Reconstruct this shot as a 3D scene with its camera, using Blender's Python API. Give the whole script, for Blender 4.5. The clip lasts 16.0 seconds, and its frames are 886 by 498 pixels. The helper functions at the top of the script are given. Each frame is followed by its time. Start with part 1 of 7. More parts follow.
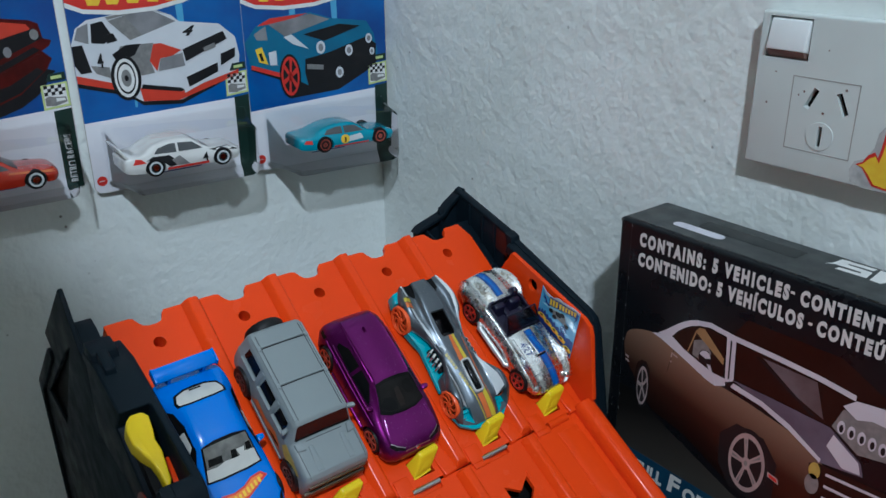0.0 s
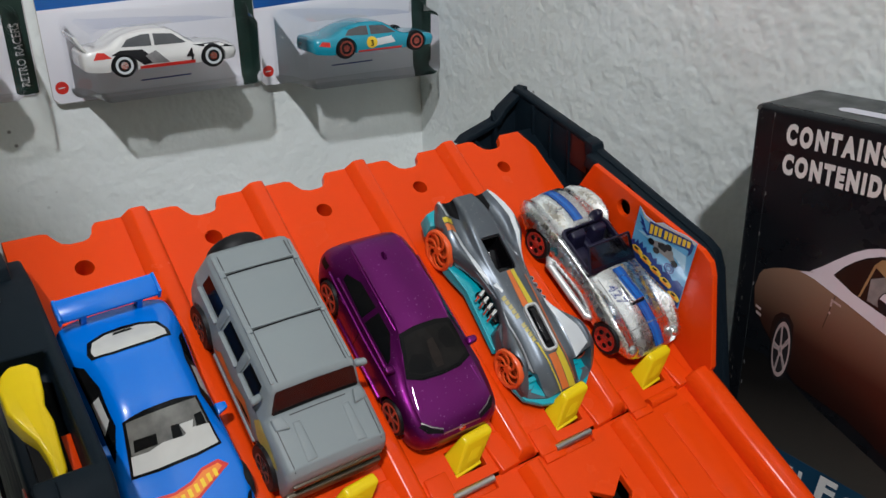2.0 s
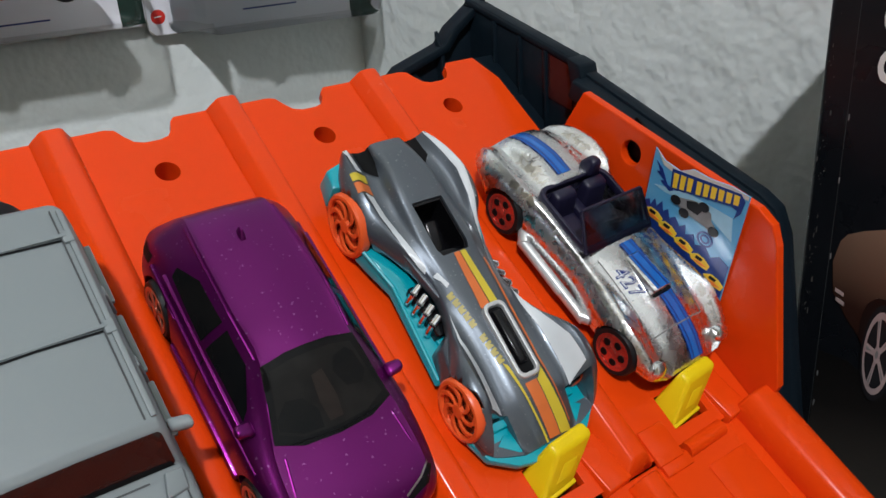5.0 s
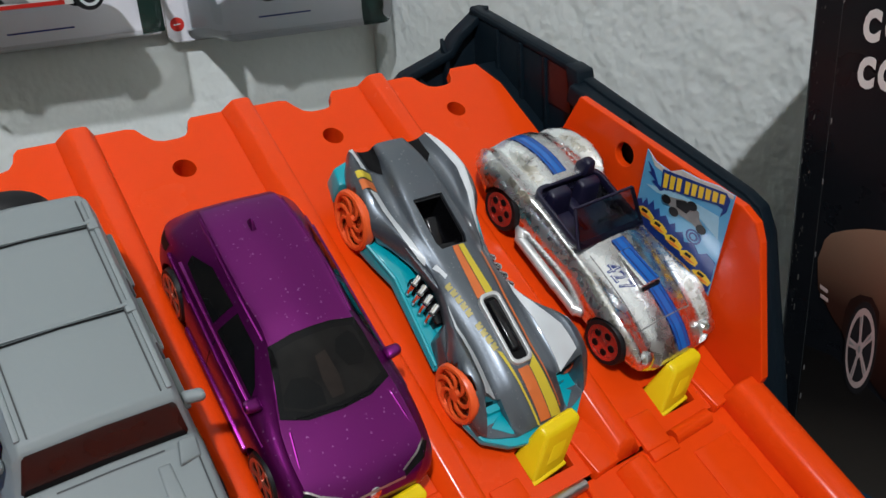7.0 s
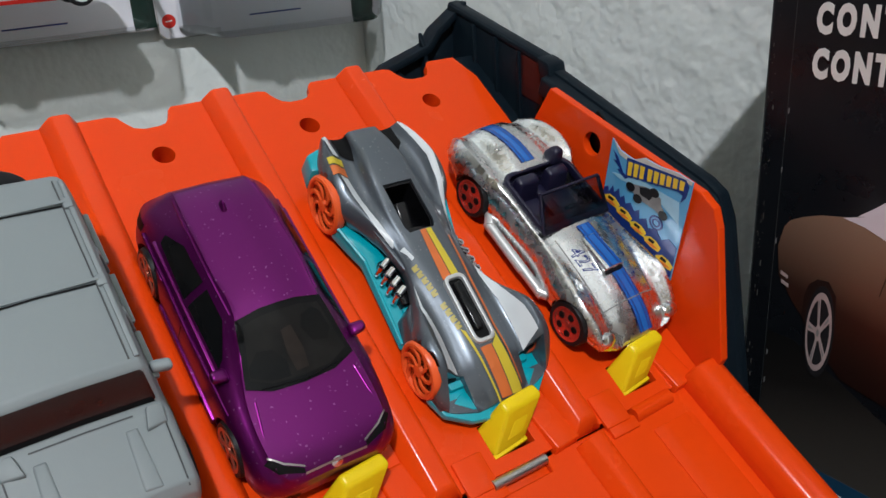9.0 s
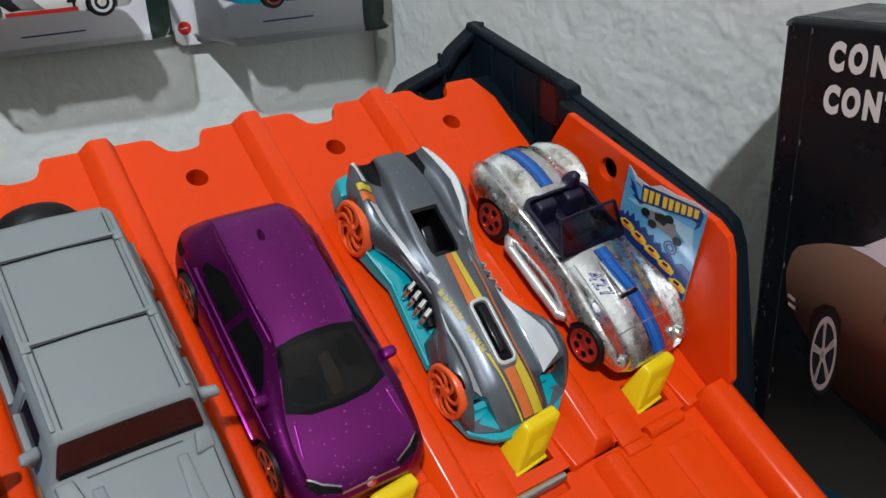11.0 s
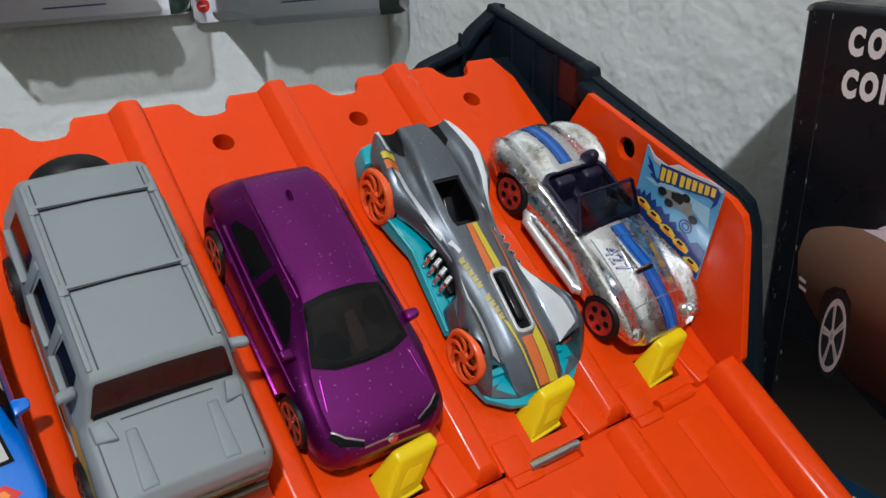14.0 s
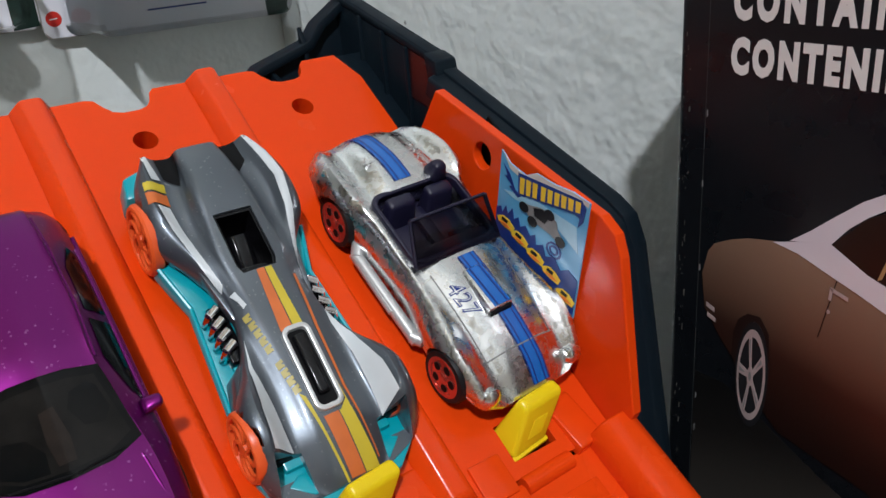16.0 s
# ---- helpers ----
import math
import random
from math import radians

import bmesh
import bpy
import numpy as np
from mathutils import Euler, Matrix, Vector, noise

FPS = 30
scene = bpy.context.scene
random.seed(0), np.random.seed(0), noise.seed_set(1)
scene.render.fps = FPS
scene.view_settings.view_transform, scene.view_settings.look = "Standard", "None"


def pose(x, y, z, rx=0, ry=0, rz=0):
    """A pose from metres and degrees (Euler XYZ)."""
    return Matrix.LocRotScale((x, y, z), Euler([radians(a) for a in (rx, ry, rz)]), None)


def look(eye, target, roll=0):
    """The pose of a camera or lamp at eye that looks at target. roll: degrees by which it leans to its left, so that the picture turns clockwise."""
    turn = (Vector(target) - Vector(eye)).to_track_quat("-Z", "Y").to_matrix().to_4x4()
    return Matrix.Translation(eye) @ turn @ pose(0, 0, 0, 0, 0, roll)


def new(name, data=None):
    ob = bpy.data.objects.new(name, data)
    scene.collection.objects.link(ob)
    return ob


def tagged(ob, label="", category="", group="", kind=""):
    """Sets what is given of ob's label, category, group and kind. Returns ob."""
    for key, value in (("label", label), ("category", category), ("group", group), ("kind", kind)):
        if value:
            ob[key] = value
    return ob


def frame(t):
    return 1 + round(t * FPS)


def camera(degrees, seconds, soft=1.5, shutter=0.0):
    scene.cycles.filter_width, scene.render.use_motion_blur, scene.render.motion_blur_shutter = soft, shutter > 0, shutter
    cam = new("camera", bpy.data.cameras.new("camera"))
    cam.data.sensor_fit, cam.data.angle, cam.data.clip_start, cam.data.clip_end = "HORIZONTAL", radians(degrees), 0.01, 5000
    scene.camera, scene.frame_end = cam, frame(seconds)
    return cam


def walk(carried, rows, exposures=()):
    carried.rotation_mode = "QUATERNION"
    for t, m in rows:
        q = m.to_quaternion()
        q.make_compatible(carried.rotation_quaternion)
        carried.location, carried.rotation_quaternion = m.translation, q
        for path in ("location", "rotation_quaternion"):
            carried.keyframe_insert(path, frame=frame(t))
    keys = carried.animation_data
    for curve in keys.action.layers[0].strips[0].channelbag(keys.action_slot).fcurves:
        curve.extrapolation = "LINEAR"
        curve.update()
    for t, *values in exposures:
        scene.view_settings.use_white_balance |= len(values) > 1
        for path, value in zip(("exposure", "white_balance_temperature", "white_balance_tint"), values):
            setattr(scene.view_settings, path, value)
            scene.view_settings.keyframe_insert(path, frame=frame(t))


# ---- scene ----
cam = camera(55.5, 16.0, soft=1.5)
Z0 = 0.250  # height of the start plate's hole row over the table
SLOPE = 36.0
# seconds, eye, yaw, pitch and roll
PATH = [
    (0, -0.10135, -0.33249, 0.17652, -37.837, -22.397, -0.513),
    (0.5, -0.09944, -0.30254, 0.13862, -36.740, -22.473, -0.922),
    (1, -0.09968, -0.27985, 0.11622, -36.108, -22.778, -0.824),
    (1.5, -0.07484, -0.26674, 0.10673, -35.154, -22.737, -0.829),
    (2, -0.04259, -0.25006, 0.09972, -34.560, -22.750, -1.405),
    (2.5, 0.00039, -0.21992, 0.08067, -34.116, -22.877, -1.959),
    (3, 0.02952, -0.19614, 0.06084, -34.187, -22.801, -2.525),
    (3.5, 0.03777, -0.18583, 0.05016, -34.241, -22.741, -3.538),
    (4, 0.03587, -0.18195, 0.04990, -34.660, -22.898, -3.766),
    (4.5, 0.03113, -0.18301, 0.04824, -34.968, -22.767, -3.893),
    (4.7, 0.02708, -0.18202, 0.05169, -35.235, -22.785, -3.735),
    (6.8, 0.02040, -0.19411, 0.05514, -34.292, -22.141, -3.543),
    (7, 0.02091, -0.19377, 0.05368, -34.148, -22.087, -3.645),
    (7.5, 0.01948, -0.19564, 0.05553, -34.132, -22.054, -3.719),
    (8, 0.01868, -0.19673, 0.05545, -34.058, -22.049, -3.708),
    (8.5, 0.02071, -0.19862, 0.05424, -33.861, -22.015, -3.805),
    (9, 0.02300, -0.20537, 0.05167, -33.852, -21.878, -3.585),
    (9.5, 0.02293, -0.20692, 0.06129, -33.697, -22.029, -3.404),
    (9.7, 0.01897, -0.20468, 0.05987, -33.850, -21.930, -3.323),
    (11.8, 0.01050, -0.20444, 0.06490, -34.911, -23.034, -2.107),
    (12, 0.00804, -0.20351, 0.06057, -35.010, -22.778, -1.885),
    (12.5, 0.01238, -0.20555, 0.06021, -34.809, -22.853, -1.927),
    (13, 0.00896, -0.20557, 0.06173, -34.882, -23.056, -1.455),
    (13.5, 0.00671, -0.20851, 0.06154, -34.767, -22.849, -1.123),
    (14, 0.00599, -0.20603, 0.05788, -34.642, -22.767, -0.861),
    (14.5, 0.02578, -0.20769, 0.05706, -34.057, -22.919, -0.818),
    (15, 0.04809, -0.20818, 0.04993, -33.815, -22.503, -1.521),
    (15.5, 0.06449, -0.19676, 0.04935, -34.196, -22.461, -2.443),
    (16, 0.06707, -0.19181, 0.04504, -34.566, -22.408, -4.578),
]
EXPOSURES = [(0, -0.28, 5150, 4), (0.5, -0.28, 5700, 11), (1.0, -0.08, 5980, 12), (3.0, -0.02, 5960, 12), (7.0, 0.02, 5930, 11), (16, 0.05, 5880, 12)]
walk(cam, [(t, pose(x, y, z + Z0, 90 + pitch, 0, yaw) @ pose(0, 0, 0, 0, 0, roll)) for t, x, y, z, yaw, pitch, roll in PATH], EXPOSURES)
# ---- light ----
world = bpy.data.worlds.new("room_world")
scene.world = world
world.use_nodes = True
world.node_tree.nodes["Background"].inputs[0].default_value = (0.80, 0.72, 0.58, 1)
world.node_tree.nodes["Background"].inputs[1].default_value = 0.03

lamp_data = bpy.data.lights.new("ceiling_lamp_light", "AREA")
lamp_data.shape, lamp_data.size, lamp_data.size_y = "RECTANGLE", 0.06, 0.06
lamp_data.energy, lamp_data.color = 21.0, (1.0, 0.98, 0.94)
lamp = new("ceiling_lamp_light", lamp_data)
lamp.matrix_world = look((-0.52, -1.02, 1.50), (0.12, 0.03, 0.25))

# ---- mesh tools (millimetres in, metres out) ----
from mathutils.bvhtree import BVHTree

MM = 0.001
TRACK = Matrix.Translation((0, 0, Z0)) @ Matrix.Rotation(radians(SLOPE), 4, "X")


def at_mm(x, y, z, rx=0, ry=0, rz=0):
    return pose(x * MM, y * MM, z * MM, rx, ry, rz)


def on_track(x, y, h, rz=0):
    return TRACK @ at_mm(x, y, h, 0, 0, rz)


def thing(name, label, category, m, group=""):
    ob = new(name)
    ob.empty_display_size = 0.01
    ob.matrix_world = m
    return tagged(ob, label, category, group)


def soften(bm, degrees=35):
    bmesh.ops.recalc_face_normals(bm, faces=bm.faces)
    for f in bm.faces:
        f.smooth = True
    for e in bm.edges:
        if len(e.link_faces) == 2:
            e.smooth = e.calc_face_angle(0) < radians(degrees)


def part(name, bm, material, parent, label="", degrees=35, kind=""):
    soften(bm, degrees)
    mesh = bpy.data.meshes.new(name)
    out = bm.copy()
    bmesh.ops.transform(out, matrix=Matrix.Scale(MM, 4), verts=out.verts)
    out.to_mesh(mesh)
    out.free()
    mesh.materials.append(material)
    ob = new(name, mesh)
    ob.parent = parent
    return tagged(ob, label, kind=kind)


def structure(name, bm, material, label="", kind="structure"):
    return part(name, bm, material, None, label, kind=kind)


def joined(*parts):
    bm = bmesh.new()
    for p in parts:
        mesh = bpy.data.meshes.new("tmp")
        p.to_mesh(mesh)
        bm.from_mesh(mesh)
        bpy.data.meshes.remove(mesh)
    return bm


def moved(bm, m):
    bmesh.ops.transform(bm, matrix=m, verts=bm.verts)
    return bm


def shift(x, y, z):
    return Matrix.Translation((x, y, z))


def turn(degrees, axis):
    return Matrix.Rotation(radians(degrees), 4, axis)


def bevel(bm, width, segments=2, degrees=30):
    bmesh.ops.recalc_face_normals(bm, faces=bm.faces)
    edges = [e for e in bm.edges if len(e.link_faces) == 2 and e.calc_face_angle(0) > radians(degrees)]
    if edges and width > 0:
        bmesh.ops.bevel(bm, geom=edges, offset=width, segments=segments, profile=0.5, affect="EDGES", clamp_overlap=True)
    return bm


AXIS = {"x": lambda a, b, c: (c, a, b), "y": lambda a, b, c: (a, c, b), "z": lambda a, b, c: (a, b, c)}


def prism(poly, lo, hi, axis="z", round_=0.0, segments=2):
    """A polygon drawn out from lo to hi along an axis; x: poly is (y, z), y: (x, z), z: (x, y)."""
    bm = bmesh.new()
    put = AXIS[axis]
    a = [bm.verts.new(put(u, v, lo)) for u, v in poly]
    b = [bm.verts.new(put(u, v, hi)) for u, v in poly]
    bm.faces.new(a)
    bm.faces.new(b)
    for i in range(len(poly)):
        j = (i + 1) % len(poly)
        bm.faces.new((a[i], a[j], b[j], b[i]))
    bmesh.ops.recalc_face_normals(bm, faces=bm.faces)
    return bevel(bm, round_, segments)


def block(x0, x1, y0, y1, z0, z1, round_=0.0, segments=2):
    return prism([(x0, y0), (x1, y0), (x1, y1), (x0, y1)], z0, z1, "z", round_, segments)


def hull8(low, high, round_=0.0, segments=2):
    """A solid between two quads of 3D corners."""
    bm = bmesh.new()
    a, b = [bm.verts.new(p) for p in low], [bm.verts.new(p) for p in high]
    n = len(a)
    bm.faces.new(a)
    bm.faces.new(b)
    for i in range(n):
        bm.faces.new((a[i], a[(i + 1) % n], b[(i + 1) % n], b[i]))
    bmesh.ops.recalc_face_normals(bm, faces=bm.faces)
    return bevel(bm, round_, segments)


def ellipse(cx, cy, rx, ry, n=24, a0=0.0):
    return [(cx + rx * math.cos(a0 + 2 * math.pi * i / n), cy + ry * math.sin(a0 + 2 * math.pi * i / n)) for i in range(n)]


def rounded(x0, y0, x1, y1, r, n=4):
    out = []
    for cx, cy, a in ((x1 - r, y1 - r, 0), (x0 + r, y1 - r, 90), (x0 + r, y0 + r, 180), (x1 - r, y0 + r, 270)):
        for i in range(n + 1):
            t = radians(a + 90 * i / n)
            out.append((cx + r * math.cos(t), cy + r * math.sin(t)))
    return out


def rod(p, q, r, n=12, r2=None):
    """A round bar from p to q with closed ends."""
    p, q = Vector(p), Vector(q)
    bm = bmesh.new()
    bmesh.ops.create_cone(bm, cap_ends=True, segments=n, radius1=r, radius2=r if r2 is None else r2, depth=(q - p).length)
    m = Matrix.Translation((p + q) / 2) @ (q - p).to_track_quat("Z", "Y").to_matrix().to_4x4()
    return moved(bm, m)


def lathe(profile, n=28, axis="x"):
    """Turns (radius, along) pairs round an axis, closed at both ends."""
    bm = bmesh.new()
    rings = []
    for r, along in profile:
        ring = []
        for i in range(n):
            a = 2 * math.pi * i / n
            c = (along, r * math.cos(a), r * math.sin(a)) if axis == "x" else (r * math.cos(a), r * math.sin(a), along)
            ring.append(bm.verts.new(c))
        rings.append(ring)
    for a, b in zip(rings, rings[1:]):
        for i in range(n):
            j = (i + 1) % n
            bm.faces.new((a[i], a[j], b[j], b[i]))
    bm.faces.new(rings[0])
    bm.faces.new(rings[-1])
    bmesh.ops.recalc_face_normals(bm, faces=bm.faces)
    return bm


def carved(bm, cutter):
    """bm with the solid cutter taken away."""
    obs = []
    for src in (bm, cutter):
        bmesh.ops.recalc_face_normals(src, faces=src.faces)
        mesh = bpy.data.meshes.new("tmp")
        src.to_mesh(mesh)
        obs.append(new("tmp", mesh))
    mod = obs[0].modifiers.new("cut", "BOOLEAN")
    mod.object, mod.operation, mod.solver = obs[1], "DIFFERENCE", "EXACT"
    mod.use_self = True
    done = bpy.data.meshes.new_from_object(obs[0].evaluated_get(bpy.context.evaluated_depsgraph_get()))
    out = bmesh.new()
    out.from_mesh(done)
    for ob in obs:
        mesh = ob.data
        bpy.data.objects.remove(ob)
        bpy.data.meshes.remove(mesh)
    bpy.data.meshes.remove(done)
    return out


def spline(points, n, line=False):
    """Catmull-Rom through rows of an array, n steps between two rows."""
    p = np.asarray(points, float)
    e = np.concatenate([p[:1] * 2 - p[1:2], p, p[-1:] * 2 - p[-2:-1]])
    rows = []
    for i in range(len(p) - 1):
        a, b, c, d = e[i : i + 4]
        for k in range(n):
            t = k / n
            if line:
                rows.append(b + (c - b) * t)
            else:
                rows.append(0.5 * (2 * b + (c - a) * t + (2 * a - 5 * b + 4 * c - d) * t**2 + (3 * b - a - 3 * c + d) * t**3))
    rows.append(p[-1])
    return np.array(rows)


def loft(stations, nu=4, nv=3, line=False):
    """A closed car-like body, the same on both sides: stations of (y, half sections from the sill to the middle of the top)."""
    grid = np.array([[(x, y, z) for x, z in half] for y, half in stations], float)
    grid = spline(grid, nu, line)
    grid = np.moveaxis(spline(np.moveaxis(grid, 1, 0), nv, line), 0, 1)
    grid[:, -1, 0] = 0
    grid[:, :, 0] = np.maximum(grid[:, :, 0], 0)
    mirror = grid[:, -2::-1].copy()
    mirror[..., 0] *= -1
    full = np.concatenate([grid, mirror], 1)
    bm = bmesh.new()
    vs = [[bm.verts.new(p) for p in row] for row in full]
    for a, b in zip(vs, vs[1:]):
        for i in range(len(a) - 1):
            bm.faces.new((a[i], a[i + 1], b[i + 1], b[i]))
        bm.faces.new((a[-1], a[0], b[0], b[-1]))
    bm.faces.new(vs[0])
    bm.faces.new(vs[-1])
    bmesh.ops.remove_doubles(bm, verts=bm.verts, dist=1e-4)
    bmesh.ops.recalc_face_normals(bm, faces=bm.faces)
    return bm


def sheet(poly, cell):
    """A flat polygon cut into cells."""
    bm = bmesh.new()
    bm.faces.new([bm.verts.new((u, v, 0)) for u, v in poly])
    for axis in (0, 1):
        lo, hi = min(p[axis] for p in poly), max(p[axis] for p in poly)
        k = math.floor(lo / cell) + 1
        while k * cell < hi:
            co, no = [0, 0, 0], [0, 0, 0]
            co[axis], no[axis] = k * cell, 1
            bmesh.ops.bisect_plane(bm, geom=bm.verts[:] + bm.edges[:] + bm.faces[:], plane_co=co, plane_no=no)
            k += 1
    bmesh.ops.triangulate(bm, faces=bm.faces)
    return bm


def wrapped(poly, tree, axis="z", side=1, lift=0.15, cell=1.6):
    """A polygon laid on a body along an axis: a coat of paint or a pane that follows its surface."""
    bm = sheet(poly, cell)
    lost = []
    for v in bm.verts:
        a, b = v.co.x, v.co.y
        if axis == "z":
            start, way = Vector((a, b, 80)), Vector((0, 0, -1))
        elif axis == "x":
            start, way = Vector((80 * side, a, b)), Vector((-side, 0, 0))
        else:
            start, way = Vector((a, 120 * side, b)), Vector((0, -side, 0))
        place, normal, _, _ = tree.ray_cast(start, way)
        if place is None:
            lost.append(v)
        else:
            v.co = place + (normal if normal.dot(way) < 0 else -normal) * lift
    bmesh.ops.delete(bm, geom=lost, context="VERTS")
    return bm


def lettering(text, size, depth=0.2, squeeze=1.0, bold=0.0, shear=0.0, align="LEFT", gap=1.0):
    """Solid letters in the x-y plane, in millimetres."""
    data = bpy.data.curves.new("tmp", "FONT")
    data.body, data.size, data.extrude, data.offset, data.shear = text, size, depth / 2, bold, shear
    data.align_x, data.resolution_u, data.space_character = align, 3, gap
    ob = new("tmp", data)
    mesh = bpy.data.meshes.new_from_object(ob.evaluated_get(bpy.context.evaluated_depsgraph_get()))
    bm = bmesh.new()
    bm.from_mesh(mesh)
    bpy.data.objects.remove(ob)
    bpy.data.curves.remove(data)
    bpy.data.meshes.remove(mesh)
    return moved(bm, Matrix.Diagonal((squeeze, 1, 1, 1)))


# ---- materials ----
def material(name, colour, rough=0.5, metal=0.0, grain=0.0, grain_size=1.0, stain=0.0, stain_size=20.0, coat=0.0, tint=None, rough_var=0.0, spec=0.5, sub=0.0):
    """A surface with fine relief (grain, by its size in mm) and broad stains towards tint."""
    m = bpy.data.materials.new(name)
    m.use_nodes = True
    nt = m.node_tree
    bsdf = nt.nodes["Principled BSDF"]
    bsdf.inputs["Roughness"].default_value = rough
    bsdf.inputs["Metallic"].default_value = metal
    bsdf.inputs["Coat Weight"].default_value = coat
    bsdf.inputs["Coat Roughness"].default_value = 0.06
    bsdf.inputs["Specular IOR Level"].default_value = spec
    if sub:
        bsdf.inputs["Subsurface Weight"].default_value = sub
        bsdf.inputs["Subsurface Radius"].default_value = (0.003, 0.001, 0.0005)
        bsdf.inputs["Subsurface Scale"].default_value = 1.0
    bsdf.inputs["Base Color"].default_value = (*colour, 1)
    where = nt.nodes.new("ShaderNodeNewGeometry").outputs["Position"]

    def noise_at(size, detail=3.0):
        n = nt.nodes.new("ShaderNodeTexNoise")
        n.inputs["Scale"].default_value = 1000.0 / size
        n.inputs["Detail"].default_value = detail
        nt.links.new(where, n.inputs["Vector"])
        return n

    if stain > 0:
        n = noise_at(stain_size, 6.0)
        ramp = nt.nodes.new("ShaderNodeMapRange")
        ramp.inputs["From Min"].default_value, ramp.inputs["From Max"].default_value = 0.35, 0.75
        ramp.inputs["To Min"].default_value, ramp.inputs["To Max"].default_value = 0.0, stain
        nt.links.new(n.outputs["Fac"], ramp.inputs["Value"])
        mix = nt.nodes.new("ShaderNodeMix")
        mix.data_type = "RGBA"
        mix.inputs["A"].default_value = (*colour, 1)
        mix.inputs["B"].default_value = (*(tint or [c * 0.55 for c in colour]), 1)
        nt.links.new(ramp.outputs["Result"], mix.inputs["Factor"])
        nt.links.new(mix.outputs["Result"], bsdf.inputs["Base Color"])
    if rough_var > 0:
        n = noise_at(stain_size * 0.4, 5.0)
        ramp = nt.nodes.new("ShaderNodeMapRange")
        ramp.inputs["From Min"].default_value, ramp.inputs["From Max"].default_value = 0.3, 0.7
        ramp.inputs["To Min"].default_value, ramp.inputs["To Max"].default_value = max(rough - rough_var, 0.02), rough + rough_var
        nt.links.new(n.outputs["Fac"], ramp.inputs["Value"])
        nt.links.new(ramp.outputs["Result"], bsdf.inputs["Roughness"])
    if grain > 0:
        n = noise_at(grain_size, 4.0)
        bump = nt.nodes.new("ShaderNodeBump")
        bump.inputs["Strength"].default_value = min(grain, 1.0)
        bump.inputs["Distance"].default_value = 0.0002 * grain_size
        nt.links.new(n.outputs["Fac"], bump.inputs["Height"])
        nt.links.new(bump.outputs["Normal"], bsdf.inputs["Normal"])
    return m


def plaster(name, colour):
    """Painted rough plaster: soft lumps, fine grit, a few dark specks and faint stains."""
    m = material(name, colour, rough=0.75, stain=0.5, stain_size=70, tint=[colour[0] * 0.80, colour[1] * 0.81, colour[2] * 0.77], spec=0.25)
    nt = m.node_tree
    bsdf = nt.nodes["Principled BSDF"]
    where = nt.nodes.new("ShaderNodeNewGeometry").outputs["Position"]
    heights = []
    for size, amount in ((18.0, 0.42), (6.0, 0.50), (2.6, 0.20)):
        n = nt.nodes.new("ShaderNodeTexNoise")
        n.inputs["Scale"].default_value = 1000 / size
        n.inputs["Detail"].default_value = 0.6
        nt.links.new(where, n.inputs["Vector"])
        mul = nt.nodes.new("ShaderNodeMath")
        mul.operation = "MULTIPLY"
        mul.inputs[1].default_value = amount
        nt.links.new(n.outputs["Fac"], mul.inputs[0])
        heights.append(mul.outputs[0])
    total = heights[0]
    for h in heights[1:]:
        add = nt.nodes.new("ShaderNodeMath")
        nt.links.new(total, add.inputs[0])
        nt.links.new(h, add.inputs[1])
        total = add.outputs[0]
    bump = nt.nodes.new("ShaderNodeBump")
    bump.inputs["Strength"].default_value, bump.inputs["Distance"].default_value = 0.7, 0.0022
    nt.links.new(total, bump.inputs["Height"])
    nt.links.new(bump.outputs["Normal"], bsdf.inputs["Normal"])
    # dark specks
    v = nt.nodes.new("ShaderNodeTexVoronoi")
    v.inputs["Scale"].default_value = 62
    nt.links.new(where, v.inputs["Vector"])
    small = nt.nodes.new("ShaderNodeMapRange")
    small.inputs["From Min"].default_value, small.inputs["From Max"].default_value = 0.03, 0.075
    small.inputs["To Min"].default_value, small.inputs["To Max"].default_value = 0.75, 0.0
    nt.links.new(v.outputs["Distance"], small.inputs["Value"])
    patch = nt.nodes.new("ShaderNodeTexNoise")
    patch.inputs["Scale"].default_value = 16
    nt.links.new(where, patch.inputs["Vector"])
    keep = nt.nodes.new("ShaderNodeMapRange")
    keep.inputs["From Min"].default_value, keep.inputs["From Max"].default_value = 0.49, 0.60
    nt.links.new(patch.outputs["Fac"], keep.inputs["Value"])
    both = nt.nodes.new("ShaderNodeMath")
    both.operation = "MULTIPLY"
    nt.links.new(small.outputs["Result"], both.inputs[0])
    nt.links.new(keep.outputs["Result"], both.inputs[1])
    old = bsdf.inputs["Base Color"].links[0].from_socket
    mix = nt.nodes.new("ShaderNodeMix")
    mix.data_type = "RGBA"
    nt.links.new(both.outputs[0], mix.inputs["Factor"])
    nt.links.new(old, mix.inputs["A"])
    mix.inputs["B"].default_value = (0.10, 0.09, 0.08, 1)
    nt.links.new(mix.outputs["Result"], bsdf.inputs["Base Color"])
    return m


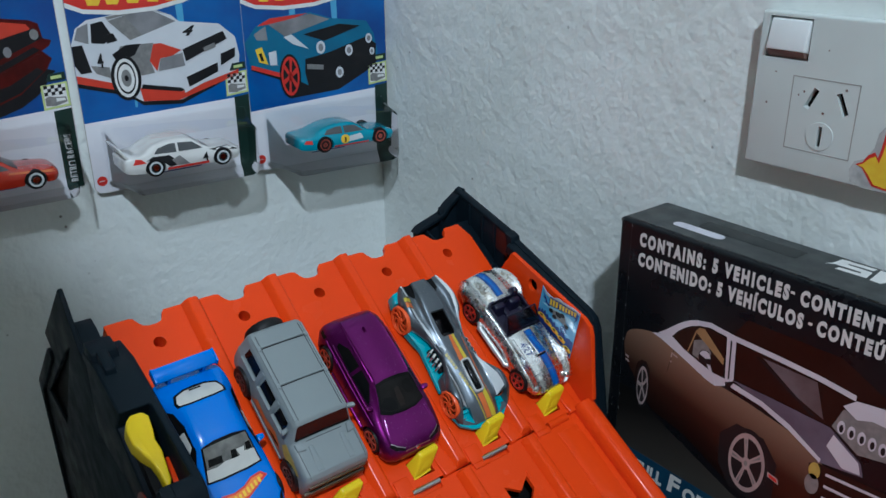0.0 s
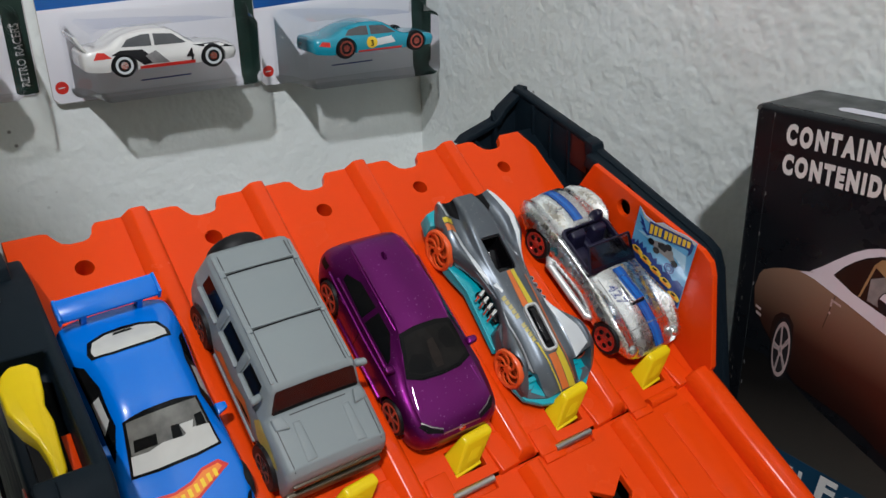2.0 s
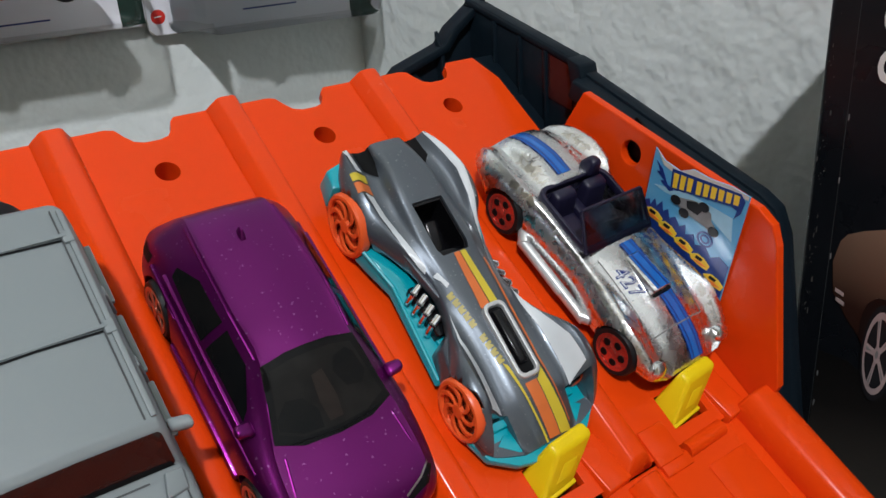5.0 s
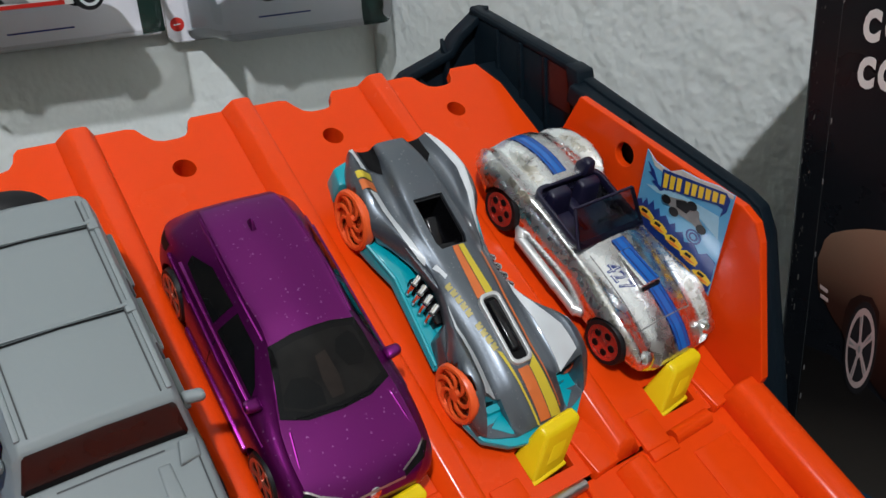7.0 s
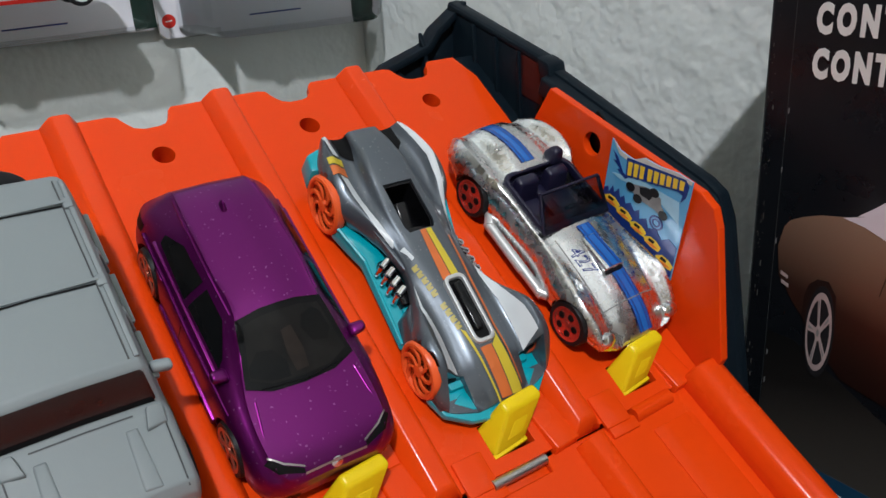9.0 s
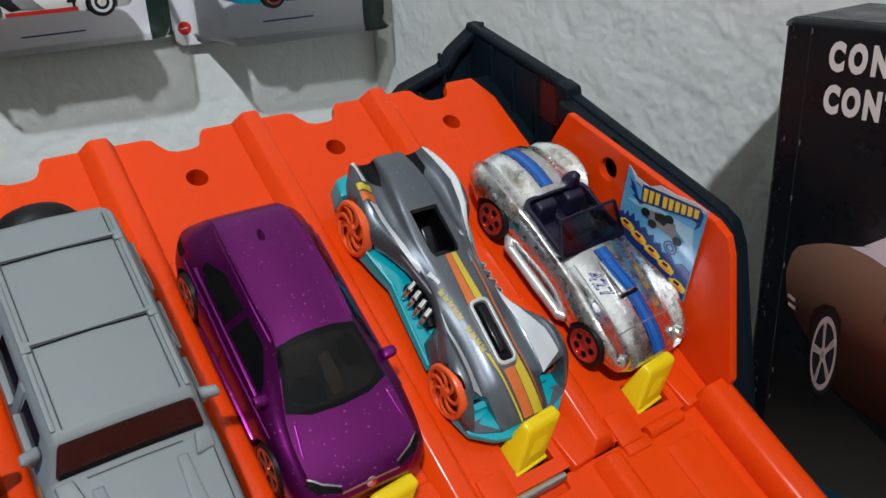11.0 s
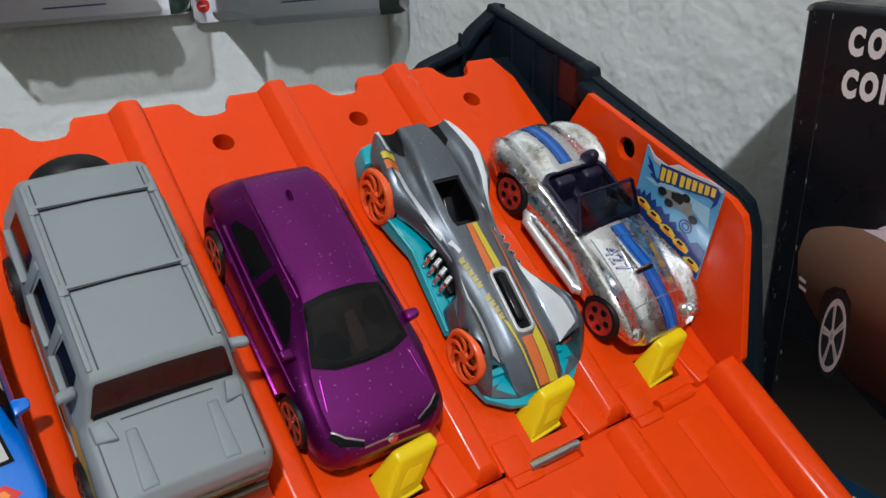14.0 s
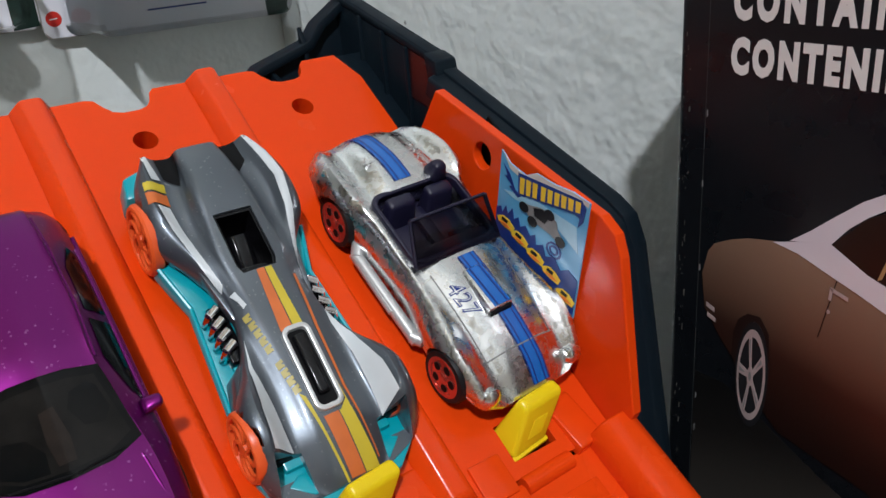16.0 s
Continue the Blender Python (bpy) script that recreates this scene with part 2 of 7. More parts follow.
def clear_plastic(name, colour, gloss=0.08):
    """Thin clear sheet: lets light through, mirrors at a slant."""
    m = bpy.data.materials.new(name)
    m.use_nodes = True
    nt = m.node_tree
    nt.nodes.remove(nt.nodes["Principled BSDF"])
    see = nt.nodes.new("ShaderNodeBsdfTransparent")
    see.inputs["Color"].default_value = (*colour, 1)
    shine = nt.nodes.new("ShaderNodeBsdfGlossy")
    shine.inputs["Roughness"].default_value = gloss
    fres = nt.nodes.new("ShaderNodeFresnel")
    fres.inputs["IOR"].default_value = 1.32
    mix = nt.nodes.new("ShaderNodeMixShader")
    nt.links.new(fres.outputs[0], mix.inputs[0])
    nt.links.new(see.outputs[0], mix.inputs[1])
    nt.links.new(shine.outputs[0], mix.inputs[2])
    nt.links.new(mix.outputs[0], nt.nodes["Material Output"].inputs["Surface"])
    return m


def flake_paint(name, colour, flake, rough=0.35, coat=0.8, metal=0.6, amount=0.5):
    """Metallic lacquer with sparkling flakes."""
    m = material(name, colour, rough=rough, metal=metal, coat=coat, grain=0.12, grain_size=0.5)
    nt = m.node_tree
    bsdf = nt.nodes["Principled BSDF"]
    where = nt.nodes.new("ShaderNodeNewGeometry").outputs["Position"]
    v = nt.nodes.new("ShaderNodeTexVoronoi")
    v.inputs["Scale"].default_value = 2900
    nt.links.new(where, v.inputs["Vector"])
    bright = nt.nodes.new("ShaderNodeMapRange")
    bright.inputs["From Min"].default_value, bright.inputs["From Max"].default_value = 0.984, 0.995
    bright.inputs["To Min"].default_value, bright.inputs["To Max"].default_value = 0.0, amount
    sep = nt.nodes.new("ShaderNodeSeparateColor")
    nt.links.new(v.outputs["Color"], sep.inputs[0])
    nt.links.new(sep.outputs[0], bright.inputs["Value"])
    mix = nt.nodes.new("ShaderNodeMix")
    mix.data_type = "RGBA"
    mix.inputs["A"].default_value, mix.inputs["B"].default_value = (*colour, 1), (*flake, 1)
    nt.links.new(bright.outputs["Result"], mix.inputs["Factor"])
    nt.links.new(mix.outputs["Result"], bsdf.inputs["Base Color"])
    return m


M_WALL = plaster("painted_plaster", (0.85, 0.89, 0.875))
M_ROOM = material("beige_room_paint", (0.76, 0.69, 0.57), 0.7, stain=0.3, stain_size=200, grain=0.2, grain_size=6)
M_TABLE = material("table_top", (0.45, 0.44, 0.42), 0.5, stain=0.4, stain_size=60, grain=0.2, grain_size=3)
M_FLOOR = material("floor_tile", (0.35, 0.33, 0.30), 0.4, stain=0.4, stain_size=120)
M_ORANGE = material("orange_plastic", (0.74, 0.055, 0.0012), 0.22, grain=0.10, grain_size=1.2, stain=0.15, stain_size=35, tint=(0.60, 0.041, 0.001), rough_var=0.08, spec=0.20)
M_BLACK = material("charcoal_plastic", (0.0048, 0.0098, 0.0150), 0.46, grain=0.08, grain_size=1.0, stain=0.3, stain_size=25, tint=(0.0072, 0.0132, 0.019), rough_var=0.1, spec=0.12)
M_YELLOW = material("yellow_plastic", (0.78, 0.57, 0.002), 0.26, grain=0.06, grain_size=2, stain=0.15, stain_size=10, tint=(0.70, 0.47, 0.002), spec=0.22)
M_STEEL = material("steel_pin", (0.5, 0.48, 0.46), 0.35, 1.0, grain=0.2, grain_size=0.8)
M_TYRE = material("black_tyre", (0.009, 0.009, 0.010), 0.5, grain=0.2, grain_size=0.8, spec=0.22)
# near-black for dark trim; in holes, slots and recesses it paints shade
M_DARK = material("black_trim_and_hollow_shade", (0.005, 0.005, 0.0055), 0.6, spec=0.12, grain=0.1, grain_size=1)
M_GLASS = material("smoked_window", (0.004, 0.0045, 0.005), 0.10, stain=0.6, stain_size=9, tint=(0.010, 0.009, 0.008), spec=0.12)
M_CHROME = material("chrome", (0.75, 0.75, 0.76), 0.12, 1.0, grain=0.15, grain_size=1.2)
M_CLEAR = clear_plastic("clear_blister", (0.985, 0.986, 0.985), 0.05)
# clear tray, tinted only to deepen the shadow it casts on the wall
M_CLEAR_SIDE = clear_plastic("shadow_tinted_tray", (0.80, 0.795, 0.78))
M_GLOSS_BLACK = material("gloss_black_plastic", (0.005, 0.005, 0.006), 0.16, grain=0.08, grain_size=2.5, spec=0.3)

# ---- room ----
M_STICK_BLUE = material("sky_blue_print", (0.10, 0.36, 0.62), 0.3, stain=0.3, stain_size=6, tint=(0.18, 0.46, 0.70), coat=0.3)
M_STICK_PALE = material("pale_blue_print", (0.34, 0.60, 0.76), 0.3, coat=0.3, stain=0.4, stain_size=5)
M_PRINT_NAVY = material("navy_print", (0.009, 0.030, 0.19), 0.35, stain=0.4, stain_size=3, tint=(0.02, 0.075, 0.34))
M_PRINT_YELLOW = material("yellow_print", (0.85, 0.60, 0.03), 0.35, stain=0.4, stain_size=3, tint=(0.75, 0.35, 0.02))
M_PRINT_ORANGE = material("orange_print", (0.80, 0.24, 0.03), 0.35, stain=0.4, stain_size=3, tint=(0.70, 0.12, 0.02))
M_PRINT_RED = material("red_print", (0.62, 0.03, 0.02), 0.35, stain=0.3, stain_size=5, tint=(0.45, 0.02, 0.02))
M_PRINT_WHITE = material("white_print", (0.78, 0.78, 0.77), 0.4, stain=0.2, stain_size=5)
M_PRINT_GREY = material("grey_print", (0.18, 0.18, 0.18), 0.45, stain=0.5, stain_size=3, tint=(0.34, 0.33, 0.32))
M_PRINT_BLACK = material("black_print", (0.012, 0.012, 0.014), 0.35, stain=0.3, stain_size=20, tint=(0.03, 0.03, 0.032), spec=0.18)
M_OVAL = material("muted_red_print", (0.26, 0.03, 0.025), 0.35, stain=0.5, stain_size=6, tint=(0.12, 0.05, 0.04))
M_DARK_RED = material("dull_red_decal", (0.0193, 0.0072, 0.0090), 0.4, stain=0.4, stain_size=5)
M_PAPER = material("torn_paper", (0.62, 0.60, 0.55), 0.8, stain=0.4, stain_size=4, grain=0.5, grain_size=1)

EAST, NORTH = 249.0, 194.0  # wall faces at the corner, from the first hole of the start plate
ZT = -Z0 / MM  # the table's top, from the hole row


def room_block(x0, x1, y0, y1, z0, z1, round_=0.0):
    return moved(block(x0, x1, y0, y1, z0, z1, round_), shift(0, 0, -ZT))


north = room_block(-2300, EAST + 120, 0, 120, -960, 1600)
north = moved(north, shift(0, NORTH, 0) @ shift(EAST, 0, 0) @ turn(-1.4, "Z") @ shift(-EAST, 0, 0))
structure("wall_north", north, M_WALL, "white rough-plastered wall with stains and dark specks")
structure("wall_east", room_block(EAST, EAST + 120, -2600, NORTH + 3, -960, 1600), M_WALL, "white rough-plastered wall meeting the corner")
structure("wall_west", room_block(-2300, -2200, -2600, 260, -960, 1600), M_ROOM, "plain beige plastered wall")
# three unseen walls, added only to keep lamplight off the left side
structure("unseen_shade_wall", room_block(-2200, -322, -530, -470, -960, 1600), M_ROOM, "unseen beige wall added to shade the left side")
structure("unseen_shade_wall_low", room_block(-322, -247, -528, -472, -960, 545), M_ROOM, "unseen low beige wall added to shade the left wing")
structure("unseen_shade_wall_step", room_block(-322, -282, -527, -473, 545, 690), M_ROOM, "unseen beige step added to shade the lower left")
structure("wall_south", room_block(-2300, EAST + 120, -2720, -2600, -960, 1600), M_ROOM, "plain beige plastered wall")
structure("ceiling", room_block(-2300, EAST + 120, -2720, 320, 1600, 1700), M_ROOM, "plain beige ceiling")
structure("floor", room_block(-2300, EAST + 120, -2720, 320, -1060, -960), M_FLOOR, "plain tiled floor")
desk = thing("table", "grey table standing in the corner of the room", "table", Matrix.Identity(4))
part("tabletop", block(-900, EAST - 1, -560, 185, -30, 0, 3), M_TABLE, desk)
for x in (-860, 210):
    for y in (-520, 140):
        part("leg", block(x - 20, x + 20, y - 20, y + 20, -760, -30, 2), M_TABLE, desk)

# ---- five-lane launcher ----
launcher = thing("toy_track_launcher", "orange five-lane plastic toy car ramp with charcoal sides", "toy track", TRACK)
UPRIGHT = turn(-SLOPE, "X")  # turns upright shapes into the slope's own axes
LANES = [0, 40, 80, 120, 160]


def open_tube(bm):
    """A tube without its two end caps."""
    bmesh.ops.delete(bm, geom=[f for f in bm.faces if len(f.verts) > 4], context="FACES_ONLY")
    return bm


def lane_edge():
    """The start plate's back edge, with one rounded notch for each lane."""
    pts = []
    for c in LANES:
        pts += [(c - 8.5, 15.2), (c - 6.6, 14.6), (c - 5.2, 12.2), (c - 3.6, 10.2), (c - 1.4, 9.4), (c + 2.2, 9.4), (c + 4.2, 10.0), (c + 5.4, 11.6), (c + 6.2, 14.0), (c + 7.4, 15.2)]
    return pts


plate = prism([(-19, -105.8), (-19, 15.2)] + lane_edge() + [(177, 15.2), (180.5, 6), (180.5, -105.8)], -2.6, 0)
cutters = []
for c in LANES:
    cutters.append(moved(lathe([(2.75, -9), (2.75, 9)], 24, "z"), shift(c, 0, 0)))
    cutters.append(block(c - 4.4, c + 6.8, -102.4, -94.2, -9, 9))
plate = carved(plate, joined(*cutters))
plate = bevel(plate, 0.45, 2, 50)
part("start_plate", plate, M_ORANGE, launcher, degrees=12)
for c in LANES:
    cup = open_tube(lathe([(3.6, -2.4), (3.6, -9.6), (0.6, -9.6), (0.6, -9.0), (2.8, -9.0), (2.8, -2.4)], 24, "z"))
    part("hole_cup", moved(cup, shift(c, 0, 0)), M_ORANGE, launcher)
part("side_skirt", block(-19, -17, -104, 15, -11, -0.2, 0.4), M_ORANGE, launcher)
part("back_skirt", prism([(9.0, -2.0), (9.0, -12.0), (7.2, -12.0), (7.2, -2.0)], -17, 176, "x", 0.3), M_ORANGE, launcher)
part("latch_knob", moved(lathe([(0.5, -4), (2.6, -4), (2.6, 0), (1.2, 0.6)], 16, "x"), shift(-19.4, 3, -7)), M_ORANGE, launcher)
for c in (20, 60, 100, 140):
    ridge = prism([(c - 4.6, -1.2), (c - 4.6, 0.2), (c - 2.4, 3.2), (c - 1.6, 3.7), (c + 1.8, 3.7), (c + 2.6, 3.2), (c + 4.2, 0.2), (c + 4.2, -1.2)], -106.4, 15.4, "y", 0.5)
    for v in ridge.verts:
        if v.co.y < -104 and v.co.z > 1.5:
            v.co.y += 1.2 + 0.35 * (v.co.z - 1.5) ** 2
    part("lane_divider", ridge, M_ORANGE, launcher)
for c in LANES:
    # stopper that leans to one side, with a pressed panel on its lower face
    low = [(c - 5.0, -94.6, -1.6), (c - 4.2, -102.0, -1.0), (c + 5.8, -100.8, -1.0), (c + 6.6, -94.0, -1.6)]
    high = [(c - 0.8, -93.2, 8.3), (c - 0.2, -96.2, 8.1), (c + 10.4, -95.4, 8.1), (c + 9.4, -92.2, 8.3)]
    stop = part("stopper", hull8(low, high, 1.0, 4), M_YELLOW, launcher, "yellow plastic start stopper")
    a, b = Vector(low[1]), Vector(low[2])
    d, e = Vector(high[1]), Vector(high[2])
    spot = lambda u, v: (a.lerp(b, u)).lerp(d.lerp(e, u), v)
    out = Vector((0.05, -0.9, -0.43)) * 0.22
    quad = [spot(0.28, 0.30), spot(0.72, 0.28), spot(0.70, 0.66), spot(0.32, 0.68)]
    part("pressed_panel", hull8([p - out for p in quad], [p + out for p in quad], 0.1, 1), M_YELLOW, stop)
    part("stopper_foot", hull8([(c - 4.6, -102.6, -1.8), (c + 6.0, -101.4, -1.8), (c + 6.0, -100.2, -1.8), (c - 4.6, -101.2, -1.8)], [(c - 4.4, -102.4, -0.6), (c + 5.9, -101.2, -0.6), (c + 5.9, -100.2, -0.6), (c - 4.4, -101.2, -0.6)], 0.2), M_YELLOW, stop)
    # near-black floor added to give the orange slot its shade
    part("slot_shade_floor", block(c - 5.2, c + 7.4, -103.6, -93.6, -9.4, -9.0), M_DARK, launcher)
    part("slot_well", joined(block(c - 7, c + 9, -105.7, -93, -13.4, -13.0), block(c - 7, c - 5.3, -105.7, -93, -13.4, -2.7), block(c + 7.5, c + 9, -105.7, -93, -13.4, -2.7)), M_ORANGE, launcher)
    if c != 160:
        part("hinge_bed", block(c - 9.2, c + 7.0, -110.6, -104.6, -4.4, -2.0, 0.2), M_ORANGE, launcher)
        part("hinge_pin", rod((c - 8.5, -107.2, 0.0), (c + 6.5, -107.0, 0.0), 1.25, 14), M_STEEL, launcher, "worn steel hinge pin")
    else:
        part("hinge_knuckle", rod((c - 5.4, -107.4, -0.8), (c + 7.4, -107.0, -0.8), 2.0, 18), M_ORANGE, launcher)
    part("lane_tab", hull8([(c + 8.6, -94.0, -0.4), (c + 16.2, -94.0, -0.4), (c + 17.4, -106.8, -1.6), (c + 9.6, -107.4, -1.6)], [(c + 8.9, -94.6, 0.5), (c + 15.8, -94.4, 0.5), (c + 17.0, -106.2, 1.7), (c + 9.9, -106.8, 1.7)], 0.5, 3), M_ORANGE, launcher)
    part("lane_shoulder", block(c - 14.8, c - 7.0, -107.8, -99.2, -0.6, 0.7, 0.4), M_ORANGE, launcher)
    part("shoulder_step", block(c - 14.2, c - 5.6, -110.4, -107.2, -1.0, 0.3, 0.4), M_ORANGE, launcher)


HINGE = shift(0, -106.8, 0) @ turn(-4.8, "X") @ shift(0, 106.8, 0)  # the lower track lies flatter than the start plate


def ramp(y_hi, y_lo, arrows=()):
    deck = block(-20, 184, y_lo, y_hi, -3.4, -0.8, 0.0)
    cuts = []
    for cx, cy in arrows:
        cuts.append(prism([(cx - 6.9, cy + 6.4), (cx, cy + 1.5), (cx + 6.9, cy + 6.4), (cx + 6.9, cy + 0.2), (cx, cy - 6.6), (cx - 6.9, cy + 0.2)], -9, 9))
    for c in LANES:
        if c != 160 and y_hi > -110:
            cuts.append(block(c - 9.2, c + 7.0, y_hi - 3.4, y_hi + 2, -9, 9))
    if cuts:
        deck = carved(deck, joined(*cuts))
    deck = part("lane_ramp", moved(bevel(deck, 0.3, 1, 50), HINGE), M_ORANGE, launcher, degrees=12)

    def on_deck(name, bm, mat_=M_ORANGE):
        part(name, moved(bm, HINGE), mat_, deck)

    for c in (20, 60, 100, 140):
        on_deck("lane_divider", prism([(c - 4.6, -1.8), (c - 4.6, -0.6), (c - 2.4, 2.2), (c - 1.6, 2.8), (c + 1.8, 2.8), (c + 2.6, 2.2), (c + 4.2, -0.6), (c + 4.2, -1.8)], y_lo, y_hi - 1.2, "y", 0.7))
    for c in LANES:
        if c != 120:
            x0, x1 = (c - 5.0, c + 3.3) if c != 160 else (157.0, 170.2)
            on_deck("track_flute", block(x0, x1, y_lo, y_hi - (6.0 if arrows else 0.4), -1.4, -0.45, 0.2))
        else:
            for cx, cy in arrows:  # small moulded nibs beside the arrows
                on_deck("arrow_nib", block(cx + 7.8, cx + 8.8, cy + 4.6, cy + 8.4, -1.2, -0.2, 0.2))
    for x0, x1 in ((173.5, 183.8), (-20, -15)):
        on_deck("edge_wall", prism([(x0, -2), (x0, 2.4), (x0 + 1.4, 5.2), (x0 + 3.0, 6.2), (x1 - 2.2, 6.4), (x1, 5.0), (x1, -2)], y_lo, y_hi + (1.6 if y_hi > -110 else 0), "y", 0.9, 3))
    if arrows:
        # near-black sheet added below the deck as shade behind the arrow cutouts
        on_deck("dark_shade_sheet", block(-14, 172, y_lo + 4, y_hi - 4, -14, -13.4), M_DARK)


ramp(-106.6, -170.4, [(120.6, -129.8), (120.2, -148.5)])
ramp(-170.6, -336)

# right side: orange panel, charcoal wing with a raised rim
panel = prism([(-21, -2), (-21, 20), (-75, 36.6), (-80, 36.4), (-84, 33.5), (-107, 8), (-109, -2)], 180.8, 183.4, "x")
panel = carved(panel, moved(lathe([(3.1, -20), (3.1, 20)], 24, "x"), shift(182, -42, 19.2)))
panel = part("side_panel", bevel(panel, 0.4, 2, 50), M_ORANGE, launcher, "glossy orange side panel with a round hole", degrees=12)
# near-black plate added so the round hole looks shaded inside
part("hole_shade_backing", block(184.2, 184.8, -48, -36, 13, 25), M_DARK, panel)
WING = [(28.0, 24.0), (-20.5, 9.7), (-21.6, 7.4), (-77.5, -13.8), (-82.0, -16.6), (-84.6, -22.6), (-93.0, -72), (-97, ZT)]


def upright_prism(poly, lo, hi, axis="x", round_=0.0, segments=2):
    return moved(prism(poly, lo, hi, axis, round_, segments), UPRIGHT)


part("side_wing", upright_prism(WING + [(66, ZT), (42, -2)], 187.6, 191.6, "x", 0.6), M_BLACK, launcher, "charcoal plastic side wing")


def strip(points, width):
    """A band of that width below a line of points."""
    inner = []
    for i, p in enumerate(points):
        a, b = Vector(points[max(i - 1, 0)]), Vector(points[min(i + 1, len(points) - 1)])
        d = (b - a).normalized()
        n = Vector((d.y, -d.x)) * width
        inner.append((p[0] - n.x, p[1] - n.y))
    return points + inner[::-1]


def rim_piece(name, line, width, x0, x1, drop, round_):
    """A raised rim along a line, its inner edge a little lower than the outer one."""
    bm = prism(strip(line, width), x0, x1, "x")
    for v in bm.verts:
        if v.co.x < (x0 + x1) / 2:
            v.co.z -= drop
    return part(name, moved(bevel(bm, round_, 3), UPRIGHT), M_BLACK, launcher)


rim_piece("wing_rim", WING[2:], 5.6, 183.5, 192.2, 1.6, 1.0)
rim_piece("wing_rim", WING[:2], 2.0, 187.2, 192.0, 0.4, 0.6)
part("wing_rim_step", upright_prism([(-17.5, 10.9), (-22.5, 9.2), (-24.0, 2.0), (-19.0, 2.0)], 185.6, 192.3, "x", 0.7), M_BLACK, launcher)
for y in (14, 3, -8):
    part("wing_rib", upright_prism([(y - 0.5, -14), (y + 0.5, -14), (y + 0.5, 14.4 + 0.295 * (y - 2)), (y - 0.5, 14.1 + 0.295 * (y - 2))], 186.4, 188.2, "x", 0.2), M_BLACK, launcher)
part("decal_patch", upright_prism([(-6.4, 11.4), (-18.0, 8.0), (-18.0, -4.0), (-6.4, -1.0)], 187.35, 187.65, "x"), M_DARK_RED, launcher, "dark red faded decal")
part("wing_back", upright_prism([(191.8, 23.6), (180.0, 15.8), (176.4, 11.4), (160.6, 6.6), (158, 4.2), (158, -60), (191.8, -60)], 26.5, 29.5, "y", 0.7), M_BLACK, launcher)
part("wing_back_rim", upright_prism([(192, 24.0), (179.8, 16.2), (176.0, 11.7), (160.4, 7.0), (156.8, 4.0), (159.2, 3.6), (161.6, 4.6), (177.4, 9.4), (181.4, 14.2), (192, 21.2)], 23.6, 30.4, "y", 0.6), M_BLACK, launcher)
part("back_gusset", upright_prism([(24, -30), (27, -30), (27, 15.6), (24, 10.6)], 174.4, 175.8, "x", 0.2), M_BLACK, launcher)
part("back_gusset", upright_prism([(16, -30), (27, -30), (27, 5.6), (16, 0.6)], 164, 165.4, "x", 0.2), M_BLACK, launcher)
part("inner_ledge", block(177, 188.5, -24, 18, -6, -3.4, 0.4), M_BLACK, launcher)
part("support_frame", upright_prism([(14, -24), (52, -70), (52, ZT), (-60, ZT), (-60, -70)], -15, 184, "x", 1), M_BLACK, launcher)

# left side: broad charcoal wing with a ledge, a fin and a yellow lever
BODY = [(-2, 8), (-18.6, 7.2), (-79.0, -14.6), (-83.6, -17.4), (-86.2, -23.6), (-94, -72), (-97, ZT), (40, ZT), (40, -60), (8, -10)]
body = prism(BODY, -32.5, -16.6, "x")
body = moved(body, UPRIGHT)
body = carved(body, block(-40, -20.0, -71.5, -35.5, 11, 60))
left = part("side_wing", bevel(body, 1.3, 3, 40), M_BLACK, launcher, "charcoal plastic side wing with a ledge on top")
part("ledge_block", upright_prism([(-14, 12.2), (-24, 8.0), (-24, 2), (-12, 2)], -30, -25.5, "x", 0.8), M_BLACK, left)
part("ledge_block", upright_prism([(-4, 12.5), (-14, 11.0), (-16, 2), (-2, 2)], -32, -21, "x", 0.9), M_BLACK, left)
part("ledge_block", upright_prism([(-80, -13.0), (-85, -17.0), (-87, -28), (-78, -26)], -33.0, -28, "x", 0.9), M_BLACK, left)
outer = prism([(21, 27.5), (16, 22), (4, 6), (-6, 3), (-6, -30), (-60, -40), (-94, -80), (-97, ZT), (79, ZT), (90, -158), (101, -66), (101, -55), (62, -20), (58, -19.5), (68, -12.5)], -32.6, -30.4, "x")
outer = carved(outer, prism([(20, 0), (32, -8), (87, -54), (60, -60)], -40, -20, "x"))
part("outer_fin", bevel(moved(outer, UPRIGHT), 0.6, 2, 40), M_BLACK, launcher)
part("fin_rim", upright_prism([(101.5, -66), (102.5, -54), (62, -18), (57, -18), (57, -22), (94, -56), (97, -66)], -34.2, -30.0, "x", 0.7), M_BLACK, launcher)
# added dark plate that stands for the shade in the fin's opening
part("fin_shade_backing", upright_prism([(8, 5), (28, 4), (98, -50), (98, -72), (50, -72)], -29.6, -28.6, "x"), M_DARK, launcher)
part("outer_rim", upright_prism([(101.5, -62), (97, -62), (85, -158), (74, ZT), (79, ZT), (90, -158)], -34.2, -30.0, "x", 0.7), M_BLACK, launcher)
part("inner_fin_step", upright_prism([(18, 12), (11, 10), (2, 4), (2, -20), (18, -20)], -30.5, -22, "x", 0.6), M_BLACK, launcher)
part("inner_fin_step", upright_prism([(26, -2), (6, -2), (6, -40), (26, -40)], -27, -16, "x", 0.6), M_BLACK, launcher)
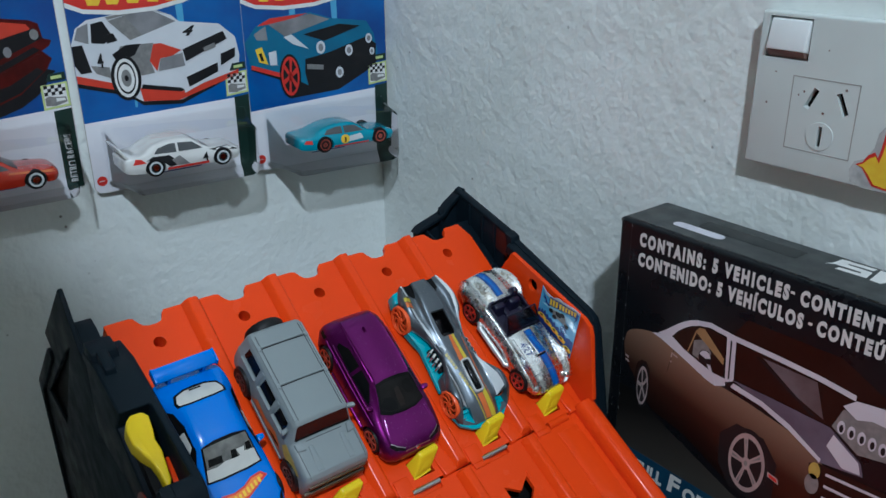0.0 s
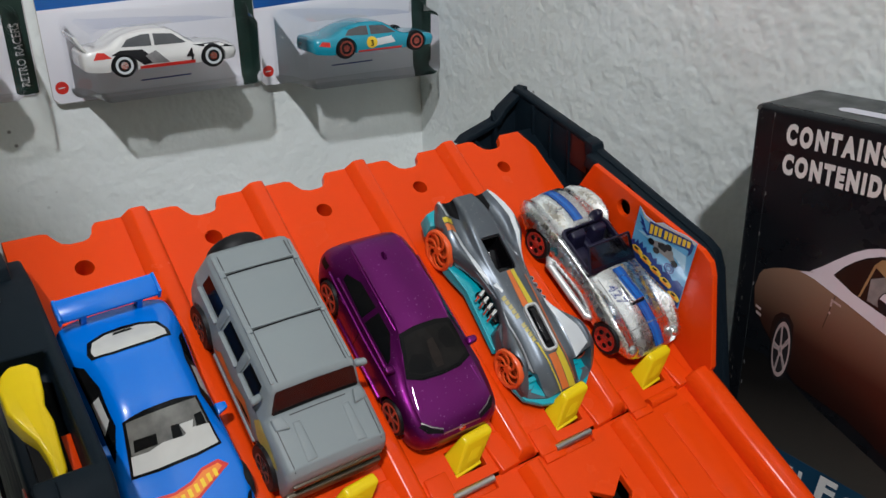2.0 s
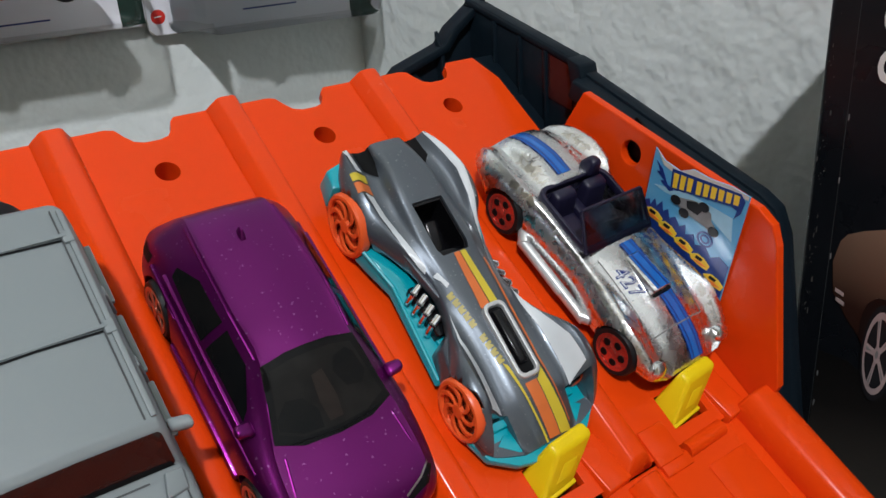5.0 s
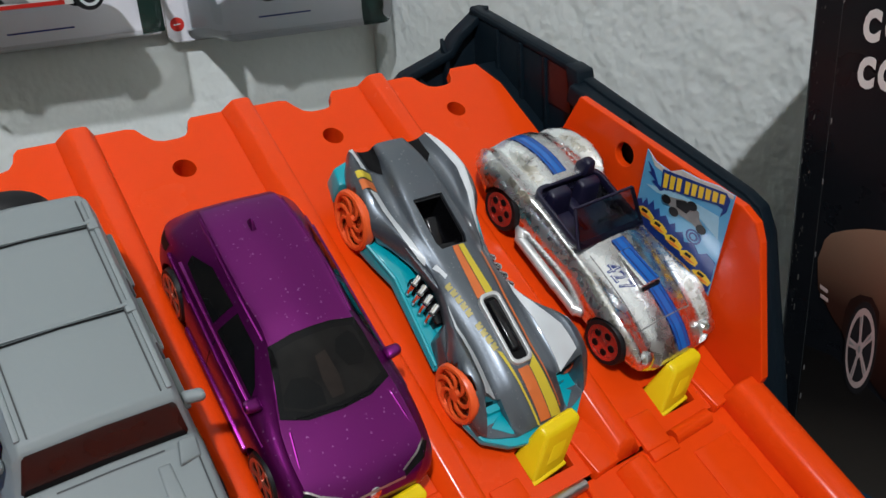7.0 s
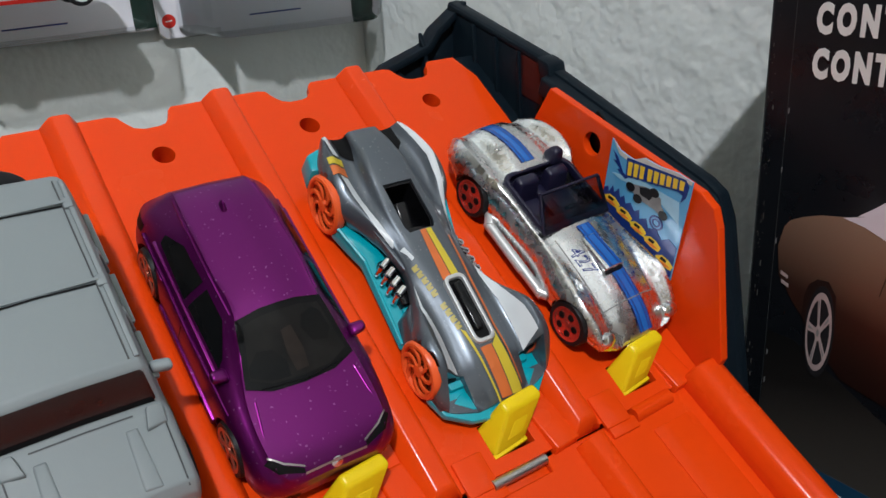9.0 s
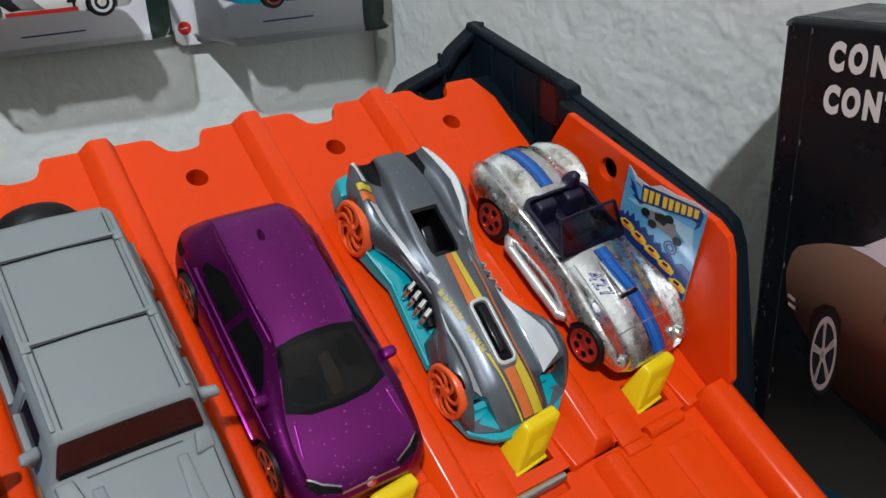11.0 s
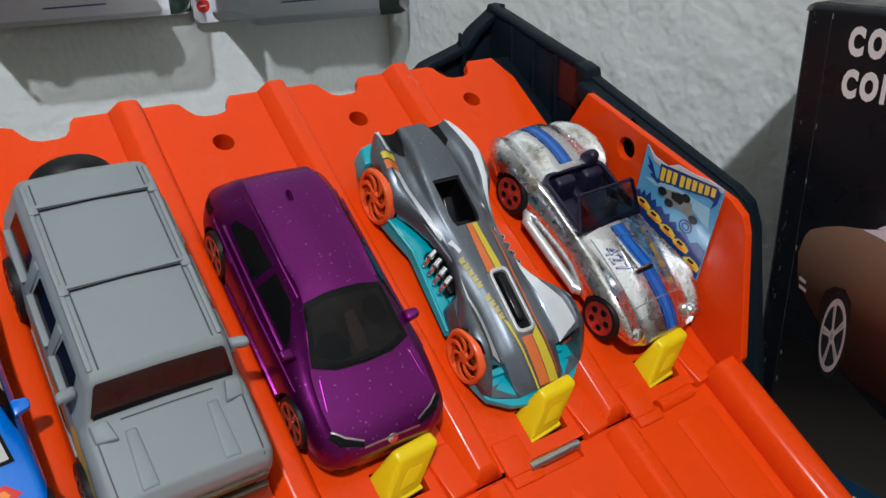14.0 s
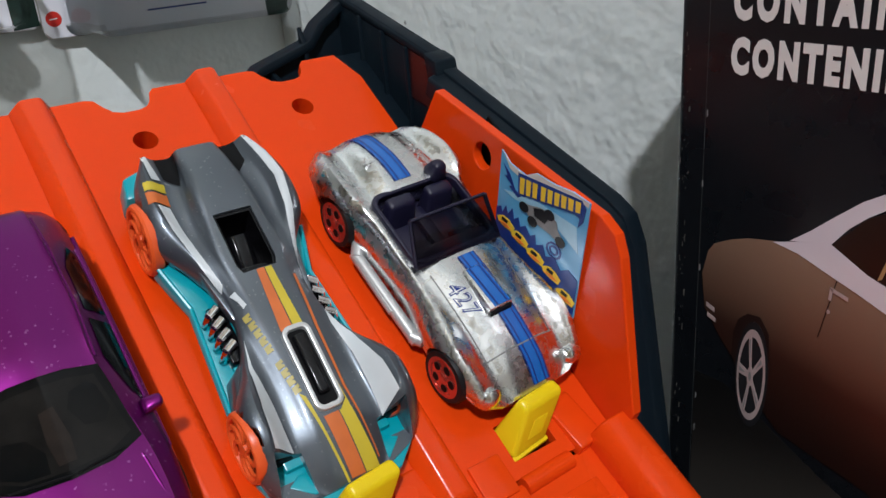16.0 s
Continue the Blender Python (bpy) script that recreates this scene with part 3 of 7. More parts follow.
lever = prism([(-32.6, -43.5), (-31.6, -40.2), (-29.2, -38.0), (-25.0, -38.2), (-22.9, -40.4), (-23.4, -46.5), (-24.2, -50.4), (-23.4, -55), (-23.8, -66.4), (-24.8, -68.4), (-26.6, -68.8), (-27.0, -62.4), (-28.0, -58.0), (-30.6, -54.0), (-32.4, -49.6)], 16.5, 25.5, "z", 2.4, 4)
for v in lever.verts:
    v.co.z -= 2.5 if v.co.y < -57 and v.co.z > 18 else 0
part("release_lever", lever, M_YELLOW, launcher, "yellow start lever")
# dark block that stands for the shade under the lever
part("lever_slot_shade", block(-30, -22.4, -71, -40, 10.6, 17.2, 0.2), M_DARK, launcher)
part("slot_cover", prism([(-22.6, -56), (-20.2, -56), (-20.2, -68), (-22.6, -68)], 11, 17, "z", 0.2), M_ORANGE, launcher)
oval = part("oval_sticker", upright_prism(ellipse(-62, -44, 12, 17, 32), -33.4, -33.0, "x"), M_OVAL, launcher, "red oval sticker")
part("oval_picture", upright_prism(ellipse(-62, -44, 9, 13.4, 28), -33.6, -33.2, "x"), M_PRINT_GREY, oval)
part("oval_picture", upright_prism([(-55, -40), (-60, -34), (-67, -40), (-66, -52), (-60, -50)], -33.8, -33.4, "x"), M_PRINT_ORANGE, oval)

# printed sticker leaning on the orange panel


def on_panel(a, b, lift=0.0):
    """A place on the sticker: a along its upper edge, b down from it, both 0 to 1."""
    tl, tr_, br = Vector((-47.5, 27.7)), Vector((-72.6, 38.2)), Vector((-83.7, 11.6))
    p = tl + (tr_ - tl) * a + (br - tr_) * b
    return Vector((180.5 - lift - 1.1 * (1 - b), p.x, p.y))


card = thing("sticker_card", "light blue printed sticker card with a torn upper edge", "sticker", TRACK)


def sticker_patch(name, poly, mat_, lift, thick=0.12):
    lo = [on_panel(a, b, lift) for a, b in poly]
    hi = [on_panel(a, b, lift + thick) for a, b in poly]
    return part(name, hull8(lo, hi), mat_, card)


sticker_patch("backing", [(0, 0), (0.12, 0.07), (0.30, 0.09), (0.42, 0.02), (0.62, 0.02), (0.82, -0.01), (1, 0), (1, 0.5), (1, 1), (0.5, 1), (0, 1), (0, 0.5)], M_STICK_BLUE, 0.0, 0.3)
sticker_patch("torn_edge", [(0.02, 0.0), (0.12, 0.07), (0.30, 0.09), (0.42, 0.02), (0.62, 0.02), (0.82, -0.01), (0.99, 0), (0.99, 0.035), (0.8, 0.03), (0.64, 0.07), (0.44, 0.09), (0.32, 0.15), (0.12, 0.11)], M_PAPER, 0.31, 0.1)
sticker_patch("swoosh", [(0.04, 0.10), (0.12, 0.15), (0.20, 0.26), (0.28, 0.28), (0.24, 0.31), (0.12, 0.26), (0.16, 0.24), (0.06, 0.19), (0.10, 0.18)], M_PRINT_NAVY, 0.31)
sticker_patch("swoosh", [(0.22, 0.10), (0.92, 0.01), (0.97, 0.06), (0.96, 0.17), (0.91, 0.24), (0.92, 0.16), (0.86, 0.15), (0.24, 0.275)], M_PRINT_NAVY, 0.31)
sticker_patch("sky_flash", [(0.06, 0.32), (0.4, 0.24), (0.9, 0.24), (0.95, 0.44), (0.6, 0.30), (0.2, 0.34)], M_STICK_PALE, 0.31, 0.06)
for i in range(9):
    a = 0.25 + 0.074 * i + (0.02 if i > 2 else 0)
    b = 0.125 - 0.011 * i
    h = 0.135 - 0.006 * i
    sticker_patch("logo_shade", [(a - 0.012, b - 0.012), (a + 0.068, b - 0.018), (a + 0.072, b + h + 0.006), (a - 0.004, b + h + 0.014)], M_PRINT_NAVY, 0.40)
    sticker_patch("logo_bar", [(a, b), (a + 0.055, b - 0.006), (a + 0.058, b + h - 0.01), (a + 0.012, b + h)], M_PRINT_YELLOW, 0.45)
sticker_patch("buggy_print", [(0.30, 0.32), (0.40, 0.30), (0.50, 0.27), (0.60, 0.26), (0.70, 0.30), (0.72, 0.36), (0.80, 0.42), (0.78, 0.47), (0.66, 0.43), (0.54, 0.42), (0.44, 0.42), (0.36, 0.38)], M_PRINT_GREY, 0.45)
sticker_patch("buggy_cabin", [(0.44, 0.30), (0.54, 0.265), (0.62, 0.30), (0.58, 0.37), (0.46, 0.36)], M_PRINT_BLACK, 0.58)
for a, b in ((0.33, 0.345), (0.62, 0.275), (0.765, 0.435), (0.44, 0.42)):
    sticker_patch("buggy_tyre", ellipse(a, b, 0.055, 0.042, 14), M_PRINT_BLACK, 0.6)
skyline = [(0.0, 0.50), (0.05, 0.47), (0.07, 0.52), (0.11, 0.44), (0.14, 0.50), (0.19, 0.43), (0.22, 0.51), (0.27, 0.47), (0.30, 0.54), (0.36, 0.50), (0.42, 0.56), (0.48, 0.52), (0.50, 0.60), (0.58, 0.56), (0.62, 0.64), (0.72, 0.60), (0.80, 0.67), (0.88, 0.62), (0.99, 0.66)]
for (a0, b0), (a1, b1) in zip(skyline, skyline[1:]):
    sticker_patch("city_print", [(a0, b0), (a1, b1), (a1, 0.98), (a0, 0.98)], M_PRINT_NAVY, 0.33)
for r in (0.085, 0.05):
    ring = ellipse(0.70, 0.545, r, r * 0.8, 18)
    for i in range(18):
        (a0, b0), (a1, b1) = ring[i], ring[(i + 1) % 18]
        k = 1 - 0.018 / r
        sticker_patch("loop_print", [(a0, b0), (a1, b1), (0.70 + (a1 - 0.70) * k, 0.545 + (b1 - 0.545) * k), (0.70 + (a0 - 0.70) * k, 0.545 + (b0 - 0.545) * k)], M_PRINT_NAVY, 0.33)
for a, b in ((0.02, 0.56), (0.20, 0.615), (0.40, 0.67), (0.60, 0.725), (0.78, 0.83)):
    sticker_patch("car_print", [(a, b + 0.01), (a + 0.07, b - 0.025), (a + 0.15, b - 0.015), (a + 0.22, b + 0.025), (a + 0.20, b + 0.075), (a + 0.10, b + 0.07), (a + 0.02, b + 0.05)], M_PRINT_YELLOW, 0.46)
    sticker_patch("car_window", [(a + 0.07, b - 0.012), (a + 0.14, b - 0.004), (a + 0.13, b + 0.022), (a + 0.06, b + 0.016)], M_PRINT_BLACK, 0.6)
    sticker_patch("car_flame", [(a + 0.03, b + 0.04), (a + 0.12, b + 0.03), (a + 0.19, b + 0.05), (a + 0.12, b + 0.06)], M_PRINT_ORANGE, 0.6)

# ---- toy cars ----
def wheel(car, x, y, r, width, rim_mat, tyre_mat, spokes=5, rim_ratio=0.68, side=1, twist=0.0, z=None, spoke_w=1.1, holes=0):
    """A wheel on the car's side: a tyre with its rim, hub and spokes. side: 1 faces +x."""
    z = r if z is None else z
    w = width / 2
    rr = r * rim_ratio
    tyre = lathe([(rr, -w), (r * 0.93, -w), (r, -w * 0.6), (r, w * 0.6), (r * 0.93, w), (rr, w), (rr * 0.96, w * 0.5)], 28, "x")
    m = shift(x, y, z) @ (Matrix.Identity(4) if side > 0 else turn(180, "Z"))
    ob = part("wheel", moved(tyre, m), tyre_mat, car)
    pieces = [lathe([(rr * 0.82, w * 0.55), (rr * 0.84, w * 1.02), (rr * 1.0, w * 1.06), (rr * 1.0, w * 0.4)], 28, "x"), lathe([(0.4, w * 0.4), (rr * 0.24, w * 0.5), (rr * 0.22, w * 1.1), (0.3, w * 1.14)], 14, "x")]
    for i in range(spokes):
        a = 360 * i / spokes
        s = hull8([(w * 0.5, -spoke_w * 0.45, rr * 0.1), (w * 0.5, spoke_w * 0.45, rr * 0.1), (w * 0.5, spoke_w * 0.6 + twist, rr * 0.9), (w * 0.5, -spoke_w * 0.6 + twist, rr * 0.9)],
                  [(w * 1.0, -spoke_w * 0.4, rr * 0.1), (w * 1.0, spoke_w * 0.4, rr * 0.1), (w * 0.98, spoke_w * 0.5 + twist, rr * 0.9), (w * 0.98, -spoke_w * 0.5 + twist, rr * 0.9)])
        pieces.append(moved(s, turn(a, "X")))
    if holes:
        pieces.append(lathe([(0.3, w * 0.5), (rr * 0.9, w * 0.5), (rr * 0.9, w * 0.9), (0.3, w * 0.96)], 28, "x"))
    part("rim", moved(joined(*pieces), m), rim_mat, ob)
    # dark discs laid on the rim's face paint the shade of its holes
    for i in range(holes):
        a = 2 * math.pi * i / holes + 0.3
        part("rim_hole", moved(moved(lathe([(0.1, w * 0.7), (rr * 0.2, w * 0.7), (rr * 0.2, w * 1.03), (0.1, w * 1.03)], 12, "x"), shift(0, rr * 0.56 * math.cos(a), rr * 0.56 * math.sin(a))), m), M_DARK, ob)
    # near-black disc that stands for the shade between the spokes
    part("rim_shade_disc", moved(lathe([(0.5, w * 0.86), (rr * 0.98, w * 0.86), (rr * 0.98, w * 0.2), (0.5, w * 0.2)], 20, "x"), m), M_DARK, ob)
    return ob


def turbine_wheel(car, x, y, r, width, side):
    """An all-orange wheel with a rounded tyre and curved blades over a near-black disc that paints the gaps' shade."""
    w = width / 2
    m = shift(x, y, r) @ (Matrix.Identity(4) if side > 0 else turn(180, "Z"))
    tyre = lathe([(r * 0.80, -w), (r * 0.94, -w), (r, -w * 0.65), (r, w * 0.55), (r * 0.95, w * 0.92), (r * 0.86, w), (r * 0.82, w * 0.86), (r * 0.80, w * 0.3)], 32, "x")
    ob = part("wheel", moved(tyre, m), M_RIM_ORANGE, car, "bright orange wheel")
    part("rim_shade_disc", moved(lathe([(0.5, w * 0.3), (r * 0.81, w * 0.3), (r * 0.81, w * 0.1), (0.5, w * 0.1)], 20, "x"), m), M_DARK, ob)
    for i in range(7):
        a0 = 2 * math.pi * i / 7
        inner, outer = [], []
        for k in range(5):
            q = k / 4.0
            rad = r * (0.16 + 0.66 * q)
            bend = 0.75 * q * q
            wide = 0.20 + 0.16 * q
            for edge, row in ((-1, inner), (1, outer)):
                a = a0 + bend + edge * wide * (0.5 if q > 0 else 1.2)
                row.append((rad * math.cos(a), rad * math.sin(a)))
        part("blade", moved(prism(inner + outer[::-1], w * 0.45, w * 0.88, "x", 0.12, 1), m), M_RIM_ORANGE, ob)
    part("hub", moved(lathe([(0.3, w * 0.3), (r * 0.24, w * 0.3), (r * 0.22, w * 0.9), (r * 0.10, w * 0.98), (0.2, w * 0.98)], 16, "x"), m), M_RIM_ORANGE, ob)
    return ob


def arches(body, axles, r, width=9.0, half=16.5, sides=(-1, 1)):
    """Wheel wells cut into a body."""
    cuts = []
    for y, z in axles:
        for s in sides:
            cuts.append(moved(lathe([(r, -width / 2), (r, width / 2)], 28, "x"), shift(s * half, y, z)))
    return carved(body, joined(*cuts))


def tree_of(bm):
    return BVHTree.FromBMesh(bm)


def axle_rod(car, y, z, half):
    part("axle", rod((-half, y, z), (half, y, z), 0.6, 8), M_STEEL, car)


# paints
M_BLUE_PAINT = material("blue_enamel", (0.001, 0.150, 0.64), 0.27, coat=0.3, grain=0.05, grain_size=1.5, stain=0.15, stain_size=12, tint=(0.01, 0.12, 0.55))
M_GREY_PAINT = material("matt_grey_paint", (0.205, 0.236, 0.243), 0.55, grain=0.12, grain_size=0.8, stain=0.25, stain_size=14, tint=(0.22, 0.235, 0.245))
M_PURPLE_PAINT = flake_paint("purple_metallic", (0.142, 0.0068, 0.128), (0.50, 0.24, 0.52), rough=0.34, metal=0.85, amount=0.34, coat=0.15)
M_GUN_PAINT = flake_paint("gunmetal_metallic", (0.105, 0.122, 0.142), (0.42, 0.45, 0.48), rough=0.36, metal=0.62, amount=0.22, coat=0.5)
M_RAW_METAL = material("raw_polished_metal", (0.76, 0.77, 0.77), 0.27, 1.0, grain=0.10, grain_size=1.6, stain=0.25, stain_size=5, tint=(0.56, 0.565, 0.57), rough_var=0.10)
M_TEAL = material("teal_plastic", (0.008, 0.33, 0.40), 0.3, grain=0.06, grain_size=1.5, coat=0.2)
M_INTERIOR = material("dark_violet_plastic", (0.008, 0.007, 0.026), 0.42, grain=0.1, grain_size=1.2)
M_STRIPE_BLUE = material("blue_tampo", (0.015, 0.13, 0.48), 0.25, coat=0.4, stain=0.2, stain_size=6)
M_STRIPE_NAVY = material("dark_blue_tampo", (0.01, 0.03, 0.20), 0.3)
M_TAMPO_WHITE = material("white_tampo", (0.62, 0.66, 0.68), 0.35, stain=0.15, stain_size=6)
M_TAMPO_YELLOW = material("yellow_tampo", (0.58, 0.46, 0.03), 0.4, stain=0.3, stain_size=4, tint=(0.45, 0.33, 0.03))
M_TAMPO_PALE = material("pale_yellow_tampo", (0.42, 0.34, 0.06), 0.4, stain=0.4, stain_size=3)
M_TAMPO_ORANGE = material("orange_tampo", (0.62, 0.15, 0.03), 0.4, stain=0.3, stain_size=4)
M_CREAM = material("pale_interior", (0.52, 0.52, 0.49), 0.35, stain=0.3, stain_size=5, tint=(0.36, 0.36, 0.35), coat=0.5)
M_BRONZE = material("dull_bronze", (0.10, 0.075, 0.045), 0.4, 0.3, stain=0.5, stain_size=8, tint=(0.03, 0.025, 0.02))
M_INNER_GLASS = material("dusty_window", (0.014, 0.013, 0.012), 0.12, stain=0.9, stain_size=6, tint=(0.005, 0.005, 0.005), spec=0.10)
M_BEIGE = material("grey_beige_interior", (0.16, 0.158, 0.145), 0.22, stain=0.8, stain_size=5, tint=(0.05, 0.05, 0.048), coat=0.5)
M_RIM_BLACK = material("black_rim", (0.03, 0.03, 0.032), 0.3, 0.4)
M_RIM_COPPER = material("copper_rim", (0.40, 0.16, 0.11), 0.28, 0.8)
M_RIM_RED = material("red_chrome_rim", (0.50, 0.12, 0.09), 0.2, 0.75, grain=0.1, grain_size=0.8)
M_RIM_ORANGE = material("orange_rim", (0.80, 0.11, 0.02), 0.35)
M_SMOKE = clear_plastic("smoked_clear", (0.62, 0.60, 0.62), 0.05)
M_GOLD = material("yellow_smear", (0.50, 0.38, 0.08), 0.4, stain=0.5, stain_size=3)
M_CONSOLE = material("dim_brown_console", (0.026, 0.020, 0.017), 0.14, stain=0.7, stain_size=4, tint=(0.012, 0.010, 0.009), spec=0.10)
M_MAROON = material("dark_red_glass", (0.020, 0.006, 0.005), 0.16, spec=0.35, stain=0.5, stain_size=8, tint=(0.02, 0.012, 0.012))
M_DIM_GREY = material("dark_grey_seam", (0.05, 0.055, 0.058), 0.6)
M_SATIN_SILVER = material("satin_silver_paint", (0.62, 0.63, 0.63), 0.34, 0.55, grain=0.08, grain_size=0.8)
FLUSH = 0.14


def paint(name, poly, mat_, parent, tree, axis="z", side=1, lift=FLUSH, label="", cell=1.6):
    return part(name, wrapped(poly, tree, axis, side, lift, cell), mat_, parent, label, degrees=60)


def blue_coupe():
    car = thing("toy_car", "glossy blue toy racing coupe with a tall rear spoiler", "toy car", on_track(0.8, -57, 0, 2.0), "toy cars on the ramp")
    st = [(-36.5, [(8, 3), (10, 5), (9.5, 7), (7, 8), (4, 8.3), (0, 8.4)]), (-33, [(13, 2.5), (14.5, 6), (13, 9), (10, 10), (5, 10.5), (0, 10.6)]), (-25, [(14.6, 2.5), (15.8, 7), (14.5, 11), (11.5, 11.8), (6, 12.2), (0, 12.3)]),
          (-14, [(14.8, 2.5), (15.8, 7), (14.6, 12), (12, 13.2), (6, 13.8), (0, 14)]), (-1, [(14.8, 2.5), (15.6, 7.5), (14.3, 13), (10, 19), (5, 20), (0, 20.2)]), (8, [(14.8, 2.5), (15.6, 7.5), (14.3, 13.2), (10, 19.8), (5, 20.8), (0, 21)]),
          (17, [(15, 2.5), (16, 8), (14.8, 13.6), (10.2, 19), (5, 19.8), (0, 20)]), (25, [(15.2, 2.5), (16.2, 8.5), (15, 14), (11, 15.8), (5.5, 16.3), (0, 16.4)]), (31, [(14.6, 4), (15.4, 8.5), (14.4, 13.2), (11, 14.6), (5, 14.9), (0, 15)]), (33, [(13, 5), (13.8, 8.5), (13, 12), (10, 13.5), (5, 13.8), (0, 14)])]
    bm = loft(st)
    tree = tree_of(bm)
    part("body", arches(bm, [(-23.5, 5), (23, 5)], 6.6), M_BLUE_PAINT, car, "glossy blue enamel body")
    # spoiler on two feet
    part("spoiler", prism([(30.4, 18.6), (36.2, 20.0), (36.4, 21.4), (33, 21.2), (30.2, 20.0)], -14.2, 12.6, "x", 0.4), M_BLUE_PAINT, car)
    for x in (-14.4, 11.8):
        part("spoiler_end", block(x, x + 0.9, 30, 36.6, 18.0, 21.6, 0.3), M_BLUE_PAINT, car)
    for x in (-8, 7):
        part("spoiler_foot", block(x - 0.8, x + 0.8, 30.5, 34, 13, 19.4, 0.3), M_BLUE_PAINT, car)
    # windows
    rear = paint("rear_window", [(-10.4, 17.6), (-10.8, 20), (-9.4, 24), (-5, 25.6), (0, 26), (5, 25.6), (9.4, 24), (10.8, 20), (10.4, 17.6), (5, 17), (-5, 17)], M_GLASS, car, tree)
    paint("rear_pane", [(-9.4, 18.2), (-9.7, 20), (-8.4, 23.2), (-4.4, 24.6), (4.4, 24.6), (8.4, 23.2), (9.7, 20), (9.4, 18.2), (5, 17.7), (-5, 17.7)], M_CREAM, rear, tree, lift=0.28)
    paint("vent", [(-3, 23.4), (2.4, 23.4), (2.0, 24.3), (-2.6, 24.3)], M_DARK, rear, tree, lift=0.42)
    ws = paint("windscreen", [(-9.6, -1.4), (-11.8, -14.2), (-5, -15), (5, -15), (11.8, -14.2), (9.6, -1.4), (4, -0.6), (-4, -0.6)], M_GLASS, car, tree)
    paint("dashboard", [(-10.2, -9.4), (-11, -13.6), (-5, -14.2), (5, -14.2), (11, -13.6), (10.2, -8.6), (6.4, -8.2), (3, -9.4), (-2, -9.0), (-6, -9.8)], M_CREAM, ws, tree, lift=0.28)
    paint("window_shine", [(-8.9, -1.9), (-10.0, -9.6), (-6, -10), (-2, -9.2), (3, -9.6), (6.4, -8.4), (10.0, -8.8), (8.9, -1.9)], M_BEIGE, ws, tree, lift=0.26)
    for pts in ([(-9.2, -8.8), (-3.4, -9.0), (-3.0, -6.6), (-8.6, -6.2)], [(0.4, -9.2), (3.0, -9.2), (3.0, -6.4), (0.8, -6.2)], [(7.0, -8.4), (9.6, -8.4), (9.2, -5.4), (7.2, -5.6)]):
        paint("seat", pts, M_GLASS, ws, tree, lift=0.3)
    paint("steering_wheel", [(3.0, -6.6), (6.6, -6.6), (5.6, -9.2), (4, -9.2)], M_CREAM, ws, tree, lift=0.3)
    for s in (-1, 1):
        w = paint("side_window", [(-9, 13.6), (-1, 18.0), (10, 18.6), (17, 17), (20, 14.4), (10, 14), (0, 13.8)], M_GLASS, car, tree, "x", s)
        paint("side_pane", [(-1.5, 14.4), (1, 17.4), (8, 17.6), (8, 14.6)], M_CREAM, w, tree, "x", s, 0.28)
        part("mirror", hull8([(s * 14, -7, 13), (s * 14, -3.6, 13), (s * 14, -3.6, 15), (s * 14, -7, 15)], [(s * 17, -6, 13.6), (s * 17, -4, 13.6), (s * 17, -4, 15), (s * 17, -6, 15)], 0.5), M_BLUE_PAINT, car)
        paint("headlamp", [(s * 9.2, -34.2), (s * 13.2, -31.4), (s * 14.4, -27.6), (s * 13.2, -28.4), (s * 11, -32)], M_DARK, car, tree)
    def swell(pts, k):
        return [(0.4 + (x - 0.4) * k, -22.2 + (y + 22.2) * k) for x, y in pts]

    outline = [(-13.0, -21.4), (-9.4, -20.4), (-4, -21.2), (1, -20.2), (5, -17.8), (10, -17.2), (12.4, -19.6), (10.4, -20.6), (6, -23.0), (1.5, -25.4), (-4, -26.6), (-8.4, -26.4), (-11.6, -25.6), (-9.4, -24.2), (-11.6, -23.0), (-9.6, -22.4)]
    flame = paint("flame_mark", swell(outline, 0.92), M_PRINT_RED, car, tree)
    paint("flame_fill", swell([(-7.6, -21.6), (-4, -22.0), (1, -21.0), (5, -18.7), (9.6, -18.2), (10.4, -19.4), (6, -22.2), (1.5, -24.6), (-4, -25.7), (-7.8, -25.4)], 0.92), M_PRINT_ORANGE, flame, tree, lift=0.26)
    for i in range(8):
        a = -6.4 + 1.9 * i
        b = -23.8 + 0.62 * max(i - 2, 0)
        paint("logo_bar", [(a, b - 1.1), (a + 1.0, b - 0.9), (a + 0.9, b + 1.3), (a - 0.1, b + 1.1)], M_PRINT_YELLOW, flame, tree, lift=0.36)
    for x, y in ((-3.6, -30.6), (4.4, -30.2)):
        paint("vent", ellipse(x, y, 1.0, 0.6, 10), M_DARK, car, tree)
    paint("air_slot", [(-6, -36.2), (6, -36.2), (6, -35.4), (-6, -35.4)], M_DARK, car, tree)
    for y in (-23.5, 23):
        for s in (-1, 1):
            wheel(car, s * 13.6, y, 5.6, 4.6, M_RIM_BLACK, M_TYRE, side=s)
        axle_rod(car, y, 5.6, 13)
    return car


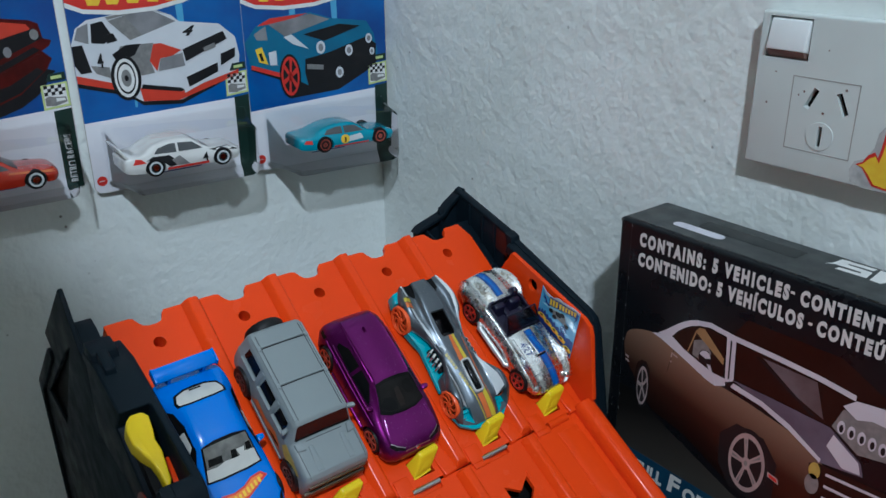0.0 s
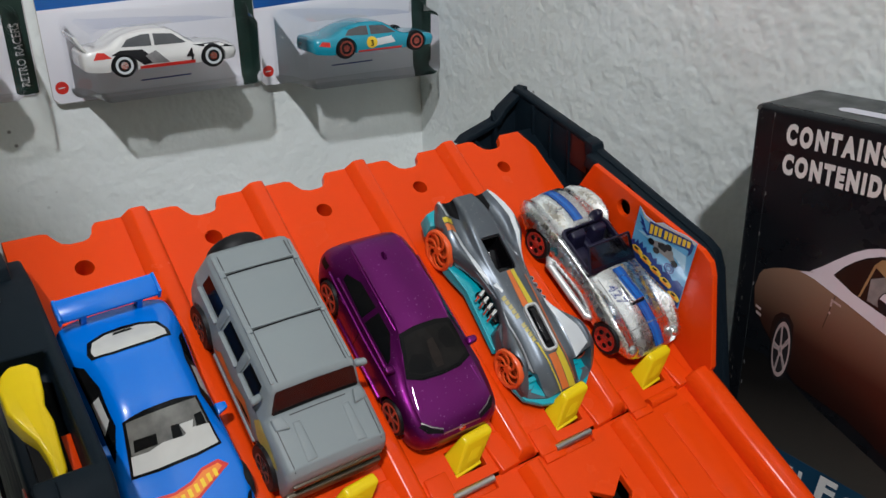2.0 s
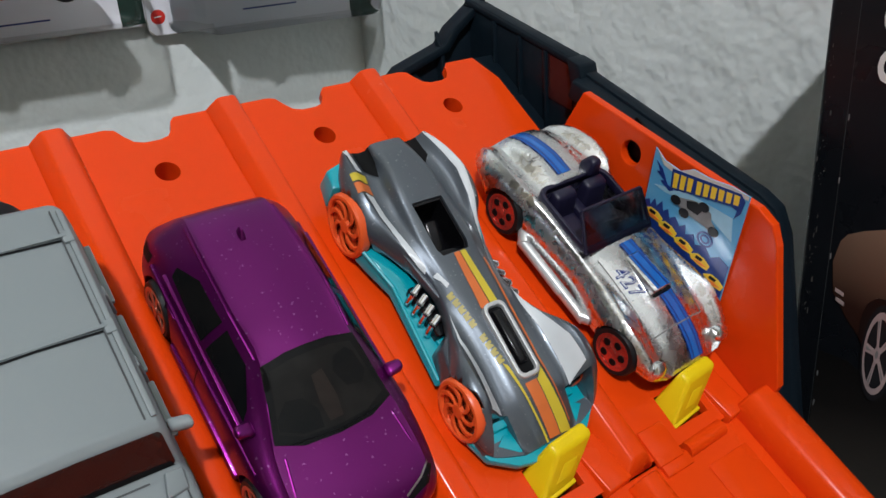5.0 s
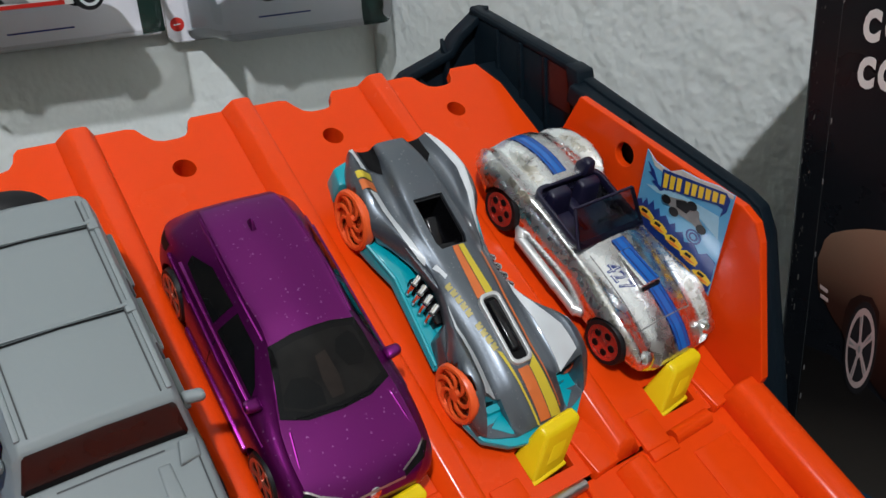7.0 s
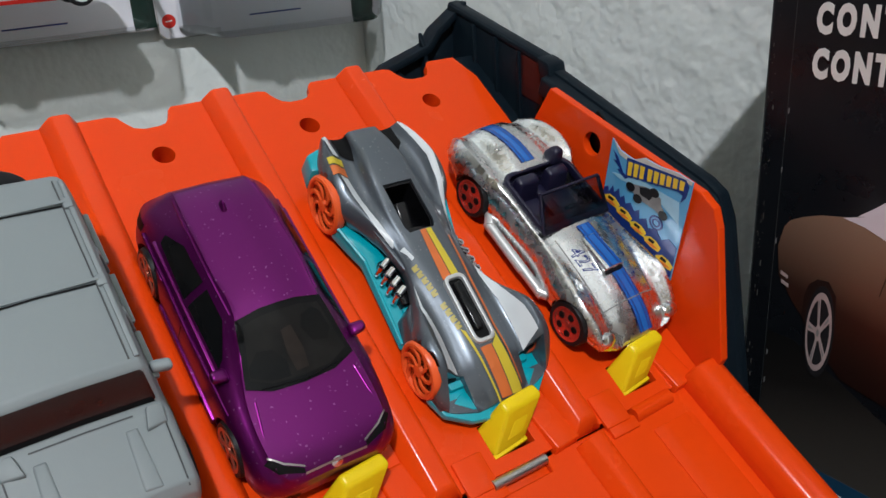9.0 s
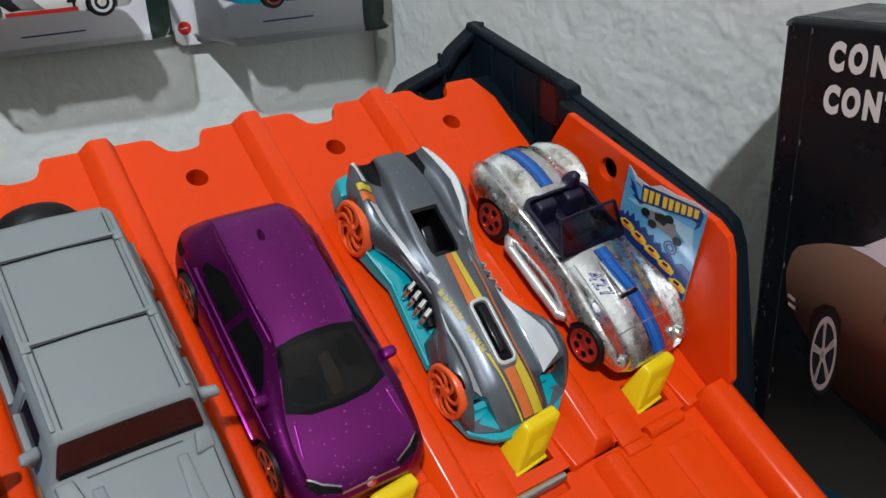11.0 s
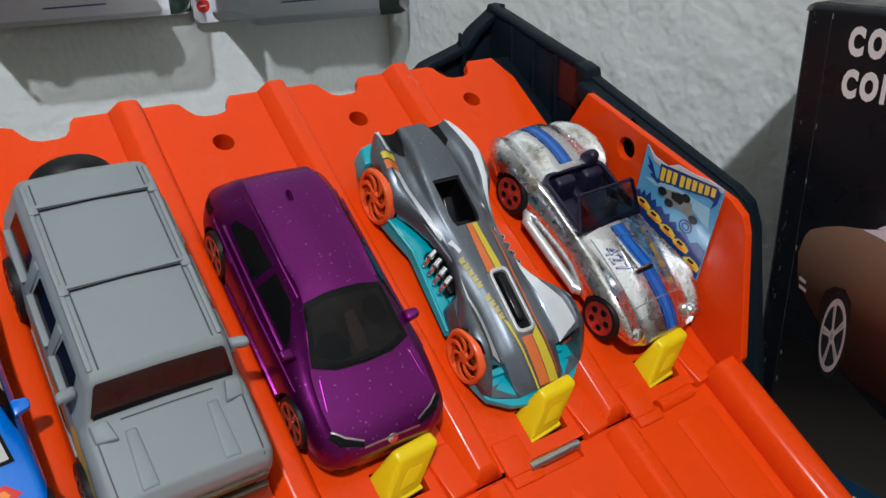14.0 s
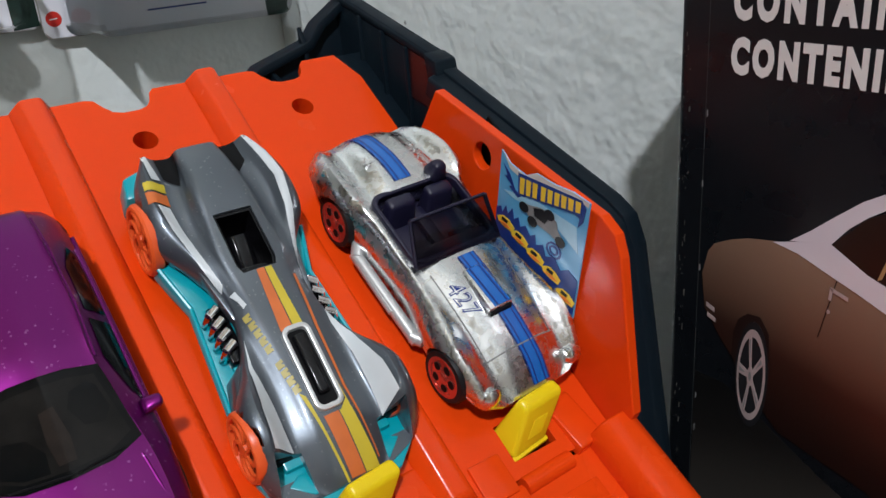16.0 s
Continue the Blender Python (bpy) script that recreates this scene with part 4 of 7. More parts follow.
def grey_suv():
    car = thing("toy_car", "matt grey boxy toy off-roader with a spare wheel behind", "toy car", on_track(38.3, -55.8, 0, 0.4), "toy cars on the ramp")
    roof = [(14.8, 5), (15.5, 10), (15.2, 18.0), (14.6, 19.2), (12.9, 26.6), (11.7, 28.3), (0, 28.9)]
    bonnet = [(14.8, 5), (15.5, 10), (15.4, 17.4), (15.0, 19.2), (14.2, 20.3), (12.8, 20.8), (0, 21.2)]
    st = [(34.2, [(14, 6), (14.6, 10), (14.2, 17.6), (13.6, 18.8), (11.8, 25.0), (10.8, 26.2), (0, 26.8)]), (32.6, [(14.5, 5), (15.1, 10), (14.8, 17.9), (14.2, 19.1), (12.6, 26.2), (11.4, 27.8), (0, 28.4)]), (29, roof), (10, roof), (-10.4, roof), (-11.9, [(14.8, 5), (15.5, 10), (15.2, 17.9), (14.6, 19.1), (12.9, 26.2), (11.9, 27.6), (0, 28.1)]),
          (-15.6, [(14.8, 5), (15.5, 10), (15.3, 17.4), (14.7, 19.0), (13.6, 20.6), (12.4, 21.4), (0, 21.9)]), (-17.2, bonnet), (-30.8, [(14.8, 5), (15.4, 10), (15.3, 16.6), (14.9, 18.2), (14.2, 19.2), (12.8, 19.7), (0, 20.1)]), (-32.6, [(14.4, 5), (15.0, 9), (14.9, 15.0), (14.5, 16.6), (13.8, 17.6), (12.4, 18.1), (0, 18.5)]), (-33.4, [(13.8, 5.4), (14.3, 8), (14.2, 13.2), (13.8, 14.6), (13.0, 15.6), (11.8, 16.0), (0, 16.4)])]
    bm = loft(st, 1, 1, True)
    bmesh.ops.recalc_face_normals(bm, faces=bm.faces)
    bevel(bm, 0.6, 3, 14)
    tree = tree_of(bm)
    part("body", arches(bm, [(-23.5, 6), (22.5, 6)], 7.8, 9, 16.4), M_GREY_PAINT, car, "matt light grey body", degrees=28)
    ws = paint("windscreen", [(-11.2, -12.0), (-11.7, -12.3), (-12.9, -15.2), (-12.4, -15.7), (12.4, -15.7), (12.9, -15.2), (11.7, -12.3), (11.2, -12.0)], M_MAROON, car, tree, cell=0.8)
    paint("screen_edge", [(-12.2, -15.1), (-12.7, -15.7), (12.7, -15.7), (12.2, -15.1)], M_DARK, ws, tree, lift=0.2)
    for s in (-1, 1):
        for y0, y1, lo in ((-9.8, -0.6, 19.8), (2.6, 13.0, 19.8), (17.0, 28.4, 20.2)):
            paint("side_window", [(y0, lo), (y1, lo), (y1 - 0.4, 25.4), (y0 + (1.4 if y0 < -5 else 0.4), 25.4)], M_GLASS, car, tree, "x", s)
            part("window_ledge", block(*sorted((s * 14.2, s * 15.8)), y0 - 0.6, y1 + 0.6, 18.0, 19.1, 0.3), M_GREY_PAINT, car)
        for y in (1.0, 15.0):
            part("window_post", hull8([(s * 14.4, y - 1.3, 19.2), (s * 15.2, y - 1.3, 19.0), (s * 15.2, y + 1.3, 19.0), (s * 14.4, y + 1.3, 19.2)], [(s * 12.6, y - 1.1, 26.2), (s * 13.4, y - 1.1, 25.8), (s * 13.4, y + 1.1, 25.8), (s * 12.6, y + 1.1, 26.2)], 0.3), M_GREY_PAINT, car)
        part("roof_rail", block(*sorted((s * 11.0, s * 12.0)), -10, 31, 27.9, 28.75, 0.3), M_GREY_PAINT, car)
        part("roof_gutter", block(*sorted((s * 10.0, s * 10.25)), -10, 31, 28.3, 28.62), M_DIM_GREY, car)
        part("mirror", hull8([(s * 13.8, -11.2, 21.8), (s * 13.8, -9, 21.8), (s * 13.8, -9, 24), (s * 13.8, -11.2, 24)], [(s * 17.4, -12.2, 22.8), (s * 17.4, -10.0, 22.8), (s * 17.4, -10.0, 24.9), (s * 17.4, -12.2, 24.9)], 0.8, 3), M_GREY_PAINT, car)
        part("bonnet_hinge", hull8([(s * 9.6, -20.6, 20.6), (s * 13.6, -20.0, 19.6), (s * 13.8, -16.4, 20.4), (s * 10.6, -16.4, 21.0)], [(s * 9.8, -20.4, 21.7), (s * 13.4, -19.8, 20.9), (s * 13.6, -16.6, 21.6), (s * 10.8, -16.6, 22.2)], 0.3), M_GREY_PAINT, car)
        part("bonnet_bulge", hull8([(s * 5.6, -30.4, 19.6), (s * 9.2, -30.6, 19.4), (s * 8.6, -19.0, 20.6), (s * 6.2, -19.0, 20.7)], [(s * 6.0, -30.0, 20.25), (s * 8.8, -30.2, 20.15), (s * 8.2, -19.4, 21.15), (s * 6.6, -19.4, 21.2)], 0.25), M_GREY_PAINT, car)
        paint("wing_seam", [(s * 13.0, -16.6), (s * 13.3, -16.6), (s * 13.0, -31.6), (s * 12.7, -31.6)], M_DIM_GREY, car, tree, lift=0.1)
        paint("yellow_smear", [(-28, 15.0), (-21, 17.4), (-14, 18.0), (-12.4, 14.4), (-16, 11.4), (-24, 11.0)], M_GOLD, car, tree, "x", s)
        paint("rust_graphic", [(-13, 9), (-4, 8), (6, 9.4), (14, 8.6), (10, 13.0), (2, 12), (-6, 14.4), (-11, 12)], M_TAMPO_ORANGE, car, tree, "x", s)
        paint("black_graphic", [(-12, 10.4), (-7, 9.6), (-2, 10), (-6, 11.4), (-10, 11.4)], M_DARK, car, tree, "x", s, 0.26)
        part("running_board", block(*sorted((s * 12.6, s * 15.4)), -15, 14, 4.2, 5.6, 0.4), M_GREY_PAINT, car)
    paint("cowl_seam", [(-8.4, -16.8), (8.4, -16.8), (8.4, -17.1), (-8.4, -17.1)], M_DIM_GREY, car, tree, lift=0.1)
    for y in (25.4, 7.0):
        part("roof_bar", block(-10.8, 10.8, y - 0.35, y + 0.35, 28.6, 29.1, 0.12), M_GREY_PAINT, car)
        paint("roof_seam", [(-10.6, y - 0.5), (10.6, y - 0.5), (10.6, y - 0.95), (-10.6, y - 0.95)], M_DARK, car, tree)
        for s in (-1, 1):
            part("roof_bar_foot", block(*sorted((s * 10.2, s * 12.0)), y - 1.5, y + 0.9, 28.0, 29.0, 0.3), M_GREY_PAINT, car)
    part("bumper", block(-14.6, 14.6, -34.8, -32.8, 4.6, 9.2, 0.8), M_BRONZE, car, "dull bronze bumper")
    paint("grille", [(-12, 9.6), (12, 9.6), (12, 14.0), (-12, 14.0)], M_MAROON, car, tree, "y", -1)
    part("lamp_bar", block(-13.4, 13.4, -34.2, -32.8, 12.6, 14.6, 0.4), M_BRONZE, car)
    spare = lathe([(5.0, -2.2), (8.4, -2.2), (9.0, -1), (9.0, 1.4), (8.4, 2.4), (5, 2.4)], 28, "x")
    part("spare_wheel", moved(spare, shift(-0.6, 36.4, 17.6) @ turn(90, "Z")), M_TYRE, car, "black spare tyre")
    for y in (-23.5, 22.5):
        for s in (-1, 1):
            wheel(car, s * 14.0, y, 7.0, 5.0, M_RIM_BLACK, M_TYRE, 6, 0.62, side=s)
        axle_rod(car, y, 7.0, 13)
    return car


def purple_hatch():
    car = thing("toy_car", "purple metallic toy hatchback with dark windows", "toy car", on_track(78.9, -57, 0, 0.2), "toy cars on the ramp")
    st = [(-35.6, [(8, 4), (10.6, 6.5), (10.4, 8.8), (8.6, 10.2), (5, 10.8), (0, 11)]), (-33.8, [(12, 3), (13.8, 7), (13.4, 10.6), (11.0, 12.2), (6, 12.9), (0, 13.1)]), (-29.5, [(14.4, 2.5), (15.6, 7.4), (15.0, 12.0), (12.6, 14.2), (6.6, 14.8), (0, 15)]), (-18.6, [(15.2, 2.5), (16.1, 8), (15.4, 14.0), (12.4, 16.2), (7, 16.8), (0, 17.1)]),
          (-4.0, [(15.2, 2.5), (15.9, 8), (14.7, 15.2), (9.3, 21.4), (6, 22.3), (0, 22.7)]), (6, [(15.2, 2.5), (15.9, 8), (14.7, 15.4), (9.6, 22.3), (6, 23.0), (0, 23.3)]), (20, [(15.2, 2.5), (15.9, 8), (14.5, 15.6), (9.4, 21.9), (6, 22.6), (0, 22.9)]), (27.4, [(15.0, 3), (15.6, 8.5), (14.1, 15.4), (8.9, 20.8), (6, 21.4), (0, 21.7)]),
          (30.4, [(14.5, 4), (15.1, 9), (13.6, 14.8), (8.6, 19.2), (6, 19.7), (0, 19.9)]), (33.6, [(12.5, 5), (13.5, 9), (12.4, 13.4), (8.6, 15), (5, 15.4), (0, 15.5)])]
    st = [(y, h[:4] + [(h[3][0] - 1.4, h[3][1] + 0.7 * (h[4][1] - h[3][1]))] + h[5:]) for y, h in st]
    bm = loft(st)
    tree = tree_of(bm)
    part("body", arches(bm, [(-22.4, 5.6), (21.2, 5.6)], 6.8), M_PURPLE_PAINT, car, "purple metallic body")
    ws = paint("windscreen", [(-8.9, -4.6), (-11.5, -16.8), (-6.6, -18.8), (0, -19.3), (6.6, -18.8), (11.5, -16.8), (8.9, -4.6), (4, -3.9), (-4, -3.9)], M_GLASS, car, tree, lift=0.2, cell=0.9)
    paint("pane", [(-7.9, -5.9), (-10.2, -15.6), (-6.2, -17.5), (0, -18.0), (6.2, -17.5), (10.2, -15.6), (7.9, -5.9), (4, -5.3), (-4, -5.3)], M_INNER_GLASS, ws, tree, lift=0.28, cell=0.9)
    # the moulded seats and console show dimly through the glass
    for pts in ([(-9.6, -13.4), (-9.9, -15.2), (-6.2, -17.0), (-2.4, -17.4), (-2.2, -14.4), (-4.2, -11.8), (-7.2, -11.2)], [(2.6, -9.6), (3.6, -7.4), (6.4, -6.6), (7.6, -7.6), (8.5, -11.2), (7.2, -13.0), (4.2, -12.6)]):
        paint("seat", pts, M_GLASS, ws, tree, lift=0.36)
    paint("console", [(-1.4, -9.0), (0.8, -8.6), (1.8, -13.4), (1.6, -16.8), (-1.0, -16.9), (-1.6, -13.4)], M_CONSOLE, ws, tree, lift=0.36)
    part("wiper", joined(rod((-8.6, -17.9, 17.3), (0.6, -18.9, 17.5), 0.18, 6), rod((1.0, -18.9, 17.5), (8.4, -17.8, 17.3), 0.18, 6)), M_DARK, ws)
    for s in (-1, 1):
        paint("side_window", [(-10.6, 16.2), (-9.2, 17.4), (-2.8, 20.4), (4.4, 21.0), (4.6, 16.3)], M_GLASS, car, tree, "x", s, cell=0.8)
        paint("side_window", [(6.4, 16.3), (6.2, 21.0), (15.6, 20.7), (21.0, 18.4), (20.4, 16.9)], M_GLASS, car, tree, "x", s, cell=0.8)
        part("belt_line", prism([(-13, 14.9), (22, 15.4), (22, 15.9), (-13, 15.5)], *sorted((s * 13.6, s * 15.0)), "x", 0.15), M_PURPLE_PAINT, car)
        part("shoulder_line", joined(rod((s * 15.3, -19, 13.6), (s * 15.5, 0, 13.2), 0.45, 8), rod((s * 15.5, 0, 13.2), (s * 15.2, 26, 13.6), 0.45, 8)), M_PURPLE_PAINT, car)
        part("sill", block(*sorted((s * 14.4, s * 16.2)), -15.0, 14.0, 2.4, 4.6, 0.5), M_PURPLE_PAINT, car)
        for y in (3.4, 18.0):
            paint("door_seam", [(y, 5), (y + 0.3, 5), (y + 0.3, 15.4), (y, 15.4)], M_DARK, car, tree, "x", s, 0.05)
            part("door_handle", block(*sorted((s * 14.8, s * 15.9)), y - 3.0 if y < 10 else y - 4.0, y if y < 10 else y - 1.0, 12.4, 13.3, 0.25), M_PURPLE_PAINT, car)
        part("mirror", hull8([(s * 13.2, -13.8, 16.0), (s * 13.2, -10.8, 16.0), (s * 13.2, -10.8, 17.8), (s * 13.2, -13.8, 17.8)], [(s * 16.6, -13.4, 16.4), (s * 16.6, -11.2, 16.4), (s * 16.6, -11.2, 18.5), (s * 16.6, -13.4, 18.5)], 0.8, 3), M_PURPLE_PAINT, car)
        part("bonnet_crease", joined(rod((s * 10.6, -19.4, 16.3), (s * 11.6, -26, 14.9), 0.32, 8), rod((s * 11.6, -26, 14.9), (s * 10.4, -32, 12.9), 0.32, 8)), M_PURPLE_PAINT, car)
        paint("headlamp", [(s * 6.6, -34.5), (s * 11.4, -33.0), (s * 13.4, -30.4), (s * 12.4, -30.1), (s * 10.2, -32.0), (s * 6.6, -33.7)], M_DARK, car, tree, cell=0.7)
        paint("headlamp_line", [(s * 6.4, -33.6), (s * 10.2, -31.9), (s * 12.6, -29.9), (s * 12.5, -29.6), (s * 10.1, -31.55), (s * 6.4, -33.3)], M_STEEL, car, tree, cell=0.7)
        paint("fog_lamp", [(s * 7, 4.4), (s * 12, 4.8), (s * 12, 6.4), (s * 7, 5.8)], M_DARK, car, tree, "y", -1)
        paint("fog_line", [(s * 6, 6.8), (s * 12.4, 7.4), (s * 12.4, 7.7), (s * 6, 7.1)], M_STEEL, car, tree, "y", -1)
        paint("tail_lamp", [(27.4, 14.6), (32, 13.2), (32, 11.0), (27.4, 12.4)], M_DARK, car, tree, "x", s)
    paint("grille_line", [(-6.6, -34.7), (6.6, -34.7), (6.6, -34.4), (-6.6, -34.4)], M_STEEL, car, tree)
    part("badge", moved(lathe([(0.2, -0.3), (1.2, -0.3), (1.2, 0.5), (0.2, 0.6)], 14, "z"), shift(0, -34.5, 11.7) @ turn(50, "X")), M_CHROME, car, "small chrome badge")
    for s in (-1, 1):
        part("roof_edge", joined(rod((s * 9.2, -3.0, 21.6), (s * 9.6, 7, 22.3), 0.36, 8), rod((s * 9.6, 7, 22.3), (s * 9.4, 20, 21.9), 0.36, 8), rod((s * 9.4, 20, 21.9), (s * 8.9, 27, 20.9), 0.36, 8)), M_PURPLE_PAINT, car)
    part("roof_aerial", hull8([(-1.3, 19.6, 22.6), (0.0, 19.6, 22.6), (-0.2, 22.6, 22.4), (-1.1, 22.6, 22.4)], [(-0.9, 21.2, 24.4), (-0.4, 21.2, 24.4), (-0.4, 22.2, 24.4), (-0.9, 22.2, 24.4)], 0.25), M_PURPLE_PAINT, car)
    for y in (-22.4, 21.0):
        for s in (-1, 1):
            wheel(car, s * 13.9, y, 5.9, 4.4, M_RIM_COPPER, M_TYRE, 6, 0.80, side=s, spoke_w=1.0)
        axle_rod(car, y, 5.9, 13)
    return car


def gunmetal_racer():
    car = thing("toy_car", "gunmetal futuristic toy racer with teal base and orange wheels", "toy car", on_track(122.9, -57, 0, -0.2), "toy cars on the ramp")
    st = [(39.6, [(9.4, 9), (11.2, 12), (10.9, 15.4), (8.2, 13.4), (5.0, 13.2), (3.9, 15.2), (0, 15.5)]), (34, [(12.8, 9), (14.6, 12.8), (12.4, 16.2), (9, 14.0), (5.8, 14.0), (4.4, 16.4), (0, 16.8)]), (27, [(15.0, 8), (16.0, 13.2), (13.4, 16.4), (10, 13.8), (6.8, 14.2), (5.0, 16.4), (0, 16.8)]), (20, [(14.6, 7.6), (15.4, 12), (12.2, 14.8), (9.6, 13.0), (7.2, 13.6), (5.2, 15.4), (0, 15.6)]),
          (13, [(9.4, 6.6), (11.3, 9), (10.2, 12.6), (8.6, 12.9), (7.0, 13.6), (5.4, 14.5), (0, 14.9)]), (5, [(6.4, 6), (8.3, 8.6), (8.1, 11.4), (7.3, 12.2), (6.1, 13.0), (4.5, 13.6), (0, 14.0)]), (-3, [(6.4, 5.4), (8.5, 7.8), (8.7, 10.8), (7.6, 11.8), (6, 12.6), (4, 13.2), (0, 13.4)]), (-10, [(9.4, 5), (11.6, 8.2), (10.8, 11.6), (8.2, 11.0), (6, 11.8), (4, 12.5), (0, 12.8)]),
          (-18, [(15.4, 6.5), (16.3, 11.6), (13.2, 14.6), (9, 10.4), (6.2, 10.7), (4, 11.6), (0, 11.9)]), (-25, [(15.8, 6), (16.7, 11.2), (13.4, 13.8), (9.4, 9.0), (6.4, 9.4), (4, 10.3), (0, 10.6)]), (-29, [(15.6, 5.2), (16.4, 8.0), (13.2, 10.4), (9, 7.3), (6.2, 8.0), (4, 8.8), (0, 9.1)]), (-32.8, [(12.8, 3.8), (14.0, 5.0), (11.4, 6.6), (8, 5.6), (5.6, 6.4), (3.8, 7.1), (0, 7.4)]), (-35.6, [(6.4, 3), (7.4, 3.6), (6.6, 4.7), (5.6, 4.8), (4.4, 5.2), (3, 5.6), (0, 5.8)])]
    bm = loft(st, 5, 4)
    tree = tree_of(carved(bm.copy(), prism(rounded(-2.3, -22.9, 2.5, -6.7, 1.4), 2.0, 40, "z")))
    # the open wells on one side, the shallower ones under the far fenders
    cut = arches(bm.copy(), [(-22.3, 6.7)], 7.1, 8, 17.7, (-1,))
    cut = arches(cut, [(25.6, 7.2)], 7.7, 8, 17.5, (-1,))
    cut = arches(cut, [(-22.3, 5.4)], 5.5, 7, 17.0, (1,))
    cut = arches(cut, [(25.6, 6.0)], 6.2, 7, 17.0, (1,))
    cut = carved(cut, prism([(-3.4, 7.6), (3.4, 7.6), (4.1, 9.4), (4.0, 21.2), (-4.0, 21.2), (-4.1, 9.4)], 7.0, 40, "z"))
    cut = carved(cut, prism(rounded(-2.3, -22.9, 2.5, -6.7, 1.4), 9.0, 40, "z"))
    # lamp recesses at the front ends of the fenders
    for s in (-1, 1):
        cut = carved(cut, hull8([(s * 7.6, -27.4, 4.6), (s * 13.6, -26.6, 4.6), (s * 14.2, -44, 4.6), (s * 7.0, -44, 4.6)], [(s * 8.8, -28.2, 20), (s * 13.4, -27.4, 20), (s * 13.8, -44, 20), (s * 9.6, -44, 20)]))
    part("body", cut, M_GUN_PAINT, car, "gunmetal metallic body", degrees=40)
    tub = carved(prism([(-3.7, 7.4), (3.7, 7.4), (4.35, 9.2), (4.2, 21.4), (-4.2, 21.4), (-4.35, 9.2)], 6.4, 12.6), prism([(-3.0, 8.2), (3.0, 8.2), (3.6, 9.8), (3.5, 20.6), (-3.5, 20.6), (-3.6, 9.8)], 7.6, 40))
    for v in tub.verts:
        if v.co.z > 12:
            v.co.z += 0.14 * (v.co.y - 7) + 0.6
    part("cockpit", tub, M_GLOSS_BLACK, car, "gloss black open cockpit")
    part("cockpit_seat", hull8([(-2.4, 9.6, 7.6), (2.4, 9.6, 7.6), (2.4, 18.4, 7.6), (-2.4, 18.4, 7.6)], [(-1.8, 10.6, 9.4), (1.8, 10.6, 9.4), (1.8, 17.6, 12.6), (-1.8, 17.6, 12.6)], 0.7), M_GLOSS_BLACK, car)
    part("cockpit_dash", block(-3.2, 3.2, 8.4, 10.0, 8, 12.2, 0.5), M_GLOSS_BLACK, car)
    fine = dict(lift=0.2, cell=0.7)
    for s in (-1, 1):
        paint("tail_vent", [(s * 8.8, 39.5), (s * 4.4, 39.5), (s * 5.2, 34.6), (s * 6.2, 31.0), (s * 8.8, 33.8)], M_DARK, car, tree, **fine)
        part("fender_brace", hull8([(s * 9.6, 15.6, 8.8), (s * 11.0, 15.6, 8.8), (s * 11.0, 15.6, 12), (s * 9.6, 15.6, 12)], [(s * 7.4, 0, 9.0), (s * 8.4, 0, 9.0), (s * 8.4, 0, 11.2), (s * 7.4, 0, 11.2)], 0.4), M_GUN_PAINT, car)
        part("side_exhaust", joined(*[rod((s * 9.4, 5.2 - 2.7 * i, 8.8), (s * 11.4, 4.2 - 2.7 * i, 8.2), 0.9, 12) for i in range(4)]), M_CHROME, car, "chrome exhaust pipes")
        part("exhaust_foot", joined(*[rod((s * 11.3, 4.3 - 2.7 * i, 8.2), (s * 11.9, 3.9 - 2.7 * i, 5.0), 0.85, 10) for i in range(4)]), M_CHROME, car)
        part("engine_block", block(*sorted((s * 8.0, s * 11.2)), -6.4, 6.4, 4.4, 7.6, 0.5), M_GLOSS_BLACK, car)
        part("fender_tail", hull8([(s * 9.6, -15.6, 4), (s * 15.2, -15.8, 4), (s * 13.4, -8.6, 4), (s * 9.6, -6.6, 4.6)], [(s * 9.6, -15.4, 10.4), (s * 14.4, -15.4, 8.8), (s * 12.6, -9.4, 8.4), (s * 9.6, -6.8, 9.8)], 0.5), M_GUN_PAINT, car)
    paint("white_streak", [(-11.2, 39.5), (-10.4, 39.5), (-9.6, 33.4), (-11.6, 33.2)], M_TAMPO_WHITE, car, tree, **fine)
    paint("tail_mark", [(-13.4, 32.6), (-9.3, 32.4), (-9.6, 30.2), (-13.8, 30.4)], M_TAMPO_YELLOW, car, tree, **fine)
    paint("tail_mark", [(-13.9, 29.9), (-9.7, 29.7), (-10.0, 27.0), (-14.2, 27.2)], M_TAMPO_ORANGE, car, tree, **fine)
    paint("white_streak", [(-12.8, 26.6), (-10.4, 26.6), (-10.0, 21.6), (-7.6, 7.4), (-8.2, 6.0), (-10.6, 15.6), (-12.2, 21.0)], M_TAMPO_WHITE, car, tree, **fine)
    paint("white_streak", [(10.4, 39.5), (11.2, 39.5), (13.0, 33), (13.8, 27), (12.7, 19.6), (9.6, 10.4), (8.4, 5.8), (8.0, 6.4), (9.0, 11.2), (11.4, 20), (12.2, 27), (11.4, 33)], M_TAMPO_WHITE, car, tree, **fine)
    paint("white_streak", [(-8.6, -4.6), (-9.8, -10.6), (-9.4, -18), (-9.2, -27.2), (-13.2, -26.4), (-12.4, -19.4), (-10.6, -11)], M_TAMPO_WHITE, car, tree, **fine)
    paint("white_streak", [(8.4, -4.2), (10.6, -11), (12.4, -19.4), (12.8, -25.6), (9.2, -27.6), (9.4, -22.0), (9.2, -14.4), (8.2, -7)], M_TAMPO_WHITE, car, tree, **fine)
